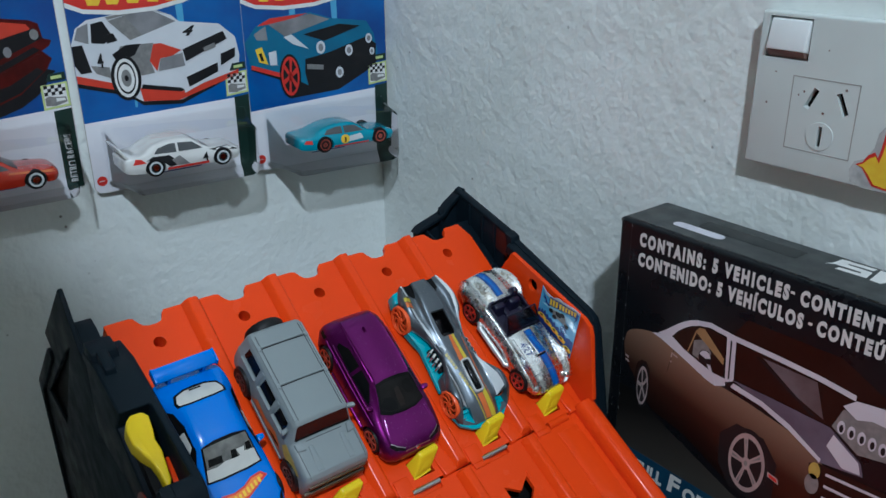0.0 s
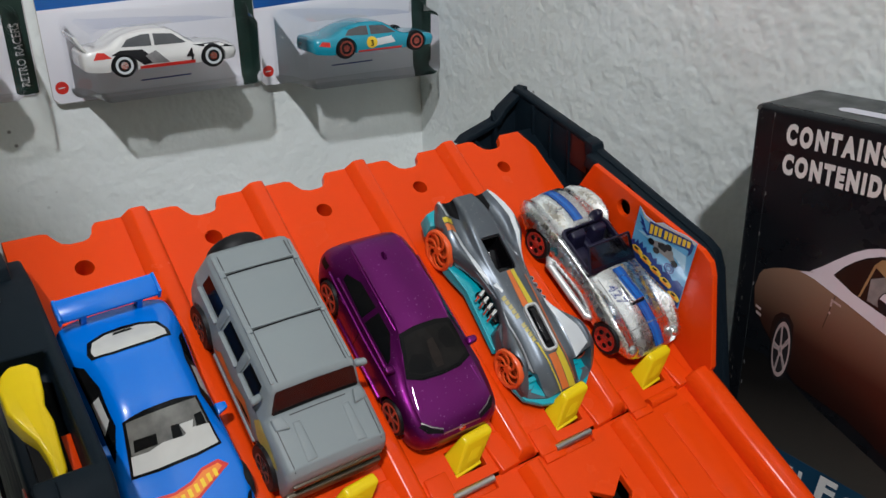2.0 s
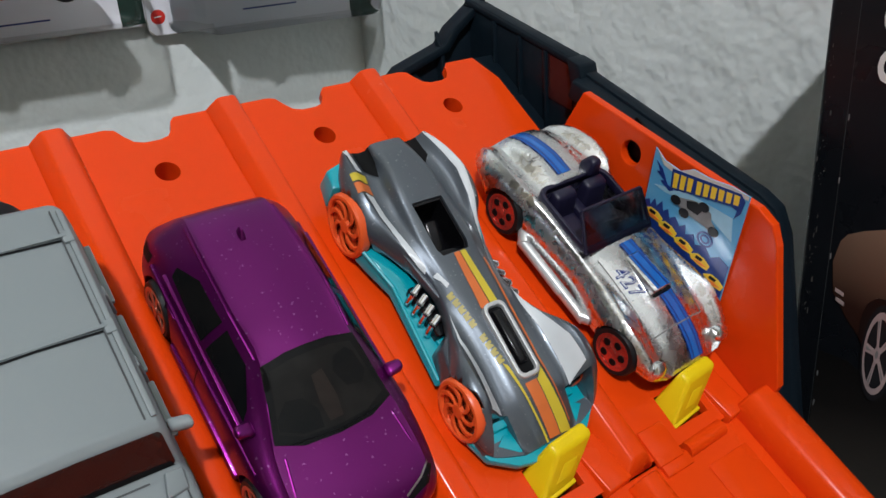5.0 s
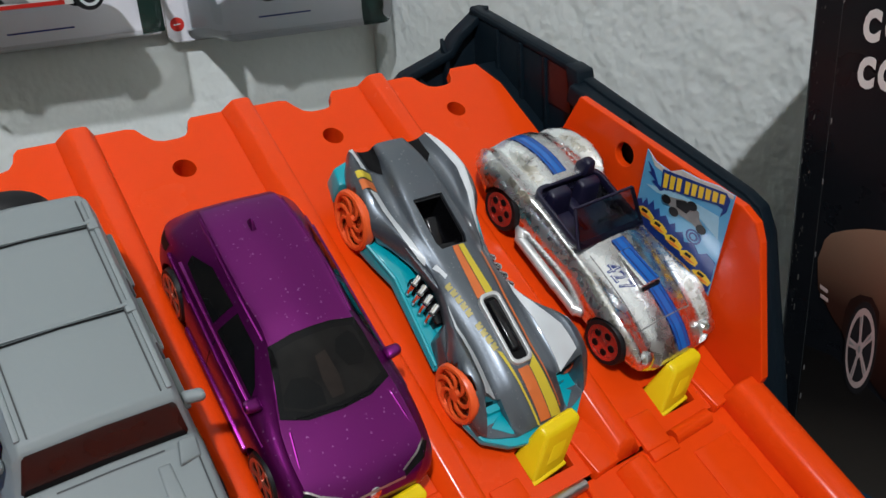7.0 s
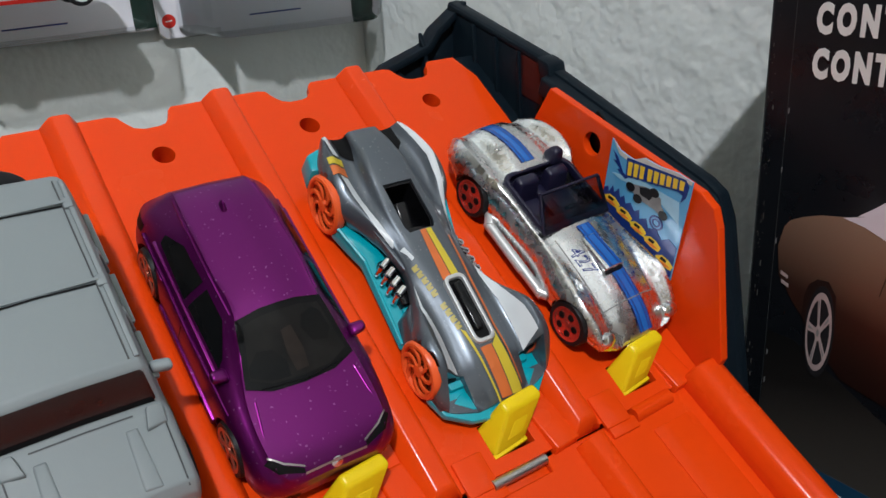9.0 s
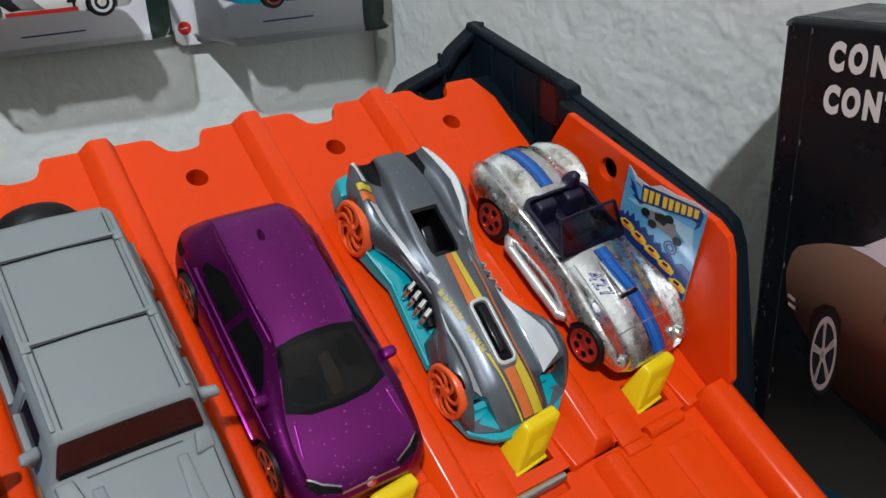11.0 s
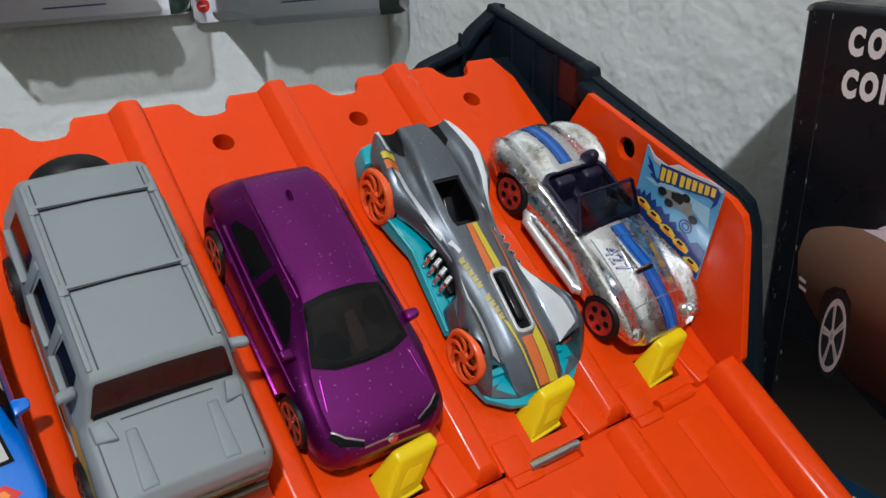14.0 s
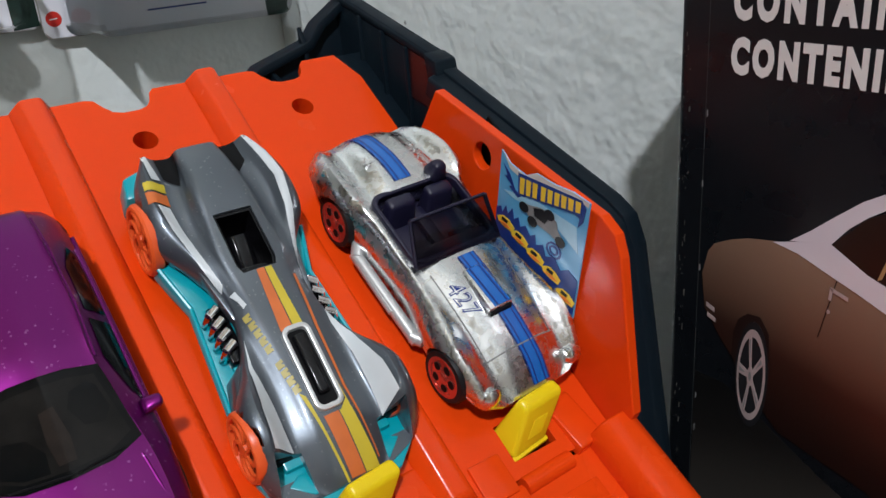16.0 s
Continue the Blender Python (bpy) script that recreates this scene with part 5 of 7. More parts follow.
    paint("orange_stripe", [(-0.9, 7.4), (0.6, 7.4), (0.2, -6), (1.0, -24), (1.8, -36), (-1.0, -36), (-2.0, -24), (-2.2, -6)], M_TAMPO_ORANGE, car, tree)
    paint("yellow_stripe", [(0.75, 7.4), (2.2, 7.4), (2.4, -6), (3.6, -24), (5.0, -35.4), (2.0, -36), (1.2, -24), (0.4, -6)], M_TAMPO_YELLOW, car, tree)
    paint("thin_stripe", [(5.6, 4.6), (6.2, 4.6), (5.0, -8), (4.4, -20), (5.6, -33.6), (5.3, -33.8), (3.9, -20), (4.4, -8)], M_TAMPO_ORANGE, car, tree)
    paint("thin_stripe", [(-4.3, -18.4), (-3.4, -19.4), (-2.7, -26), (-1.5, -35.6), (-2.0, -35.6), (-3.2, -26)], M_TAMPO_YELLOW, car, tree)
    for i in range(10):
        t = i / 9.0
        x, y = -6.6 + 2.2 * t, -0.6 - 16.4 * t
        if i != 5:
            paint("side_mark", [(x - 0.6, y), (x + 0.7, y + 0.35), (x + 0.8, y - 0.3), (x + 0.3, y - 0.5), (x + 0.75, y - 0.75), (x + 0.8, y - 1.2), (x - 0.5, y - 1.4)], M_TAMPO_PALE, car, tree, lift=0.2)
    paint("side_badge", [(-7.4, 4.6), (-6.3, 4.9), (-5.5, 1.4), (-6.3, 0.9), (-6.6, 2.8)], M_TAMPO_WHITE, car, tree, lift=0.2)
    ring = part("bonnet_scoop", bevel(joined(carved(prism(rounded(-2.8, -23.4, 3.0, -6.2, 1.8), 8.6, 13.1, "z", 0.0), prism(rounded(-1.9, -22.4, 2.1, -7.2, 1.1), 0, 40, "z"))), 0.25, 2, 50), M_SATIN_SILVER, car, "silver-edged bonnet scoop")
    slope = 2.5 / 17
    for v in ring.data.vertices:
        v.co.z += (v.co.y / MM + 15) * slope * MM
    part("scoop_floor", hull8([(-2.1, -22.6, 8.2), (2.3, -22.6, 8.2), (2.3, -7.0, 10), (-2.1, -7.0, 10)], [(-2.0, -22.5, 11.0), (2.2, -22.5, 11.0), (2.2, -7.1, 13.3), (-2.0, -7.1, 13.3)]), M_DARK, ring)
    part("scoop_vent", hull8([(-1.4, -20.6, 8.6), (1.6, -20.6, 8.6), (1.6, -7.8, 10), (-1.4, -7.8, 10)], [(-1.0, -20.2, 12.5), (1.2, -20.2, 12.5), (1.2, -8.2, 14.2), (-1.0, -8.2, 14.2)], 0.5, 3), M_GLOSS_BLACK, ring)
    # teal underbody
    part("splitter", prism([(-15.2, -26.6), (-16.2, -28.0), (-14.6, -33.2), (-9.4, -36.8), (-3, -38.2), (3, -38.2), (9.4, -36.8), (14.0, -33.0), (15.6, -27.0), (13.8, -26.0), (0, -29), (-13.8, -26.0)], 2.0, 4.2, "z", 0.5), M_TEAL, car, "teal plastic front splitter")
    part("splitter_lip", prism([(-11.6, -31.6), (-8, -34.6), (0, -36.0), (8, -34.4), (11.6, -31.4), (9, -30), (0, -32), (-9, -30)], 4.0, 4.8, "z", 0.3), M_TEAL, car)
    for s in (-1, 1):
        # dark plate set into each carved recess in place of its shade
        part("recess_shade_plate", block(*sorted((s * 8.8, s * 13.0)), -27.3, -26.6, 4.4, 8.0, 0.2), M_DARK, car)
        part("fender_tip", hull8([(s * 13.6, -27.0, 3.4), (s * 16.2, -27.0, 3.4), (s * 15.0, -32.6, 3.2), (s * 13.4, -33.0, 3.2)], [(s * 13.8, -27.0, 9.0), (s * 15.8, -27.0, 8.6), (s * 14.8, -31.2, 5.2), (s * 13.6, -31.6, 5.2)], 0.5), M_GUN_PAINT, car)
        part("side_pod", hull8([(s * 8, 19.0, 2.6), (s * 16.2, 19.6, 2.6), (s * 15.0, 14.6, 2.4), (s * 13.4, 8.6, 2.4), (s * 15.4, -14.6, 2.2), (s * 12.2, -15, 2.2), (s * 7, 4, 2.4)], [(s * 8, 18.6, 7.6), (s * 15.6, 19.0, 6.8), (s * 14.2, 14.2, 6.4), (s * 12.8, 8.6, 5.2), (s * 14.8, -14.2, 3.6), (s * 12.2, -14.6, 4.0), (s * 7, 4, 6.0)], 0.5), M_TEAL, car, "teal plastic side pod")
        part("pod_rim", joined(rod((s * 15.6, 18.8, 6.9), (s * 12.9, 8.6, 5.3), 0.5, 8), rod((s * 12.9, 8.6, 5.3), (s * 14.7, -14.0, 3.8), 0.5, 8)), M_TEAL, car)
        part("tail_guard", hull8([(s * 13, 32.4, 5), (s * 16.8, 32.8, 5), (s * 15.8, 38.6, 6), (s * 11.4, 39.4, 6)], [(s * 13, 32.4, 12), (s * 16.4, 33.0, 11.8), (s * 15.4, 38.0, 12), (s * 11.4, 38.8, 13)], 0.7), M_TEAL, car)
    part("underbody", block(-11, 11, -29, 34, 2.4, 5.6, 0.5), M_TEAL, car)
    for y, r in ((25.6, 7.4), (-22.3, 6.8)):
        for s in (-1, 1):
            turbine_wheel(car, s * (15.3 if s < 0 else 13.4), y, r - (0 if s < 0 else 1.6), 2.8 if s < 0 else 3.4, s)
        axle_rod(car, y, r, 14)
    return car


def silver_roadster():
    car = thing("toy_car", "bare polished metal toy roadster with blue stripes", "toy car", on_track(163.5, -57, 0, 2.8), "toy cars on the ramp")
    st = [(35.8, [(10, 6.0), (13, 8.0), (11.8, 10.6), (8.6, 9.8), (4.6, 11.4), (0, 11.8)]), (32, [(13.6, 6), (16, 9.2), (13.6, 13.6), (9.4, 11.8), (5.4, 13.8), (0, 14.2)]), (25, [(15.8, 5), (17.5, 9.8), (15.0, 15.6), (10.0, 13.2), (5.6, 15.6), (0, 16.0)]), (18, [(16.0, 5), (17.3, 9.8), (14.8, 15.6), (10.8, 14.0), (5.5, 15.8), (0, 16)]), (13, [(14.4, 4), (15.2, 8.5), (13.4, 13.8), (11.3, 14.3), (5.5, 15), (0, 15.1)]),
          (0, [(13.5, 4), (14.2, 8.5), (12.8, 13), (11, 13.6), (5.5, 14.6), (0, 14.8)]), (-8, [(13.5, 4), (14.3, 8.5), (13, 13), (10.5, 13.5), (5.5, 14.8), (0, 15)]), (-16, [(14.8, 4), (15.9, 9.2), (13.8, 13.6), (10, 13), (5.5, 14.2), (0, 14.4)]), (-24, [(15.4, 5), (16.8, 9.8), (14.6, 13.8), (9.6, 11.9), (5, 13), (0, 13.2)]), (-31, [(14, 5), (15.6, 8.2), (13.8, 11.6), (9.4, 9.8), (5, 10.9), (0, 11.1)]), (-35, [(10, 4.5), (13.5, 6.5), (12.6, 9.0), (8.8, 7.4), (4.5, 8.6), (0, 8.8)]), (-37, [(7, 5), (9, 6.2), (9.4, 7.4), (7, 6.6), (4, 7.2), (0, 7.4)])]
    st = [(y * 0.965, half) for y, half in st]
    bm = loft(st, 5, 4)
    tree = tree_of(bm)
    cut = carved(arches(bm.copy(), [(-24.2, 6.0), (18.4, 6.0)], 6.5, 8, 17.0), prism(rounded(-10.9, -3.0, 10.9, 15.4, 2.6), 7.4, 40, "z"))
    part("body", cut, M_RAW_METAL, car, "bare polished metal body", degrees=40)
    part("cockpit", prism(rounded(-11.1, -3.2, 11.1, 15.6, 2.6), 5.6, 8.2, "z"), M_INTERIOR, car, "dark violet plastic interior")
    rim = carved(prism(rounded(-11.5, -3.6, 11.5, 16.0, 3.0), 13.0, 15.4, "z", 0.0), prism(rounded(-10.4, -2.4, 10.4, 14.8, 2.4), 0, 40, "z"))
    part("cockpit_rim", bevel(rim, 0.4, 2, 40), M_INTERIOR, car)
    for x in (-5.2, 5.2):
        seat = part("seat", hull8([(x - 3.9, 8.0, 8), (x + 3.9, 8.0, 8), (x + 3.9, 13.0, 8), (x - 3.9, 13.0, 8)], [(x - 3.4, 10.8, 16.2), (x + 3.4, 10.8, 16.2), (x + 3.4, 13.8, 16.2), (x - 3.4, 13.8, 16.2)], 1.0, 3), M_INTERIOR, car)
        part("seat_cushion", block(x - 3.7, x + 3.7, 0.6, 9.6, 7.8, 10.6, 0.9, 3), M_INTERIOR, seat)
    part("tunnel", block(-1.6, 1.6, -2, 12, 7.8, 11.6, 0.6), M_INTERIOR, car)
    part("head_fairing", hull8([(4.6, 13.8, 14.6), (9.4, 13.8, 14.6), (9.2, 19.0, 15.2), (5.0, 19.0, 15.2)], [(5.6, 15.0, 19.2), (8.8, 15.0, 19.2), (8.6, 17.6, 18.9), (5.9, 17.6, 18.9)], 1.1, 3), M_INTERIOR, car)
    part("dashboard", block(-10, 10, -3.0, 0.6, 9, 14.4, 0.7), M_INTERIOR, car)
    part("steering_wheel", moved(lathe([(1.6, -0.4), (2.6, -0.4), (2.6, 0.4), (1.6, 0.4)], 18, "z"), shift(4.8, 1.8, 13.0) @ turn(-62, "X")), M_INTERIOR, car)
    # windscreen in its frame
    base, top = [(-11.3, -3.4, 14.4), (11.3, -3.4, 14.4)], [(-10.1, 3.8, 20.8), (10.1, 3.8, 20.8)]
    pane = part("windscreen", hull8([base[0], base[1], top[1], top[0]], [(p[0], p[1] - 0.7, p[2] + 0.5) for p in (base[0], base[1], top[1], top[0])]), M_SMOKE, car, "smoked clear windscreen")
    part("windscreen_frame", joined(rod(base[0], base[1], 0.75, 10), rod(base[0], top[0], 0.5, 8), rod(base[1], top[1], 0.5, 8), rod(top[0], top[1], 0.4, 8)), M_INTERIOR, pane)
    # stripes front and rear
    for y0, y1 in ((17.2, 35.2), (-36.8, -5.0)):
        c0, c1 = (-1.3, -1.9) if y0 > 0 else (1.6, 0.4)
        paint("blue_stripe", [(c0 - 2.2, y0), (c0 + 2.2, y0), (c1 + 2.2, y1), (c1 - 2.2, y1)], M_STRIPE_BLUE, car, tree, lift=0.12, cell=1.0)
        for x in (-2.25, -1.35, 1.0, 1.9):
            paint("stripe_line", [(c0 + x, y0), (c0 + x + 0.35, y0), (c1 + x + 0.35, y1), (c1 + x, y1)], M_STRIPE_NAVY, car, tree, lift=0.2, cell=1.0)
    scoop = part("bonnet_scoop", hull8([(-4.1, -19.4, 12.4), (3.3, -19.4, 12.4), (2.9, -8.0, 13.8), (-3.5, -8.0, 13.8)], [(-3.5, -19.2, 15.9), (2.7, -19.2, 15.9), (2.3, -8.4, 15.4), (-2.9, -8.4, 15.4)], 0.6), M_RAW_METAL, car)
    part("scoop_stripe", hull8([(-2.3, -18.9, 15.75), (1.9, -18.9, 15.75), (1.7, -8.8, 15.3), (-2.3, -8.8, 15.3)], [(-2.3, -18.9, 16.05), (1.9, -18.9, 16.05), (1.7, -8.8, 15.6), (-2.3, -8.8, 15.6)]), M_STRIPE_BLUE, scoop)
    for x in (-1.7, 0.9):
        part("scoop_line", hull8([(x, -18.8, 15.9), (x + 0.4, -18.8, 15.9), (x + 0.4, -8.9, 15.5), (x, -8.9, 15.5)], [(x, -18.8, 16.15), (x + 0.4, -18.8, 16.15), (x + 0.4, -8.9, 15.7), (x, -8.9, 15.7)]), M_STRIPE_NAVY, scoop)
    part("scoop_mouth", hull8([(-3.2, -19.9, 13.2), (2.4, -19.9, 13.2), (2.4, -19.0, 13.2), (-3.2, -19.0, 13.2)], [(-3.0, -19.7, 15.2), (2.2, -19.7, 15.2), (2.2, -19.0, 15.2), (-3.0, -19.0, 15.2)]), M_DARK, scoop)
    for bold, m_, lift in ((0.10, M_STRIPE_NAVY, 0.12), (-0.12, M_RAW_METAL, 0.2)):
        digits = moved(lettering("427", 5.0, 0.12, 0.95, bold, 0.15, "CENTER", 1.1), shift(-8.0, -13.9, 14.0) @ turn(-84, "Z"))
        for v in digits.verts:
            place, normal, _, _ = tree.ray_cast(Vector((v.co.x, v.co.y, 60)), Vector((0, 0, -1)))
            if place is not None:
                v.co.z = place.z + (v.co.z - 14.0) + lift
        part("number_mark", digits, m_, car, "dark blue outlined number" if bold > 0 else "", degrees=60)
    for s in (-1, 1):
        part("side_pipe", joined(rod((s * 15.6, 10.0, 4.6), (s * 15.2, -14.4, 4.2), 1.4, 12), rod((s * 14.2, -15.0, 4.8), (s * 15.6, -12.6, 4.2), 1.5, 12), rod((s * 13.6, 12, 5.4), (s * 15.8, 8.8, 4.8), 1.5, 12), rod((s * 16.0, -6.0, 4.3), (s * 16.0, 6.0, 4.6), 1.0, 10)), M_SATIN_SILVER, car, "bright metal side pipe")
        part("headlamp", moved(lathe([(0.3, -1.2), (2.1, -1.2), (2.3, 0.4), (1.6, 1.1), (0.3, 1.4)], 18, "z"), shift(s * 11.4, -33.4, 8.7) @ turn(62, "X")), M_RAW_METAL, car)
        for i in range(4):
            part("rivet", moved(lathe([(0.2, 0), (0.42, 0.05), (0.2, 0.25)], 8, "z"), shift(s * (5.6 + 0.3 * i), 19.6 + 1.9 * i, 15.7)), M_RAW_METAL, car)
        paint("panel_seam", [(s * 9.2, -6), (s * 9.5, -6), (s * 9.0, -27), (s * 8.7, -27)], M_PRINT_GREY, car, tree, lift=0.08)
    paint("panel_seam", [(-9, -27), (9, -27), (9, -27.3), (-9, -27.3)], M_PRINT_GREY, car, tree, lift=0.2)
    part("boot_seam", rod((-7.6, 24, 15.6), (7.6, 24, 15.6), 0.3, 8), M_RAW_METAL, car)
    paint("grille", [(-6, 5.6), (6, 5.6), (5, 7.0), (-5, 7.0)], M_DARK, car, tree, "y", -1)
    for y in (-24.2, 18.4):
        for s in (-1, 1):
            wheel(car, s * 14.4, y, 6.1, 3.6, M_RIM_RED, M_TYRE, 5, 0.76, side=s, spoke_w=1.9, holes=5)
        axle_rod(car, y, 6.1, 13)
    return car


blue_coupe()
grey_suv()
purple_hatch()
gunmetal_racer()
silver_roadster()

# ---- carded toy cars on the wall ----
M_CARD_BLUE = material("blue_card_print", (0.004, 0.050, 0.25), 0.3, stain=0.9, stain_size=45, tint=(0.012, 0.15, 0.50), coat=0.2)
M_CARD_WHITE = material("pale_card_print", (0.78, 0.78, 0.83), 0.35, stain=0.3, stain_size=30, tint=(0.68, 0.68, 0.74), coat=0.2)
M_CARD_GREEN = material("dark_green_print", (0.008, 0.030, 0.022), 0.35, stain=0.3, stain_size=12)
M_CARD_BACK = material("card_board", (0.45, 0.42, 0.38), 0.8, stain=0.3, stain_size=15)
M_PALE_GREEN = material("pale_green_print", (0.55, 0.65, 0.25), 0.4)
M_TOY_WHITE = material("white_enamel", (0.72, 0.72, 0.70), 0.25, coat=0.5, stain=0.2, stain_size=10)
M_TOY_RED = material("orange_red_enamel", (0.46, 0.030, 0.012), 0.25, coat=0.5, stain=0.2, stain_size=10)
M_TOY_TEAL = material("turquoise_enamel", (0.02, 0.30, 0.42), 0.25, coat=0.5, stain=0.2, stain_size=10)
M_ART_BLUE = material("teal_blue_print", (0.012, 0.13, 0.25), 0.35, stain=0.5, stain_size=14, tint=(0.02, 0.2, 0.36))
M_ART_RED = material("deep_red_print", (0.050, 0.004, 0.0035), 0.35, stain=0.7, stain_size=14, tint=(0.16, 0.010, 0.008), spec=0.2)
M_ART_HOOD = material("scarlet_print", (0.58, 0.045, 0.02), 0.35, stain=0.4, stain_size=8, tint=(0.42, 0.03, 0.015))
M_ART_WHITE = material("cool_white_print", (0.66, 0.68, 0.72), 0.35, stain=0.4, stain_size=14, tint=(0.5, 0.52, 0.58))
M_TOY_GLASS = material("grey_toy_window", (0.07, 0.075, 0.08), 0.2, stain=0.4, stain_size=6, tint=(0.12, 0.125, 0.13))
M_ART_GLASS = material("grey_glass_print", (0.16, 0.16, 0.17), 0.3, stain=0.8, stain_size=16, tint=(0.34, 0.34, 0.36))


def flat(parent, name, poly, mat_, layer, thick=0.08):
    """Print on a card: poly is (x, z), layer counts the coats from the board."""
    y = -0.5 - 0.1 * layer
    return part(name, prism(poly, y - thick, y, "y"), mat_, parent)


def small_coupe(parent, mat_, centre, ground, depth, wing=False, low=False, boxy=False):
    """A toy car behind the clear blister, nose to +x."""
    k = 0.86 if low else 1.0
    st = [(-37, [(9, 4), (11, 6), (10.5, 8), (8, 8.6), (4, 8.8), (0, 8.9)]), (-33, [(13, 3), (14.2, 6.5), (13.4, 9.4), (11, 10.4), (6, 10.8), (0, 10.9)]), (-16, [(14, 3), (14.8, 7), (14, 11), (12, 12.2), (6, 12.8), (0, 13)]), (-5, [(14, 3), (14.8, 7), (14, 12), (10.4, 18.6), (6, 19.4), (0, 19.6)]), (8, [(14, 3), (14.8, 7), (14, 12.4), (10.6, 19.6), (6, 20.4), (0, 20.6)]), (18, [(14, 3), (14.8, 7), (14, 12.6), (10.8, 17.6 if low else 18.6), (6, 18.4), (0, 18.6)]), (27, [(14, 3), (14.8, 7), (14, 12.8), (12, 13.8), (6, 14.4), (0, 14.6)]), (36, [(13, 4), (13.8, 7.5), (13, 12), (11, 13), (6, 13.4), (0, 13.5)]), (38, [(11, 5), (12, 8), (11, 11), (9, 11.8), (5, 12), (0, 12.1)])]
    if boxy:  # squarer roof and flatter flanks
        st = [(y, [(x * (1.12 if z > 17 and x < 12 else 1.0), z) for x, z in half]) for y, half in st]
    st = [(y * 0.96, [(x, z * k) for x, z in half]) for y, half in st]
    bm = loft(st, 3, 3)
    tree = tree_of(bm)
    place = shift(centre, -depth, ground) @ turn(90, "Z")
    put = lambda b: moved(b, place)
    body = part("toy_car_body", put(arches(bm, [(-23, 5), (19, 5)], 6.2, 8, 15)), mat_, parent)

    def side(name, poly, m_, lift=0.15):
        part(name, put(wrapped(poly, tree, "x", -1, lift)), m_, body, degrees=60)

    side("side_window", [(-11, 13.0 * k), (-5, 17.6 * k), (4, 18.4 * k), (4, 13.2 * k)], M_TOY_GLASS)
    side("side_window", [(5.4, 13.2 * k), (5.4, 18.4 * k), (9, 18.5 * k), (16, 17.0 * k), (19, 13.8 * k)], M_TOY_GLASS)
    part("windscreen", put(wrapped([(-10, -6), (-11, -15.4), (11, -15.4), (10, -6)], tree, "z", 1, 0.15)), M_GLASS, body, degrees=60)
    part("roof_edge", put(rod((-10.6, -5, 18.6 * k), (-10.9, 17, 18.0 * k), 0.5, 8)), mat_, body)
    if wing:
        part("rear_wing", put(prism([(33, 12), (35.4, 13.4), (38.4, 18.0), (39.2, 20.2), (37.6, 19.8), (35.6, 16)], -12.6, 12.6, "x", 0.3)), mat_, body)
    for y in (-23, 19):
        for s in (-1, 1):
            w = put(lathe([(0.3, -2), (5.2, -2), (5.6, -1), (5.6, 1), (5.2, 2), (0.3, 2)], 24, "x"))
            part("toy_wheel", moved(w, place @ shift(s * 12.8, y, 5.6) @ place.inverted()), M_TYRE, body)
            for r0, r1, m_ in ((2.9, 4.0, M_TAMPO_WHITE if not low else M_RIM_RED), (0.2, 1.7, M_CHROME if not low else M_RIM_RED)):
                ring = lathe([(r0, 1.9), (r0, 2.25), (r1, 2.25), (r1, 1.9)], 24, "x")
                part("toy_rim", moved(moved(ring, turn(180, "Z") if s < 0 else Matrix.Identity(4)), place @ shift(s * 12.8, y, 5.6)), m_, body)
    return body, side


def blister(parent, x0, x1, z0, z1, depth, dip):
    """The clear vacuum-formed bubble: flange, sloped sides and a stepped front."""
    bm = bmesh.new()
    loops = []
    for inset, d, down in ((0, 0.8, 0), (1.5, 2.0, 0), (5.0, depth * 0.45, dip * 0.3), (7.5, depth * 0.95, dip * 0.8), (9.5, depth, dip)):
        pts = rounded(x0 + inset, z0 + inset * 0.5 - down, x1 - inset, z1 - inset * 0.6 - down * 0.3, 5.0, 4)
        loops.append([bm.verts.new((x, -d, z)) for x, z in pts])
    for a, b in zip(loops, loops[1:]):
        for i in range(len(a)):
            bm.faces.new((a[i], a[(i + 1) % len(a)], b[(i + 1) % len(a)], b[i]))
    rim = [v.co.copy() for v in loops[-1]]
    middle = (z0 + z1) / 2
    tray = bm.copy()
    bmesh.ops.delete(tray, geom=[f for f in tray.faces if f.calc_center_median().z > middle - 9], context="FACES")
    bmesh.ops.delete(bm, geom=[f for f in bm.faces if f.calc_center_median().z <= middle - 9], context="FACES")
    ob = part("blister", bm, M_CLEAR, parent, "clear plastic blister", degrees=25)
    part("blister_tray", tray, M_CLEAR_SIDE, ob, degrees=25)
    front = bmesh.new()
    front.faces.new([front.verts.new(c) for c in rim])
    part("blister_front", front, M_CLEAR, ob)
    return ob


def hanging_card(label, x, y, z, rz, tilt=0.0):
    return thing("carded_toy_car", label, "packaged toy", pose(x * MM, y * MM, z * MM + Z0, 0, tilt, rz), "carded toy cars on the wall")


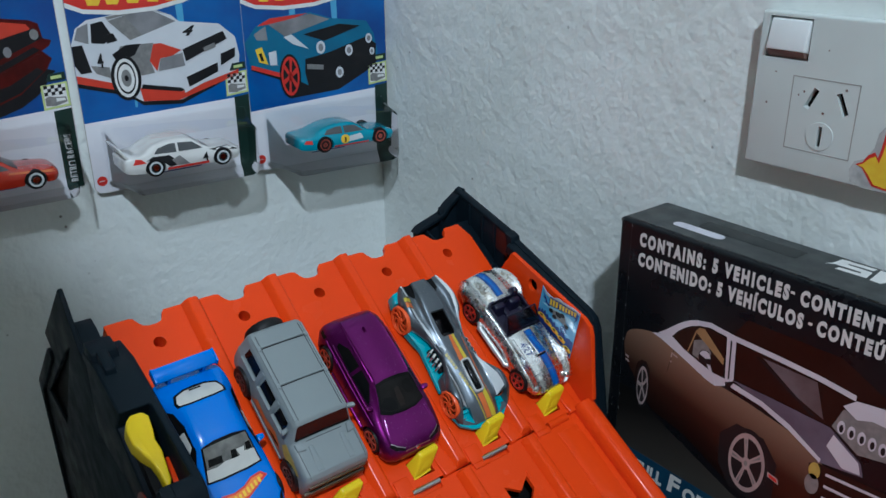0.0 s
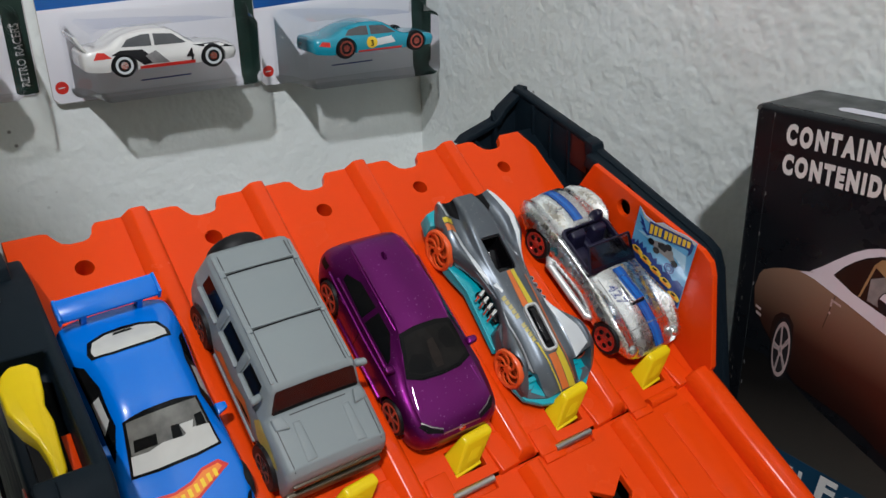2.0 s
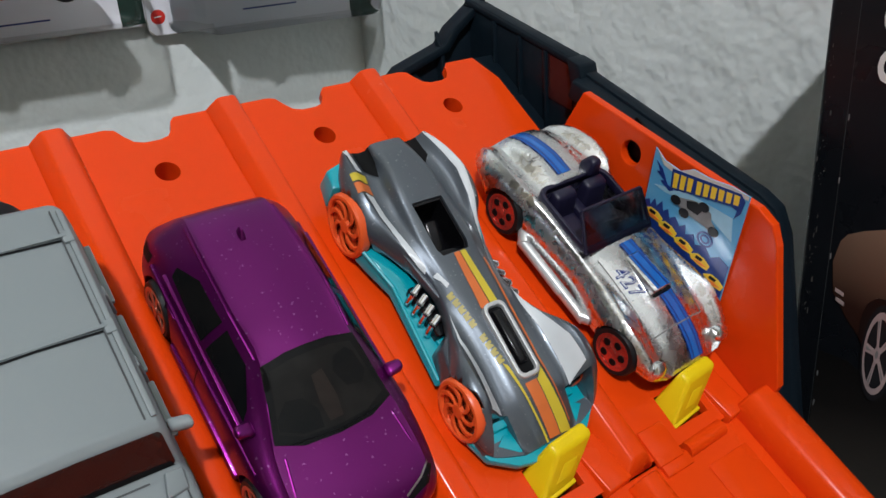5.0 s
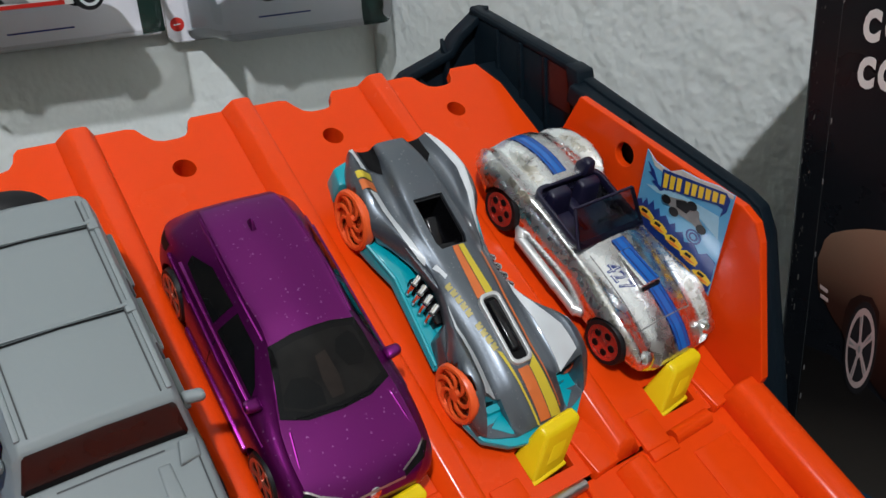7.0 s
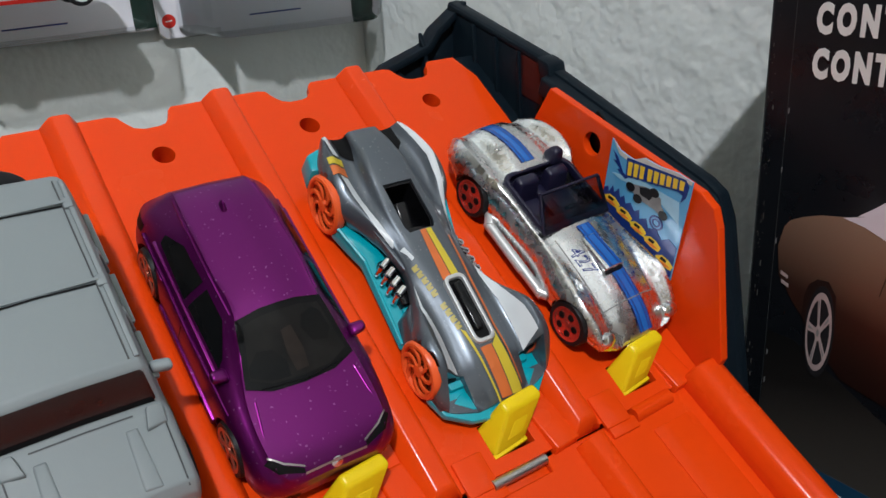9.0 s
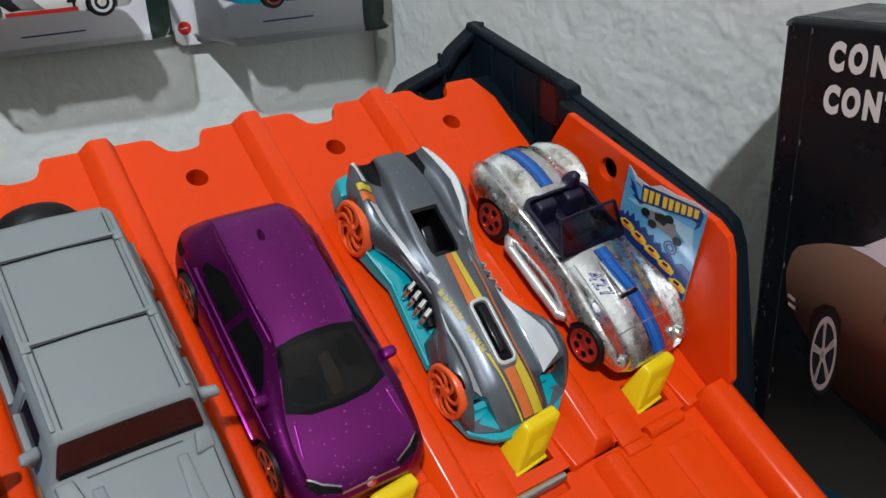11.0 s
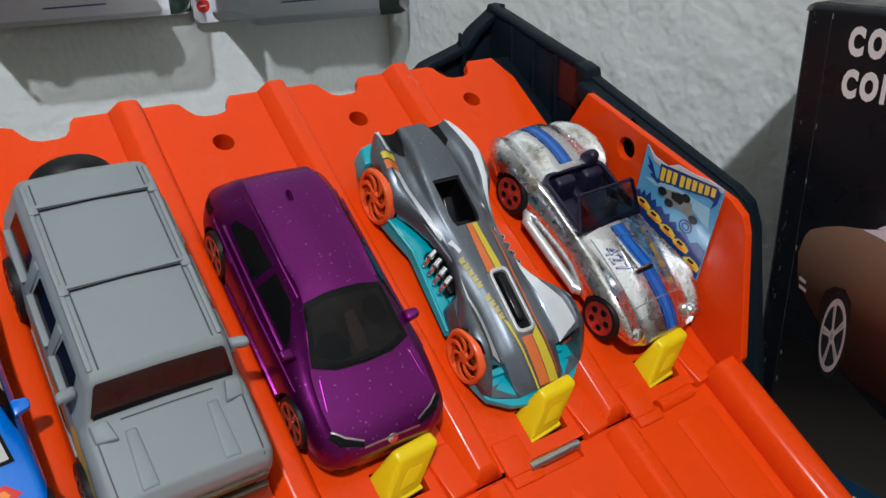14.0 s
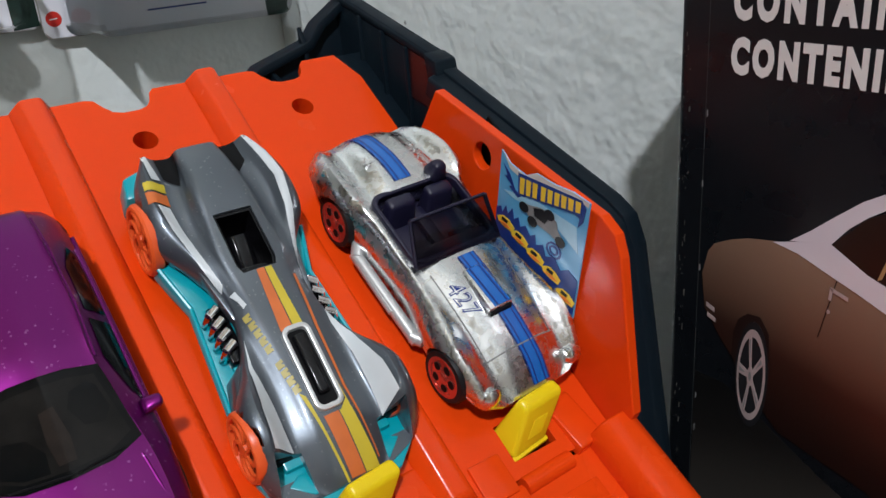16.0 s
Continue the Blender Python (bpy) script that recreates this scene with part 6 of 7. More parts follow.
def card_base(card_, slope_l, slope_r):
    w, h = 107, 165
    part("card", prism(rounded(0, 0, w, h, 4), -0.5, 0, "y"), M_CARD_BACK, card_, "printed card with a white lower panel")
    flat(card_, "blue_print", [(0.3, slope_l - 1), (w - 0.3, slope_r - 1), (w - 0.3, h - 4), (0.3, h - 4)], M_CARD_BLUE, 0)
    flat(card_, "white_panel", [(3, 0.3), (w - 3, 0.3), (w - 0.3, 3), (w - 0.3, slope_r), (0.3, slope_l), (0.3, 3)], M_CARD_WHITE, 1)
    for i in (2, 4):
        a, b = 4 + 15 * i, 2.7 * (i - 3)
        flat(card_, "light_ray", [(a, 118), (a + 5, 118), (a + 2 + b, slope_l + 4 + i), (a + 0.5 + b, slope_l + 4 + i)], M_STICK_BLUE, 1, 0.05)
    strip_ = flat(card_, "series_strip", [(96.2, 0.4), (106.2, 1.2), (106.6, 50), (96.4, 49)], M_CARD_GREEN, 2)
    badge = flat(card_, "series_badge", [(91.4, 50), (106.6, 51.4), (106.4, 66), (91.6, 64.6)], M_PALE_GREEN, 3)
    flat(badge, "badge_field", [(92.6, 51.4), (105.4, 52.6), (105.2, 64.8), (92.8, 63.6)], M_PRINT_WHITE, 4)
    for i in range(6):
        for j in range(3):
            if (i + j) % 2 == 0:
                flat(badge, "check", [(93 + 2 * i, 58.4 + 2 * j), (95 + 2 * i, 58.6 + 2 * j), (95 + 2 * i, 60.6 + 2 * j), (93 + 2 * i, 60.4 + 2 * j)], M_PRINT_BLACK, 5)
    flat(badge, "badge_car", [(93, 52.6), (98, 52), (105, 54), (104.6, 57), (99, 57.4), (95, 58.2), (93, 57)], M_PRINT_GREY, 5)
    flat(badge, "badge_car", [(99, 54.6), (104, 55), (104, 56.4), (99, 56.6)], M_PRINT_WHITE, 6)
    flat(card_, "number_field", [(95, 66.4), (106.2, 67), (106, 71.6), (97, 71)], M_CARD_GREEN, 3)
    flat(card_, "number_mark", [(98, 67.8), (104, 68.2), (104, 70), (98, 69.6)], M_PALE_GREEN, 4)
    flat(card_, "logo_field", [(0.4, 113), (10, 109), (30, 107), (52, 108), (70, 111.6), (86, 117), (96, 124), (100, 132), (0.4, 150)], M_PRINT_WHITE, 4)
    flat(card_, "logo_field", [(0.4, 116), (10, 111.6), (30, 109.6), (52, 110.6), (69, 114), (84, 119), (93, 126), (96, 133), (0.4, 150)], M_PRINT_RED, 5)
    for a in (13, 24, 36, 48, 59):
        flat(card_, "logo_bar", [(a, 113.4), (a + 6, 113.0), (a + 9, 118), (a + 7.4, 134), (a + 1.5, 134), (a - 1.5, 119)], M_PRINT_YELLOW, 6)
    flat(card_, "maker_dot", ellipse(5.0, 8.0, 3.1, 3.1, 22), M_PRINT_RED, 2)
    flat(card_, "dot_mark", [(3.4, 7.6), (6.4, 7.9), (6.4, 8.4), (3.4, 8.1)], M_PRINT_WHITE, 3)
    flat(card_, "small_print", [(43, 6.6), (69, 6.8), (69, 7.5), (43, 7.3)], M_PRINT_NAVY, 2)
    return strip_


def series_words(strip_):
    words = moved(lettering("RETRO RACERS", 5.4, 0.1, 0.80, 0.05), shift(103.0, -0.86, 4.6) @ turn(-90, "Y") @ turn(90, "X"))
    part("series_words", words, M_PRINT_WHITE, strip_, degrees=60)


c1 = hanging_card("blue blister card holding an orange-red toy car", -76.5, 203.6, 14.5, -2.4)
s1 = card_base(c1, 44, 51)
series_words(s1)
flat(c1, "painted_car", [(40, 70), (50, 96), (78, 104), (92, 102), (96.5, 99.8), (97.7, 91.6), (102.2, 90), (100.4, 87), (96, 84.5), (100.8, 79.8), (97.2, 74), (81, 61), (69, 56.4), (44, 50)], M_ART_RED, 2)
flat(c1, "painted_bonnet", [(50, 84), (54, 95), (78, 102), (90, 100), (92, 97), (76, 93), (60, 86)], M_ART_HOOD, 3)
flat(c1, "painted_grille", [(56, 84), (76, 92.6), (93.5, 97.5), (97.5, 91.6), (74, 82), (56, 74)], M_PRINT_BLACK, 3)
flat(c1, "painted_bumper", [(50, 66), (72.3, 73.7), (93.8, 82.7), (100.5, 80.3), (97, 76), (76, 66), (50, 58)], M_ART_RED, 4)
flat(c1, "painted_intake", [(56, 71), (74, 79), (92, 87), (95, 85), (74, 75.4), (56, 67)], M_PRINT_BLACK, 5)
flat(c1, "painted_intake", [(56, 62), (76, 66.8), (92, 75.4), (95, 73), (81, 62), (56, 53)], M_PRINT_BLACK, 5)
flat(c1, "painted_lamp", ellipse(93.4, 94, 2.4, 3.0, 16), M_PRINT_GREY, 4)
flat(c1, "painted_lamp", ellipse(77.9, 85.4, 2.2, 3, 16), M_ART_GLASS, 4)
flat(c1, "shadow_print", [(40, 60), (69, 56.4), (81, 61), (97, 74), (101.4, 72.6), (90, 59.6), (80, 53.4), (62, 47.6), (40, 46)], M_PRINT_BLACK, 2)
body, side_ = small_coupe(c1, M_TOY_RED, 50.5, 15.8, 27, boxy=True)
side_("side_flash", [(-34, 8.4), (-10, 10.6), (-10, 11.6), (-34, 9.6)], M_TAMPO_ORANGE)
side_("door_patch", [(4, 5), (10, 5), (10, 9), (5, 9)], M_PRINT_BLACK, 0.2)
blister(c1, 9, 104, 2, 43, 37, 1)

c2 = hanging_card("blue blister card holding a white toy rally car", 34.6, 196.0, 9.0, -2.6)
card_base(c2, 45, 49)
flat(c2, "painted_car", [(0.4, 92), (4, 101), (11, 105.4), (22.4, 106.8), (46.4, 110.3), (61, 104.6), (65.4, 100.4), (91, 97), (101, 88), (102.8, 76), (101.2, 66.4), (61.4, 51), (37.2, 53), (33, 57), (24, 62.4), (0.4, 68)], M_ART_WHITE, 2)
flat(c2, "painted_shadow", [(0.4, 67), (24, 60), (33, 55), (37, 51.6), (61.4, 49.4), (101.2, 64.6), (101.2, 66.8), (61.4, 52), (37.2, 54), (24, 63), (0.4, 69.4)], M_PRINT_BLACK, 3)
flat(c2, "painted_roof", [(22, 106.2), (46.4, 110), (60.6, 104.4), (47.4, 109), (22.6, 104.6)], M_PRINT_GREY, 3)
flat(c2, "painted_screen", [(22.8, 104.1), (47.4, 109.4), (63.6, 100.7), (34.4, 91.8)], M_ART_GLASS, 3)
flat(c2, "painted_shade", [(22.8, 104.1), (33, 106.2), (42, 94.2), (34.4, 91.8)], M_PRINT_GREY, 4)
flat(c2, "painted_window", [(2.5, 94.5), (5.1, 101.1), (11.4, 103.5), (10.2, 91.7)], M_ART_GLASS, 3)
flat(c2, "painted_window", [(13.0, 103), (19.8, 104.2), (25, 94), (18.8, 91), (11.8, 92)], M_PRINT_BLACK, 3)
flat(c2, "painted_mirror", [(19.6, 96), (25, 96.8), (26.9, 92.2), (20.9, 91)], M_PRINT_BLACK, 4)
flat(c2, "painted_wing", [(28, 88.8), (48, 89), (44.6, 78.2), (46.6, 70.8), (38, 70), (34.9, 79.3), (24, 81.6)], M_PRINT_GREY, 4)
flat(c2, "painted_wing", [(22.6, 84.4), (31.3, 89.2), (40, 89.2), (36, 83), (31.7, 81.2), (24.3, 80.8)], M_PRINT_BLACK, 5)
flat(c2, "painted_patch", [(47.8, 88.2), (52.4, 88.4), (64.8, 83), (57.9, 79.7), (51, 79.3), (48.2, 71.6), (44.4, 78.2)], M_ART_HOOD, 5)
flat(c2, "painted_lamp", [(51, 79), (65.2, 81.2), (66, 73.2), (49, 71.6)], M_ART_GLASS, 6)
flat(c2, "painted_grille", [(65.6, 83.3), (93, 92.3), (95.2, 87.2), (66.9, 75.6)], M_PRINT_BLACK, 5)
flat(c2, "painted_badge", [(79, 83), (86.6, 85.6), (87.4, 82.8), (79.8, 80.4)], M_PRINT_GREY, 6)
flat(c2, "painted_intake", [(62.6, 68), (88, 76), (88, 65.4), (64, 56)], M_ART_WHITE, 5)
flat(c2, "painted_intake", [(66, 65.9), (87.4, 72.8), (87.2, 67), (67.2, 59.4)], M_PRINT_BLACK, 6)
flat(c2, "painted_intake", [(90, 78), (100.2, 81.2), (99.6, 75.4), (89.6, 70.6)], M_PRINT_BLACK, 5)
flat(c2, "painted_skirt", [(36.2, 62.4), (62, 57.2), (101.2, 67), (100.8, 63.6), (59.6, 52), (37.4, 54.2)], M_ART_HOOD, 4)
flat(c2, "painted_split", [(38, 64.6), (62, 59.6), (64, 58), (62, 57.2), (37, 62)], M_PRINT_BLACK, 5)
flat(c2, "painted_block", [(0.4, 91), (6.4, 91.4), (9.6, 75.1), (3.2, 74.8), (0.4, 80)], M_PRINT_BLACK, 4)
flat(c2, "painted_block", [(9.4, 79), (20, 77), (21, 70), (12, 74)], M_PRINT_GREY, 4)
flat(c2, "painted_sill", [(0.4, 74), (23.4, 66.6), (24.2, 62.4), (0.4, 69.4)], M_ART_HOOD, 4)
for rx, rz_, m_, l in ((9.0, 13.6, M_PRINT_BLACK, 6), (7.0, 11.8, M_PRINT_WHITE, 7), (5.6, 9.8, M_PRINT_BLACK, 8), (4.8, 8.4, M_PRINT_WHITE, 9), (3.0, 5.2, M_PRINT_GREY, 10), (1.2, 1.8, M_PRINT_BLACK, 11)):
    flat(c2, "painted_wheel", ellipse(28.8, 69.6, rx, rz_, 26), m_, l)
part("painted_number", moved(lettering("4", 8, 0.1, 1.4, 0.3, 0.5), shift(66, -0.95, 91.6) @ turn(90, "X")), M_PRINT_BLACK, c2, degrees=60)
part("painted_number", moved(lettering("4", 12, 0.1, 0.6, 0.2, 0.0), shift(13.4, -1.25, 77.4) @ turn(90, "X")), M_PRINT_BLACK, c2, degrees=60)
body, side_ = small_coupe(c2, M_TOY_WHITE, 47.0, 16.2, 25, wing=True, boxy=True)
side_("red_patch", [(24, 9.4), (32, 9.2), (30, 12.4), (27, 12)], M_PRINT_RED)
side_("black_patch", [(2, 6), (10, 5), (15, 9), (24, 10.6), (20, 12.4), (10, 12), (6, 8.4)], M_PRINT_BLACK)
side_("grey_patch", [(-2, 5), (6, 5.4), (9, 9), (4, 11)], M_PRINT_GREY, 0.2)
side_("black_patch", [(-34, 8.6), (-18, 10.4), (-14, 11.6), (-28, 11)], M_PRINT_BLACK)
side_("red_skirt", [(-14, 3.2), (12, 3.2), (12, 4.6), (-14, 4.8)], M_PRINT_RED)
number = moved(lettering("4", 7.6, 0.12, 0.9, 0.16), shift(57.2, -25 - 15.1, 21.2) @ turn(90, "X"))
part("number_mark", number, M_PRINT_BLACK, body, degrees=60)
blister(c2, 9, 104, 2, 43, 35, 2)

c3 = hanging_card("blue blister card holding a turquoise toy coupe", 141.6, 192.4, 4.0, -4.8)
card_base(c3, 42, 48)
flat(c3, "painted_car", [(0.6, 87.6), (8.9, 97.5), (19.5, 102.5), (48.6, 104.3), (64.7, 99.1), (91.4, 95.4), (96.9, 86.6), (99.8, 73.4), (97.2, 65.4), (67.3, 51.5), (44.5, 51.9), (30.5, 49), (24.9, 62.3), (3.6, 70.2)], M_ART_BLUE, 2)
flat(c3, "painted_shadow", [(3.6, 69.6), (24, 61), (30, 47.6), (67.3, 49.6), (97.2, 63.6), (99.6, 69), (67.3, 54), (44.5, 55), (28, 64), (3.6, 72)], M_PRINT_BLACK, 3)
flat(c3, "painted_roof", [(10.2, 97.8), (19.5, 102.2), (47, 103.8), (35, 100.8), (16.5, 98.3)], M_PRINT_RED, 3)
flat(c3, "painted_screen", [(18, 98.3), (48.5, 103.2), (63, 98.7), (29.4, 89.6)], M_ART_GLASS, 4)
flat(c3, "painted_window", [(7.4, 92.8), (15.9, 97.4), (16.8, 88.2), (9.2, 88.8)], M_ART_GLASS, 3)
flat(c3, "painted_bonnet", [(42.5, 90), (69.9, 95), (86.4, 92.5), (58, 84.4)], M_PRINT_BLACK, 5)
flat(c3, "painted_flash", [(28.2, 89.4), (34, 90.7), (46, 80), (34.8, 84)], M_ART_WHITE, 5)
flat(c3, "painted_front", [(43, 74), (60, 76.5), (90.7, 84.6), (98.6, 78.8), (97.4, 66), (67.3, 52), (44.6, 52.4), (42.2, 64)], M_PRINT_BLACK, 4)
flat(c3, "painted_edge", [(43, 75), (60, 77.6), (90.7, 86), (90.7, 84.6), (60, 76), (43, 73.4)], M_ART_BLUE, 5)
flat(c3, "painted_patch", [(7.4, 82.8), (12.1, 84.2), (15.8, 72.4), (9.6, 74.4)], M_PRINT_YELLOW, 5)
flat(c3, "painted_patch", [(9.6, 80), (11.6, 80.4), (13, 75), (11, 75)], M_PRINT_BLACK, 6)
flat(c3, "painted_patch", [(16.6, 80.2), (22.1, 80.9), (22.2, 71.2), (17.1, 71.7)], M_ART_WHITE, 5)
flat(c3, "painted_plate", [(43.9, 69.9), (56.3, 68.1), (56, 64.8), (43.7, 66.4)], M_PRINT_GREY, 6)
flat(c3, "painted_skirt", [(3.9, 73), (25.1, 65.4), (24.9, 62.4), (3.6, 70.2)], M_PRINT_RED, 5)
for cx, cz, r in ((55, 80.2, 3.4), (76.6, 76.3, 3.0), (92.7, 83.2, 2.6), (68.5, 61.7, 3.0), (95, 74, 2.0)):
    flat(c3, "painted_lamp", ellipse(cx, cz, r, r * 1.3, 18), M_ART_WHITE, 6)
    flat(c3, "painted_lamp", ellipse(cx, cz, r * 0.55, r * 0.75, 14), M_ART_GLASS, 7)
for rx, rz_, m_, l in ((7.8, 15.0, M_PRINT_BLACK, 5), (6.6, 13.4, M_PRINT_RED, 6), (5.2, 11.2, M_PRINT_BLACK, 7), (1.6, 3.4, M_PRINT_RED, 8)):
    flat(c3, "painted_wheel", ellipse(31.0, 62.9, rx, rz_, 26), m_, l)
for i in range(6):
    t = radians(60 * i + 20)
    ux, uy = math.cos(t), math.sin(t)
    flat(c3, "painted_spoke", [(31 - 0.6 * uy, 62.9 + 1.2 * ux), (31 + 0.6 * uy, 62.9 - 1.2 * ux), (31 + 5.4 * ux + 0.9 * uy, 62.9 + 11.4 * uy - 1.8 * ux), (31 + 5.4 * ux - 0.9 * uy, 62.9 + 11.4 * uy + 1.8 * ux)], M_PRINT_RED, 8)
body, side_ = small_coupe(c3, M_TOY_TEAL, 54.5, 17.0, 26, low=True)
side_("white_patch", [(-10, 6.4), (6, 5), (6, 8.6), (-8, 9.8)], M_TAMPO_WHITE)
side_("number_disc", ellipse(4, 7.4, 3.2, 3.0, 18), M_PRINT_YELLOW, 0.22)
side_("red_patch", [(28, 7), (34, 8), (32, 10), (28, 9.4)], M_PRINT_RED)
side_("red_skirt", [(-14, 2.9), (12, 2.9), (12, 3.8), (-14, 4.0)], M_PRINT_RED)
number = moved(lettering("3", 4.4, 0.12, 0.9, 0.1, align="CENTER"), shift(50.5, -26 - 15.2, 22.6) @ turn(90, "X"))
part("number_mark", number, M_PRINT_BLACK, body, degrees=60)
blister(c3, 9, 104, 0, 42, 35, 3)

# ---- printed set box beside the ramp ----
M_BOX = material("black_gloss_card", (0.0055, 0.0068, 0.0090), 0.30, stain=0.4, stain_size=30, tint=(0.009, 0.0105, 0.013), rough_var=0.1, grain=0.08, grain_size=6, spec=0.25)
# lid and crease card, paler and rougher than the sides
M_BOX_TOP = material("dark_grey_card", (0.030, 0.034, 0.034), 0.45, stain=0.6, stain_size=25, tint=(0.06, 0.066, 0.066), rough_var=0.12)
M_SCUFF = material("scuffed_card_edge", (0.085, 0.08, 0.072), 0.8, stain=0.5, stain_size=3)
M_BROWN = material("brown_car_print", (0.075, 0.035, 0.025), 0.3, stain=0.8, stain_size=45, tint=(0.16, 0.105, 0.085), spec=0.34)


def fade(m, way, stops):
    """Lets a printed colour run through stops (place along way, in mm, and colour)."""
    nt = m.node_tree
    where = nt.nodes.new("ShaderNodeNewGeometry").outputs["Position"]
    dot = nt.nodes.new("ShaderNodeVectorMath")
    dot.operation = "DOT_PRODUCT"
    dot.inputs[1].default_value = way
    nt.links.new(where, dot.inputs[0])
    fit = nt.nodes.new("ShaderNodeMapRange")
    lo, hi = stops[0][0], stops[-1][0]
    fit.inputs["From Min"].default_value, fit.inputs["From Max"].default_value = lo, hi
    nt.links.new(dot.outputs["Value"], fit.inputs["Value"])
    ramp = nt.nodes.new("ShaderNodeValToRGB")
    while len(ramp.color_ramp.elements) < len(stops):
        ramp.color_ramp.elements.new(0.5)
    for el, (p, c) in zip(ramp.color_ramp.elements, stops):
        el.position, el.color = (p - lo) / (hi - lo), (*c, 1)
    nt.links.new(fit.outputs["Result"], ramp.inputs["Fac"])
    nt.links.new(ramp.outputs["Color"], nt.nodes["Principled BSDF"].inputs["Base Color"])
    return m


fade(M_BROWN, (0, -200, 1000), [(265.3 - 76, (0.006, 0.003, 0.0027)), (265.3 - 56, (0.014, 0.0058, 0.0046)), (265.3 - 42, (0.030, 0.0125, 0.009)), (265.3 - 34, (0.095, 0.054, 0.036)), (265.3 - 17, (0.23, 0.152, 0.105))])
M_BROWN_DARK = material("dark_brown_print", (0.012, 0.006, 0.005), 0.3, stain=0.6, stain_size=30, tint=(0.028, 0.016, 0.014), spec=0.22)
M_TAN = material("tan_print", (0.36, 0.23, 0.10), 0.35, stain=0.5, stain_size=6)
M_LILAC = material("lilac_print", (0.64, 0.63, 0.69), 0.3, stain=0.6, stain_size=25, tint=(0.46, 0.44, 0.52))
M_BAND = material("blue_band_print", (0.006, 0.032, 0.070), 0.35, stain=0.7, stain_size=40, tint=(0.02, 0.085, 0.16), spec=0.25)
M_ROADPRINT = material("road_print", (0.030, 0.028, 0.026), 0.35, stain=0.8, stain_size=30, tint=(0.09, 0.085, 0.078), spec=0.22)
M_LILAC_DARK = material("dark_lilac_print", (0.10, 0.085, 0.12), 0.3, stain=0.7, stain_size=20, tint=(0.20, 0.18, 0.24), spec=0.25)
M_GLASSPRINT = material("mauve_glass_print", (0.10, 0.075, 0.08), 0.3, stain=0.8, stain_size=25, tint=(0.24, 0.21, 0.24), spec=0.25)
fade(M_ROADPRINT, (0, 250, 1000), [(250 - 125, (0.045, 0.041, 0.036)), (250 - 108, (0.028, 0.025, 0.022)), (250 - 96, (0.011, 0.010, 0.0095)), (250 - 82, (0.006, 0.006, 0.0062))])
M_LETTER = material("pale_letters", (0.72, 0.72, 0.70), 0.4, stain=0.2, stain_size=8)
M_PINKRIM = material("pale_pink_print", (0.42, 0.33, 0.32), 0.35, stain=0.4, stain_size=4)
BX, BY, BTOP, BDEEP, BLONG = 209.4, -76.6, 31.6, 36.0, 260.0
box = thing("toy_set_box", "black printed cardboard box of a toy car set, standing upright", "box", at_mm(BX, BY, 0))
BH = BTOP - ZT
part("carton", block(0, BDEEP, -BLONG, 0, 0, BH, 2.2, 4), M_BOX, box, "glossy black carton with worn corners")
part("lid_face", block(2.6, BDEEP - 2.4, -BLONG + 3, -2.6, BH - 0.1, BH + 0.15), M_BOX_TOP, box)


def on_box(name, poly, mat_, layer=0, parent=None, thick=0.06):
    """Print on the box's broad side: poly is (along to the right, height over the hole row)."""
    x = -0.05 - 0.07 * layer
    return part(name, prism([(-a, h - ZT) for a, h in poly], x - thick, x, "x"), mat_, parent or box)


for k in range(80):
    z = BTOP - 2 - 150 * random.random() ** 1.3
    a = 1.4 + 2.6 * random.random()
    h = 0.2 + 1.6 * random.random() ** 4
    w = 0.12 + 0.25 * random.random() ** 2
    on_box("edge_scuff", [(a, z), (a + w, z + 0.1), (a + w * 0.9, z - h), (a - 0.04, z - h)], M_SCUFF, 1)
    if k < 22 and k % 2:
        a = 7.4 + 1.0 * random.random()
        on_box("crease_scuff", [(a, z), (a + 0.3, z), (a + 0.35, z - 1.2), (a + 0.05, z - 1.6)], M_PRINT_GREY, 1)
on_box("crease", [(7.6, BTOP - 3), (7.75, BTOP - 3), (7.75, -140), (7.6, -140)], M_BOX_TOP, 0, thick=0.02)
part("worn_corner", hull8([(0.3, -2.4, BH - 1.0), (2.6, -2.2, BH + 0.1), (2.6, -0.8, BH - 0.2), (0.5, -0.2, BH - 1.4)], [(0.1, -1.8, BH - 2.0), (1.2, -1.6, BH - 0.8), (1.2, -0.2, BH - 0.8), (0.3, -0.1, BH - 2.2)]), M_SCUFF, box)
for k in range(30):
    a = 4 + 5 * k + 6 * random.random()
    part("lid_scuff", block(1.9, 2.5, -a - 0.3 - 2.4 * random.random() ** 2, -a, BH - 0.3, BH + 0.12), M_SCUFF, box)
part("lid_tape", block(17, 27, -84, -33, BH + 0.15, BH + 0.3), M_CLEAR, box, "clear tape on the lid")
# gloss on the lid, painted as a pale flat patch
part("lid_painted_gloss", prism(rounded(9.6, -51, 15.6, -23, 3), BH + 0.3, BH + 0.34, "z"), M_LILAC, box)
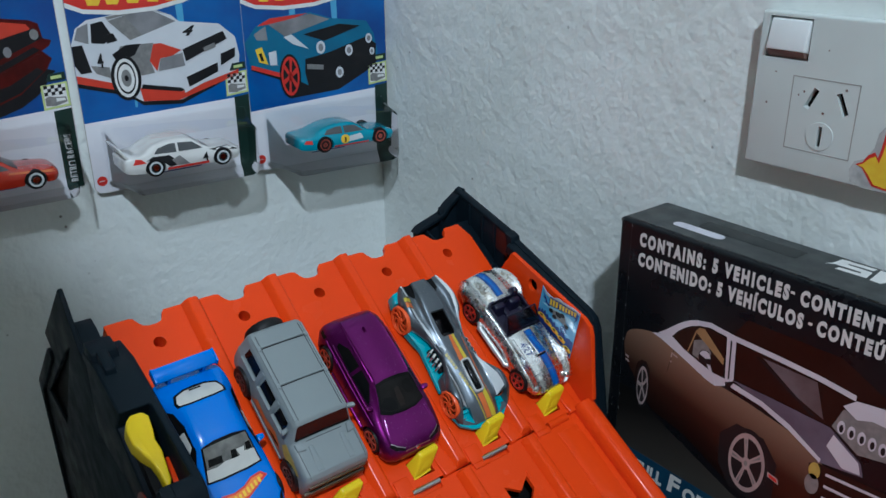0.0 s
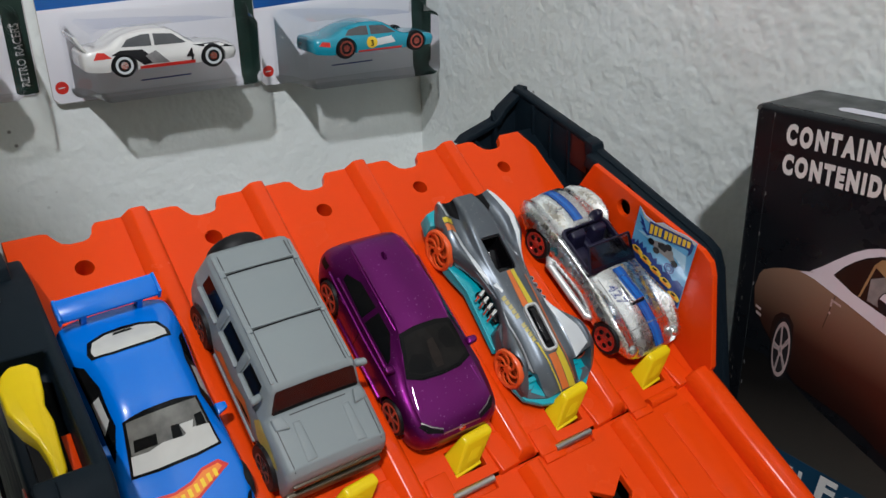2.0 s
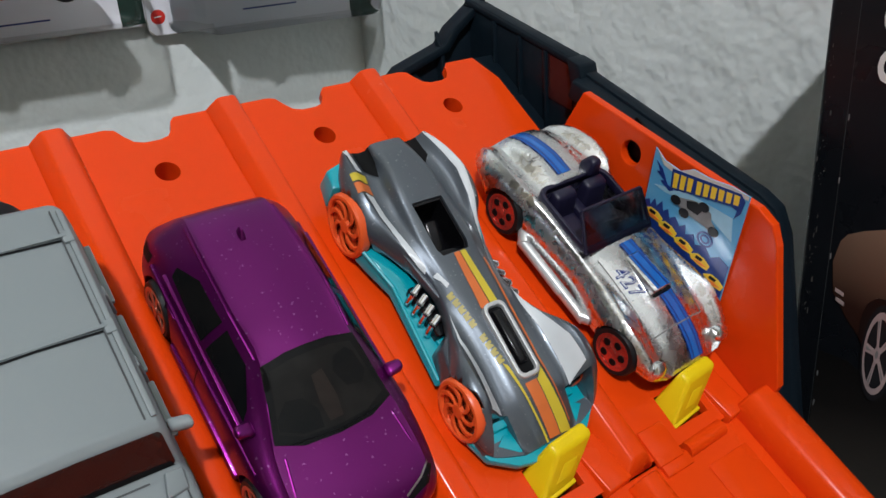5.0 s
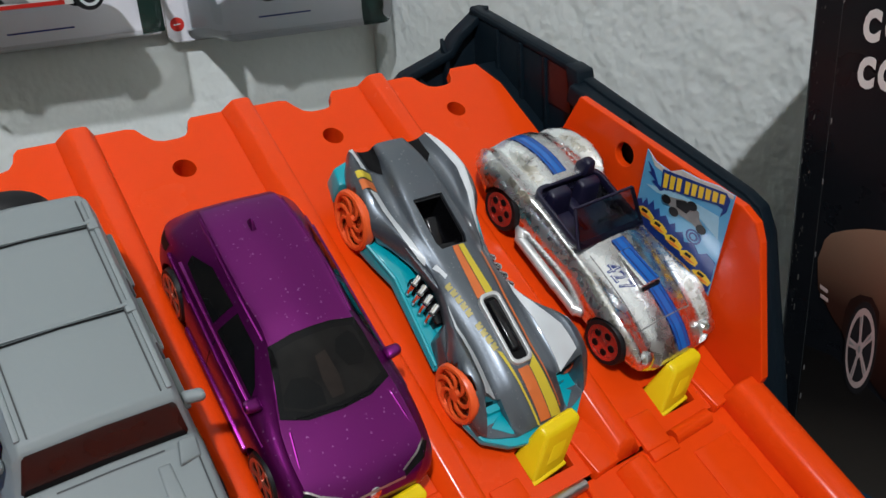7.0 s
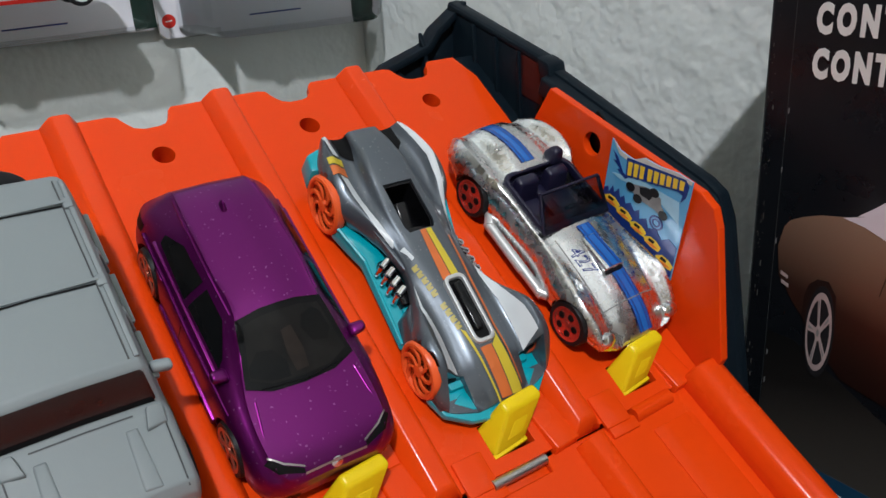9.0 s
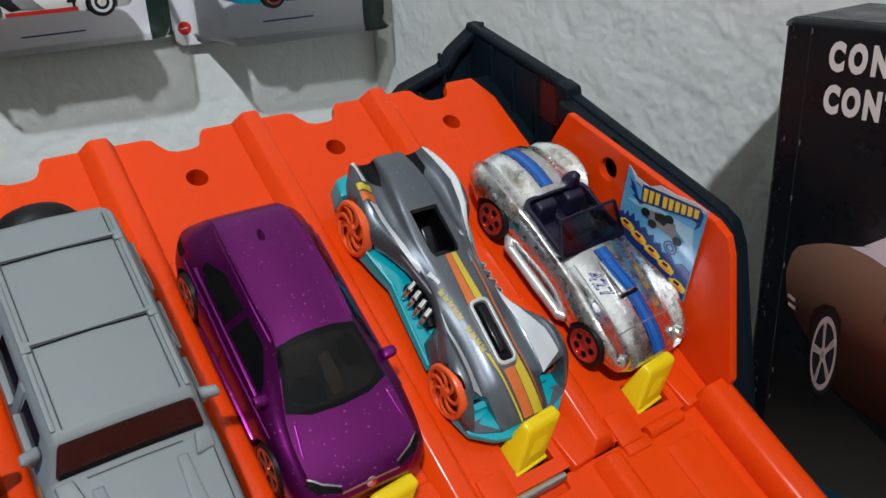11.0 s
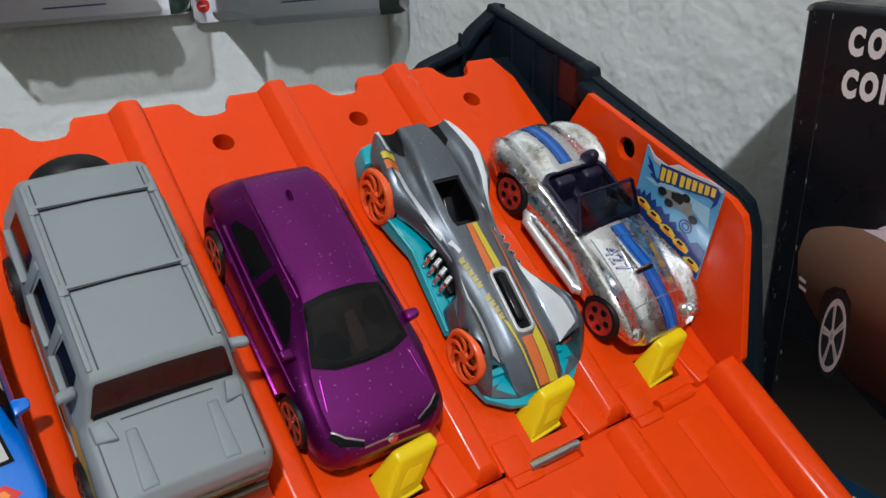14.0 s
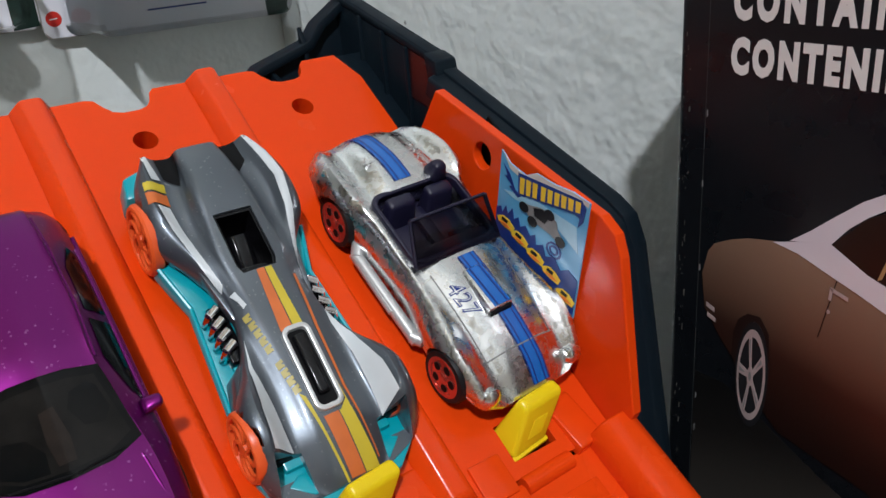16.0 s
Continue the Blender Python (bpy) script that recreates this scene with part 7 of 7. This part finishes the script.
# slanted white letter shapes of the set's name on the lid
lid_mark = part("lid_mark", prism([(22, -94.6), (25, -96.6), (31.6, -97.4), (32.4, -112.4), (29.6, -112.0), (29.0, -101.8), (27.8, -101.8), (27.6, -112.6), (20.4, -113.6), (19.8, -100.4), (22.4, -100.8), (23.0, -109.6), (24.6, -109.4), (24.4, -97.8)], BH + 0.2, BH + 0.28, "z"), M_LETTER, box)
for a in (115.4, 129.0, 142.6):
    part("letter_bar", prism([(19.6, -a), (32.4, -a + 1.6), (32.4, -a - 2.6), (27.6, -a - 3.6), (32.0, -a - 7.0), (32.0, -a - 10.4), (25.0, -a - 6.6), (19.4, -a - 4.6)], BH + 0.2, BH + 0.28, "z"), M_LETTER, lid_mark)


def words(text, along, base, size, squeeze, bold, mat_=M_LETTER, shear=0.0, gap=1.08):
    bm = lettering(text, size, 0.1, squeeze, bold, shear, gap=gap)
    part("printed_line", moved(bm, shift(-0.16, -along, base - ZT) @ turn(-90, "Z") @ turn(90, "X")), mat_, box, degrees=60)


words("CONTAINS: 5 VEHICLES", 13.2, 20.4, 9.0, 0.61, 0.54, gap=1.41)
words("CONTENIDO: 5 VEH\u00cdCULOS", 13.2, 10.0, 9.0, 0.61, 0.54, gap=1.32)
words("CONTIENT :", 98.0, 20.4, 9.0, 0.61, 0.54, gap=1.38)
words("CONTE\u00daDO", 107.0, 10.0, 9.0, 0.61, 0.54, gap=1.38)
on_box("line_dash", [(93.4, 23.6), (95.2, 23.6), (95.2, 24.8), (93.4, 24.8)], M_LETTER, 1)
on_box("line_dash", [(103.0, 12.8), (104.8, 12.8), (104.8, 14.0), (103.0, 14.0)], M_LETTER, 1)
# painted car
on_box("road", [(8, -60), (16, -60), (40, -72), (80, -88), (200, -104), (200, -110), (8, -110)], M_ROADPRINT, 0)
on_box("painted_backdrop", [(70, -6), (76, 4), (120, 4), (140, -6), (140, -30), (90, -30)], M_BROWN_DARK, 0)
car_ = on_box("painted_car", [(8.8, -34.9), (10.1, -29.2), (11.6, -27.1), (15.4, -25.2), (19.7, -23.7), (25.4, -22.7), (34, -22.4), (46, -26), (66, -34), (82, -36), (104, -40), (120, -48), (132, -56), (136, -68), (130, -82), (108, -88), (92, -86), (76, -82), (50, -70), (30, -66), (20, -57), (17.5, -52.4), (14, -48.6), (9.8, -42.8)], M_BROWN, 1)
on_box("painted_tyre", [(70, -58), (78, -49), (92, -50), (100, -60), (100, -80), (92, -86), (78, -84), (71, -74)], M_PRINT_BLACK, 3, car_)
on_box("painted_pillar", [(29, -21.6), (33.4, -18.2), (37, -15.0), (42.6, -10.3), (47.3, -7.4), (50.6, -6.2), (51.4, -8.8), (47.6, -10.4), (44, -12.9), (40.6, -16), (37.5, -20)], M_LILAC, 3, car_)
roof_top = [(50.6, -6.2), (57.9, -4.6), (70.8, -6.0), (92, -6.6), (111.8, -7.6), (128, -9.5)]
for (a0, h0), (a1, h1) in zip(roof_top, roof_top[1:]):
    on_box("painted_roof", [(a0, h0), (a1, h1), (a1, h1 - 2.6), (a0, h0 - 2.6)], M_LILAC, 2, car_)
on_box("painted_belt", [(25.4, -22.8), (31.2, -21.2), (37.5, -20.0), (45, -24.0), (53.4, -26.8), (61.5, -29.2), (68.7, -29.4), (69.4, -32.9), (63.9, -35.4), (58.6, -34.2), (49.1, -30.4), (43.4, -28.2), (39.1, -26.7), (31.0, -23.8)], M_LILAC, 3, car_)
on_box("painted_arch", [(17.5, -52.0), (17.7, -46.1), (18.7, -42.7), (20.9, -40.6), (23.9, -40.4), (26.2, -43.6), (26.8, -50), (22, -60)], M_BROWN_DARK, 3, car_)
on_box("painted_seam", [(39.3, -27.0), (39.5, -27.0), (36.9, -40.0), (36.7, -40.0)], M_BROWN_DARK, 3, car_)
on_box("painted_window", [(37, -20.8), (43.7, -13.4), (51, -9.0), (57, -7.6), (66.7, -8.9), (67.6, -30.4), (55.2, -27.2), (45, -24.6)], M_BROWN_DARK, 2, car_)
on_box("painted_seat", [(50, -17), (56, -14), (60, -20), (58, -26.6), (50, -24.6)], M_PRINT_GREY, 3, car_)
on_box("painted_strut", [(50.2, -12.1), (52.4, -9.4), (55.2, -9.0), (67.1, -19.7), (67.0, -22.9)], M_TAN, 4, car_)
on_box("painted_strut", [(46.9, -24.4), (47.7, -24.0), (51.2, -11.9), (50.4, -11.9)], M_TAN, 4, car_)
on_box("painted_mirror", ellipse(57.0, -23.4, 3.5, 4.0, 20), M_PRINT_BLACK, 5, car_)
on_box("painted_mirror", [(53.9, -22.4), (55, -20.4), (57.2, -19.6), (59.4, -20.6), (60.2, -22.6), (57.4, -23.6)], M_LILAC, 6, car_)
on_box("painted_mirror", [(58.6, -26), (60.4, -26), (64.4, -34.6), (61.6, -32.4)], M_LILAC, 6, car_)
on_box("painted_post", [(67.1, -7.6), (71.9, -7.2), (73.2, -28.6), (68.9, -31)], M_LILAC, 4, car_)
on_box("painted_post", [(69.2, -9), (70.0, -9), (71.0, -28.6), (70.2, -28.6)], M_PRINT_BLACK, 5, car_)
on_box("painted_screen", [(72.2, -8.7), (112.4, -10.6), (117.5, -28), (91.3, -27.9), (73.7, -27.2)], M_BROWN_DARK, 3, car_)
on_box("painted_screen", [(86, -10.8), (111.4, -11.0), (116.6, -26.6), (104, -22)], M_GLASSPRINT, 4, car_)
on_box("painted_pillar", [(82, -11.4), (84.4, -11.2), (113.4, -27.2), (110.6, -27.4)], M_PRINT_BLACK, 5, car_)
on_box("painted_bonnet", [(73.4, -28.2), (91.3, -28.1), (120.0, -28.9), (135.0, -38.7), (136.8, -44.5), (118.7, -47.4), (102.8, -38.4), (88.6, -33.2)], M_LILAC_DARK, 3, car_)
on_box("painted_bonnet", [(73.4, -29.6), (88.6, -31.8), (102.8, -36.6), (118.7, -45.6), (118.4, -47.6), (102.6, -39.4), (88.4, -34.4), (72, -32.2)], M_LILAC, 4, car_)
on_box("painted_bonnet", [(122, -31.4), (134, -39), (135.6, -44), (128, -45), (120, -38)], M_LILAC, 4, car_)
on_box("painted_handle", [(38.3, -28.5), (42.0, -29.6), (42.0, -30.4), (38.8, -29.5)], M_PINKRIM, 4, car_)
on_box("painted_handle", [(38.3, -28.5), (39.0, -28.8), (38.7, -31.4), (38.1, -31.2)], M_PINKRIM, 4, car_)
on_box("painted_mark", ellipse(38.4, -33.8, 0.35, 0.5, 10), M_PINKRIM, 4, car_)
on_box("painted_mark", [(95.9, -65.2), (101.6, -66.4), (102.4, -69.2), (96.7, -67.8)], M_PINKRIM, 4, car_)
on_box("painted_mark", [(97.0, -66.0), (101.0, -66.9), (101.6, -68.6), (97.5, -67.6)], M_PRINT_RED, 5, car_)
on_box("painted_mark", [(10.4, -41.4), (12.6, -42.2), (12.6, -43.2), (10.4, -42.4)], M_PINKRIM, 4, car_)
on_box("painted_mark", [(10.8, -43.8), (13.0, -44.6), (13.0, -45.6), (10.8, -44.8)], M_PINKRIM, 4, car_)
for ca, ch, ra, rh in ((22.8, -55.0, 3.5, 11.3), (85.5, -66.8, 9.4, 15.8)):
    for q, m_, l in ((1.16, M_PRINT_BLACK, 4), (1.0, M_PINKRIM, 5), (0.84, M_PRINT_BLACK, 6)):
        on_box("painted_wheel", ellipse(ca, ch, ra * q, rh * q, 28), m_, l, car_)
    for i in range(5):
        t = radians(72 * i + 30)
        ux, uy = math.cos(t), math.sin(t)
        tip = [(ca + ra * (0.86 * ux - q * uy), ch + rh * (0.86 * uy + q * ux)) for q in (0.11, -0.11)]
        foot = [(ca + ra * (0.1 * ux - q * uy), ch + rh * (0.1 * uy + q * ux)) for q in (-0.07, 0.07)]
        on_box("painted_spoke", tip + foot, M_PINKRIM, 7, car_)
        notch = [(ca + ra * (0.80 * ux - q * uy), ch + rh * (0.80 * uy + q * ux)) for q in (0.05, -0.05)]
        on_box("painted_spoke", notch + [(ca + ra * 0.34 * ux, ch + rh * 0.34 * uy)], M_PRINT_GREY, 8, car_)
    on_box("painted_hub", ellipse(ca, ch, ra * 0.22, rh * 0.22, 14), M_PINKRIM, 9, car_)
    on_box("painted_hub", ellipse(ca, ch, ra * 0.1, rh * 0.1, 12), M_PRINT_GREY, 10, car_)
on_box("painted_engine", [(120.6, -27.8), (124.0, -18.0), (140.0, -12), (162, -14), (162, -34), (144.2, -33), (132.9, -35.4)], M_PRINT_GREY, 4, car_)
on_box("painted_blower", [(123.6, -16.4), (128.6, -11.7), (141.0, -9.9), (160, -12), (158, -18), (136, -17.6), (130, -20)], M_LILAC, 5, car_)
for i in range(6):
    on_box("painted_pipe", ellipse(124.5 + 4.4 * i, -26.4 - 0.4 * i, 1.7, 3.2, 14), M_LILAC, 6, car_)
    on_box("painted_pipe", ellipse(124.7 + 4.4 * i, -26.8 - 0.4 * i, 0.9, 1.9, 12), M_PRINT_BLACK, 7, car_)
on_box("painted_nose", [(114, -50), (119, -48), (160, -46), (166, -60), (150, -80), (120, -80)], M_BROWN_DARK, 3, car_)
on_box("painted_lamp", ellipse(117, -52.6, 2.6, 4.2, 18), M_GOLD, 4, car_)
on_box("painted_lamp", ellipse(116.8, -59.5, 3.2, 5.2, 18), M_PRINT_GREY, 4, car_)
for i in range(3):
    on_box("painted_grille", [(122, -51 - 6 * i), (160, -48.4 - 7 * i), (160, -49.6 - 7 * i), (122, -52.4 - 6 * i)], M_LILAC, 4, car_)
on_box("lower_band", [(8, -95.4), (60, -95.8), (120, -96.4), (200, -97), (200, -150), (8, -150)], M_BAND, 1)
words("FULL", 22.5, -107.6, 10.4, 0.74, 0.55, shear=0.12)
words("F", 43.6, -107.2, 14.2, 1.08, 0.6, shear=0.12)
words("ORCE", 53.4, -107.4, 10.6, 0.84, 0.55, shear=0.12)
mark = on_box("maker_mark", ellipse(54, -115.0, 11, 3.0, 26), M_PRINT_BLACK, 2)
on_box("mark_bar", [(46, -116.0), (62, -116.0), (62, -114.0), (46, -114.0)], M_LETTER, 3, mark)
on_box("mark_bar", [(46, -117.0), (62, -117.0), (62, -116.5), (46, -116.5)], M_PRINT_RED, 3, mark)

# ---- wall socket ----
M_SOCKET = material("ivory_plastic", (0.66, 0.71, 0.69), 0.35, stain=0.25, stain_size=30, tint=(0.50, 0.525, 0.50), grain=0.05, grain_size=2)
M_SWITCH = material("white_plastic", (0.80, 0.83, 0.83), 0.3, stain=0.15, stain_size=15)
M_SEAM = material("grey_plastic_seam", (0.36, 0.35, 0.33), 0.5)
# brown for shade painted under and behind the rocker, and for dirt specks
M_SHADE_DIRT = material("painted_shade_and_dirt_brown", (0.20, 0.13, 0.11), 0.5)
M_WORN_WHITE = material("worn_sticker_edge", (0.36, 0.37, 0.37), 0.45, stain=0.8, stain_size=4, tint=(0.62, 0.63, 0.62))
SX = EAST
socket = thing("wall_socket", "ivory plastic wall socket plate with rocker switch, worn and dirty", "socket", at_mm(SX, 0, -ZT))
plate_ = hull8([(0, -234, 64.4), (0, -120, 64.4), (0, -120, 132), (0, -234, 132)], [(-7.6, -234, 64.6), (-7.6, -120.2, 64.6), (-7.6, -120.2, 132), (-7.6, -234, 132)], 1.0, 3)
plate_ = carved(plate_, joined(block(-20, -5, -144.0, -124.0, 112.8, 130.2), *[moved(block(-20, -3.5, -1.3, 1.3, -4.7, 4.7), shift(0, y, z) @ turn(a, "X")) for y, z, a in ((-148.2, 97.6, 24), (-162.0, 97.3, -26), (-154.4, 82.3, 0))]))
part("cover_plate", plate_, M_SOCKET, socket, degrees=30)
part("backing_frame", block(-3, -0.0, -230, -124, 68, 128, 0.6), M_SOCKET, socket)
part("switch_well", block(-5.0, -4.6, -144.6, -123.4, 111.6, 130.8), M_SHADE_DIRT, socket)
part("rocker_switch", hull8([(-4.8, -143.4, 115.4), (-4.8, -124.6, 115.4), (-4.8, -124.6, 129.8), (-4.8, -143.4, 129.8)], [(-10.4, -142.8, 116.6), (-10.4, -125.2, 116.6), (-8.0, -125.2, 129.2), (-8.0, -142.8, 129.2)], 0.6), M_SWITCH, socket, "white rocker switch")
# shade below the rocker, put into the colour of its lower face
part("switch_lower_face", hull8([(-4.8, -142.6, 113.2), (-4.8, -125.4, 113.2), (-4.8, -125.4, 116.4), (-4.8, -142.6, 116.4)], [(-7.6, -142.6, 113.4), (-7.6, -125.4, 113.4), (-10.0, -125.4, 116.4), (-10.0, -142.6, 116.4)], 0.2), M_SHADE_DIRT, socket)
for y, z, a in ((-148.2, 97.6, 24), (-162.0, 97.3, -26), (-154.4, 82.3, 0)):
    part("contact_slot", moved(block(-4.4, -3.9, -1.7, 1.7, -5.2, 5.2), shift(0, y, z) @ turn(a, "X")), M_DARK, socket)
part("earth_boss", moved(carved(lathe([(0.5, -8.0), (6.0, -8.0), (6.2, -7.4), (0.5, -7.4)], 26, "x"), block(-20, 20, -0.9, 0.9, -4.3, 4.3)), shift(0, -154.4, 82.3)), M_SOCKET, socket)
for y0, y1, z0, z1 in ((-168.6, -138.6, 74.6, 75.0), (-139.0, -138.6, 74.6, 106.4), (-168.6, -138.6, 106.0, 106.4), (-168.6, -168.2, 74.6, 106.4)):
    part("insert_seam", block(-7.72, -7.5, y0, y1, z0, z1), M_SEAM, socket)
for k in range(12):
    y, z = -124 - 100 * random.random(), 67 + 62 * random.random()
    part("dirt_speck", moved(lathe([(0.2, 0), (0.35 + 0.3 * random.random(), 0.05), (0.1, 0.1)], 8, "x"), shift(-7.75, y, z)), M_SHADE_DIRT, socket)
sticker = part("flame_sticker", prism([(-169.6, 71.6), (-171.2, 75.4), (-175.0, 77.0), (-178.4, 82.4), (-179.2, 88.6), (-182, 93), (-188, 96), (-196, 92), (-198, 68), (-188, 65.2), (-176, 65.0), (-170.6, 66.4)], -7.75, -7.6, "x"), M_WORN_WHITE, socket, "torn yellow flame sticker with red outline")
part("flame_print", prism([(-171.8, 74.2), (-174.6, 75.8), (-176.4, 79.0), (-179.0, 80.8), (-180.4, 78.6), (-181.2, 82.6), (-181.8, 89.4), (-186, 92), (-191, 88), (-196, 90), (-196, 68), (-186, 66.0), (-180, 66.6), (-177.0, 70.4), (-174.8, 73.2)], -7.85, -7.7, "x"), M_PRINT_RED, sticker)
part("flame_print", prism([(-172.8, 73.9), (-175.0, 75.2), (-177.2, 77.8), (-179.4, 79.2), (-181.2, 76.6), (-182.2, 81.0), (-183, 88.0), (-186, 90.4), (-190.6, 86.4), (-195.4, 88), (-195.4, 68.8), (-186, 66.8), (-180.6, 67.4), (-177.8, 71.0), (-175.2, 73.7)], -7.95, -7.8, "x"), M_PRINT_YELLOW, sticker)
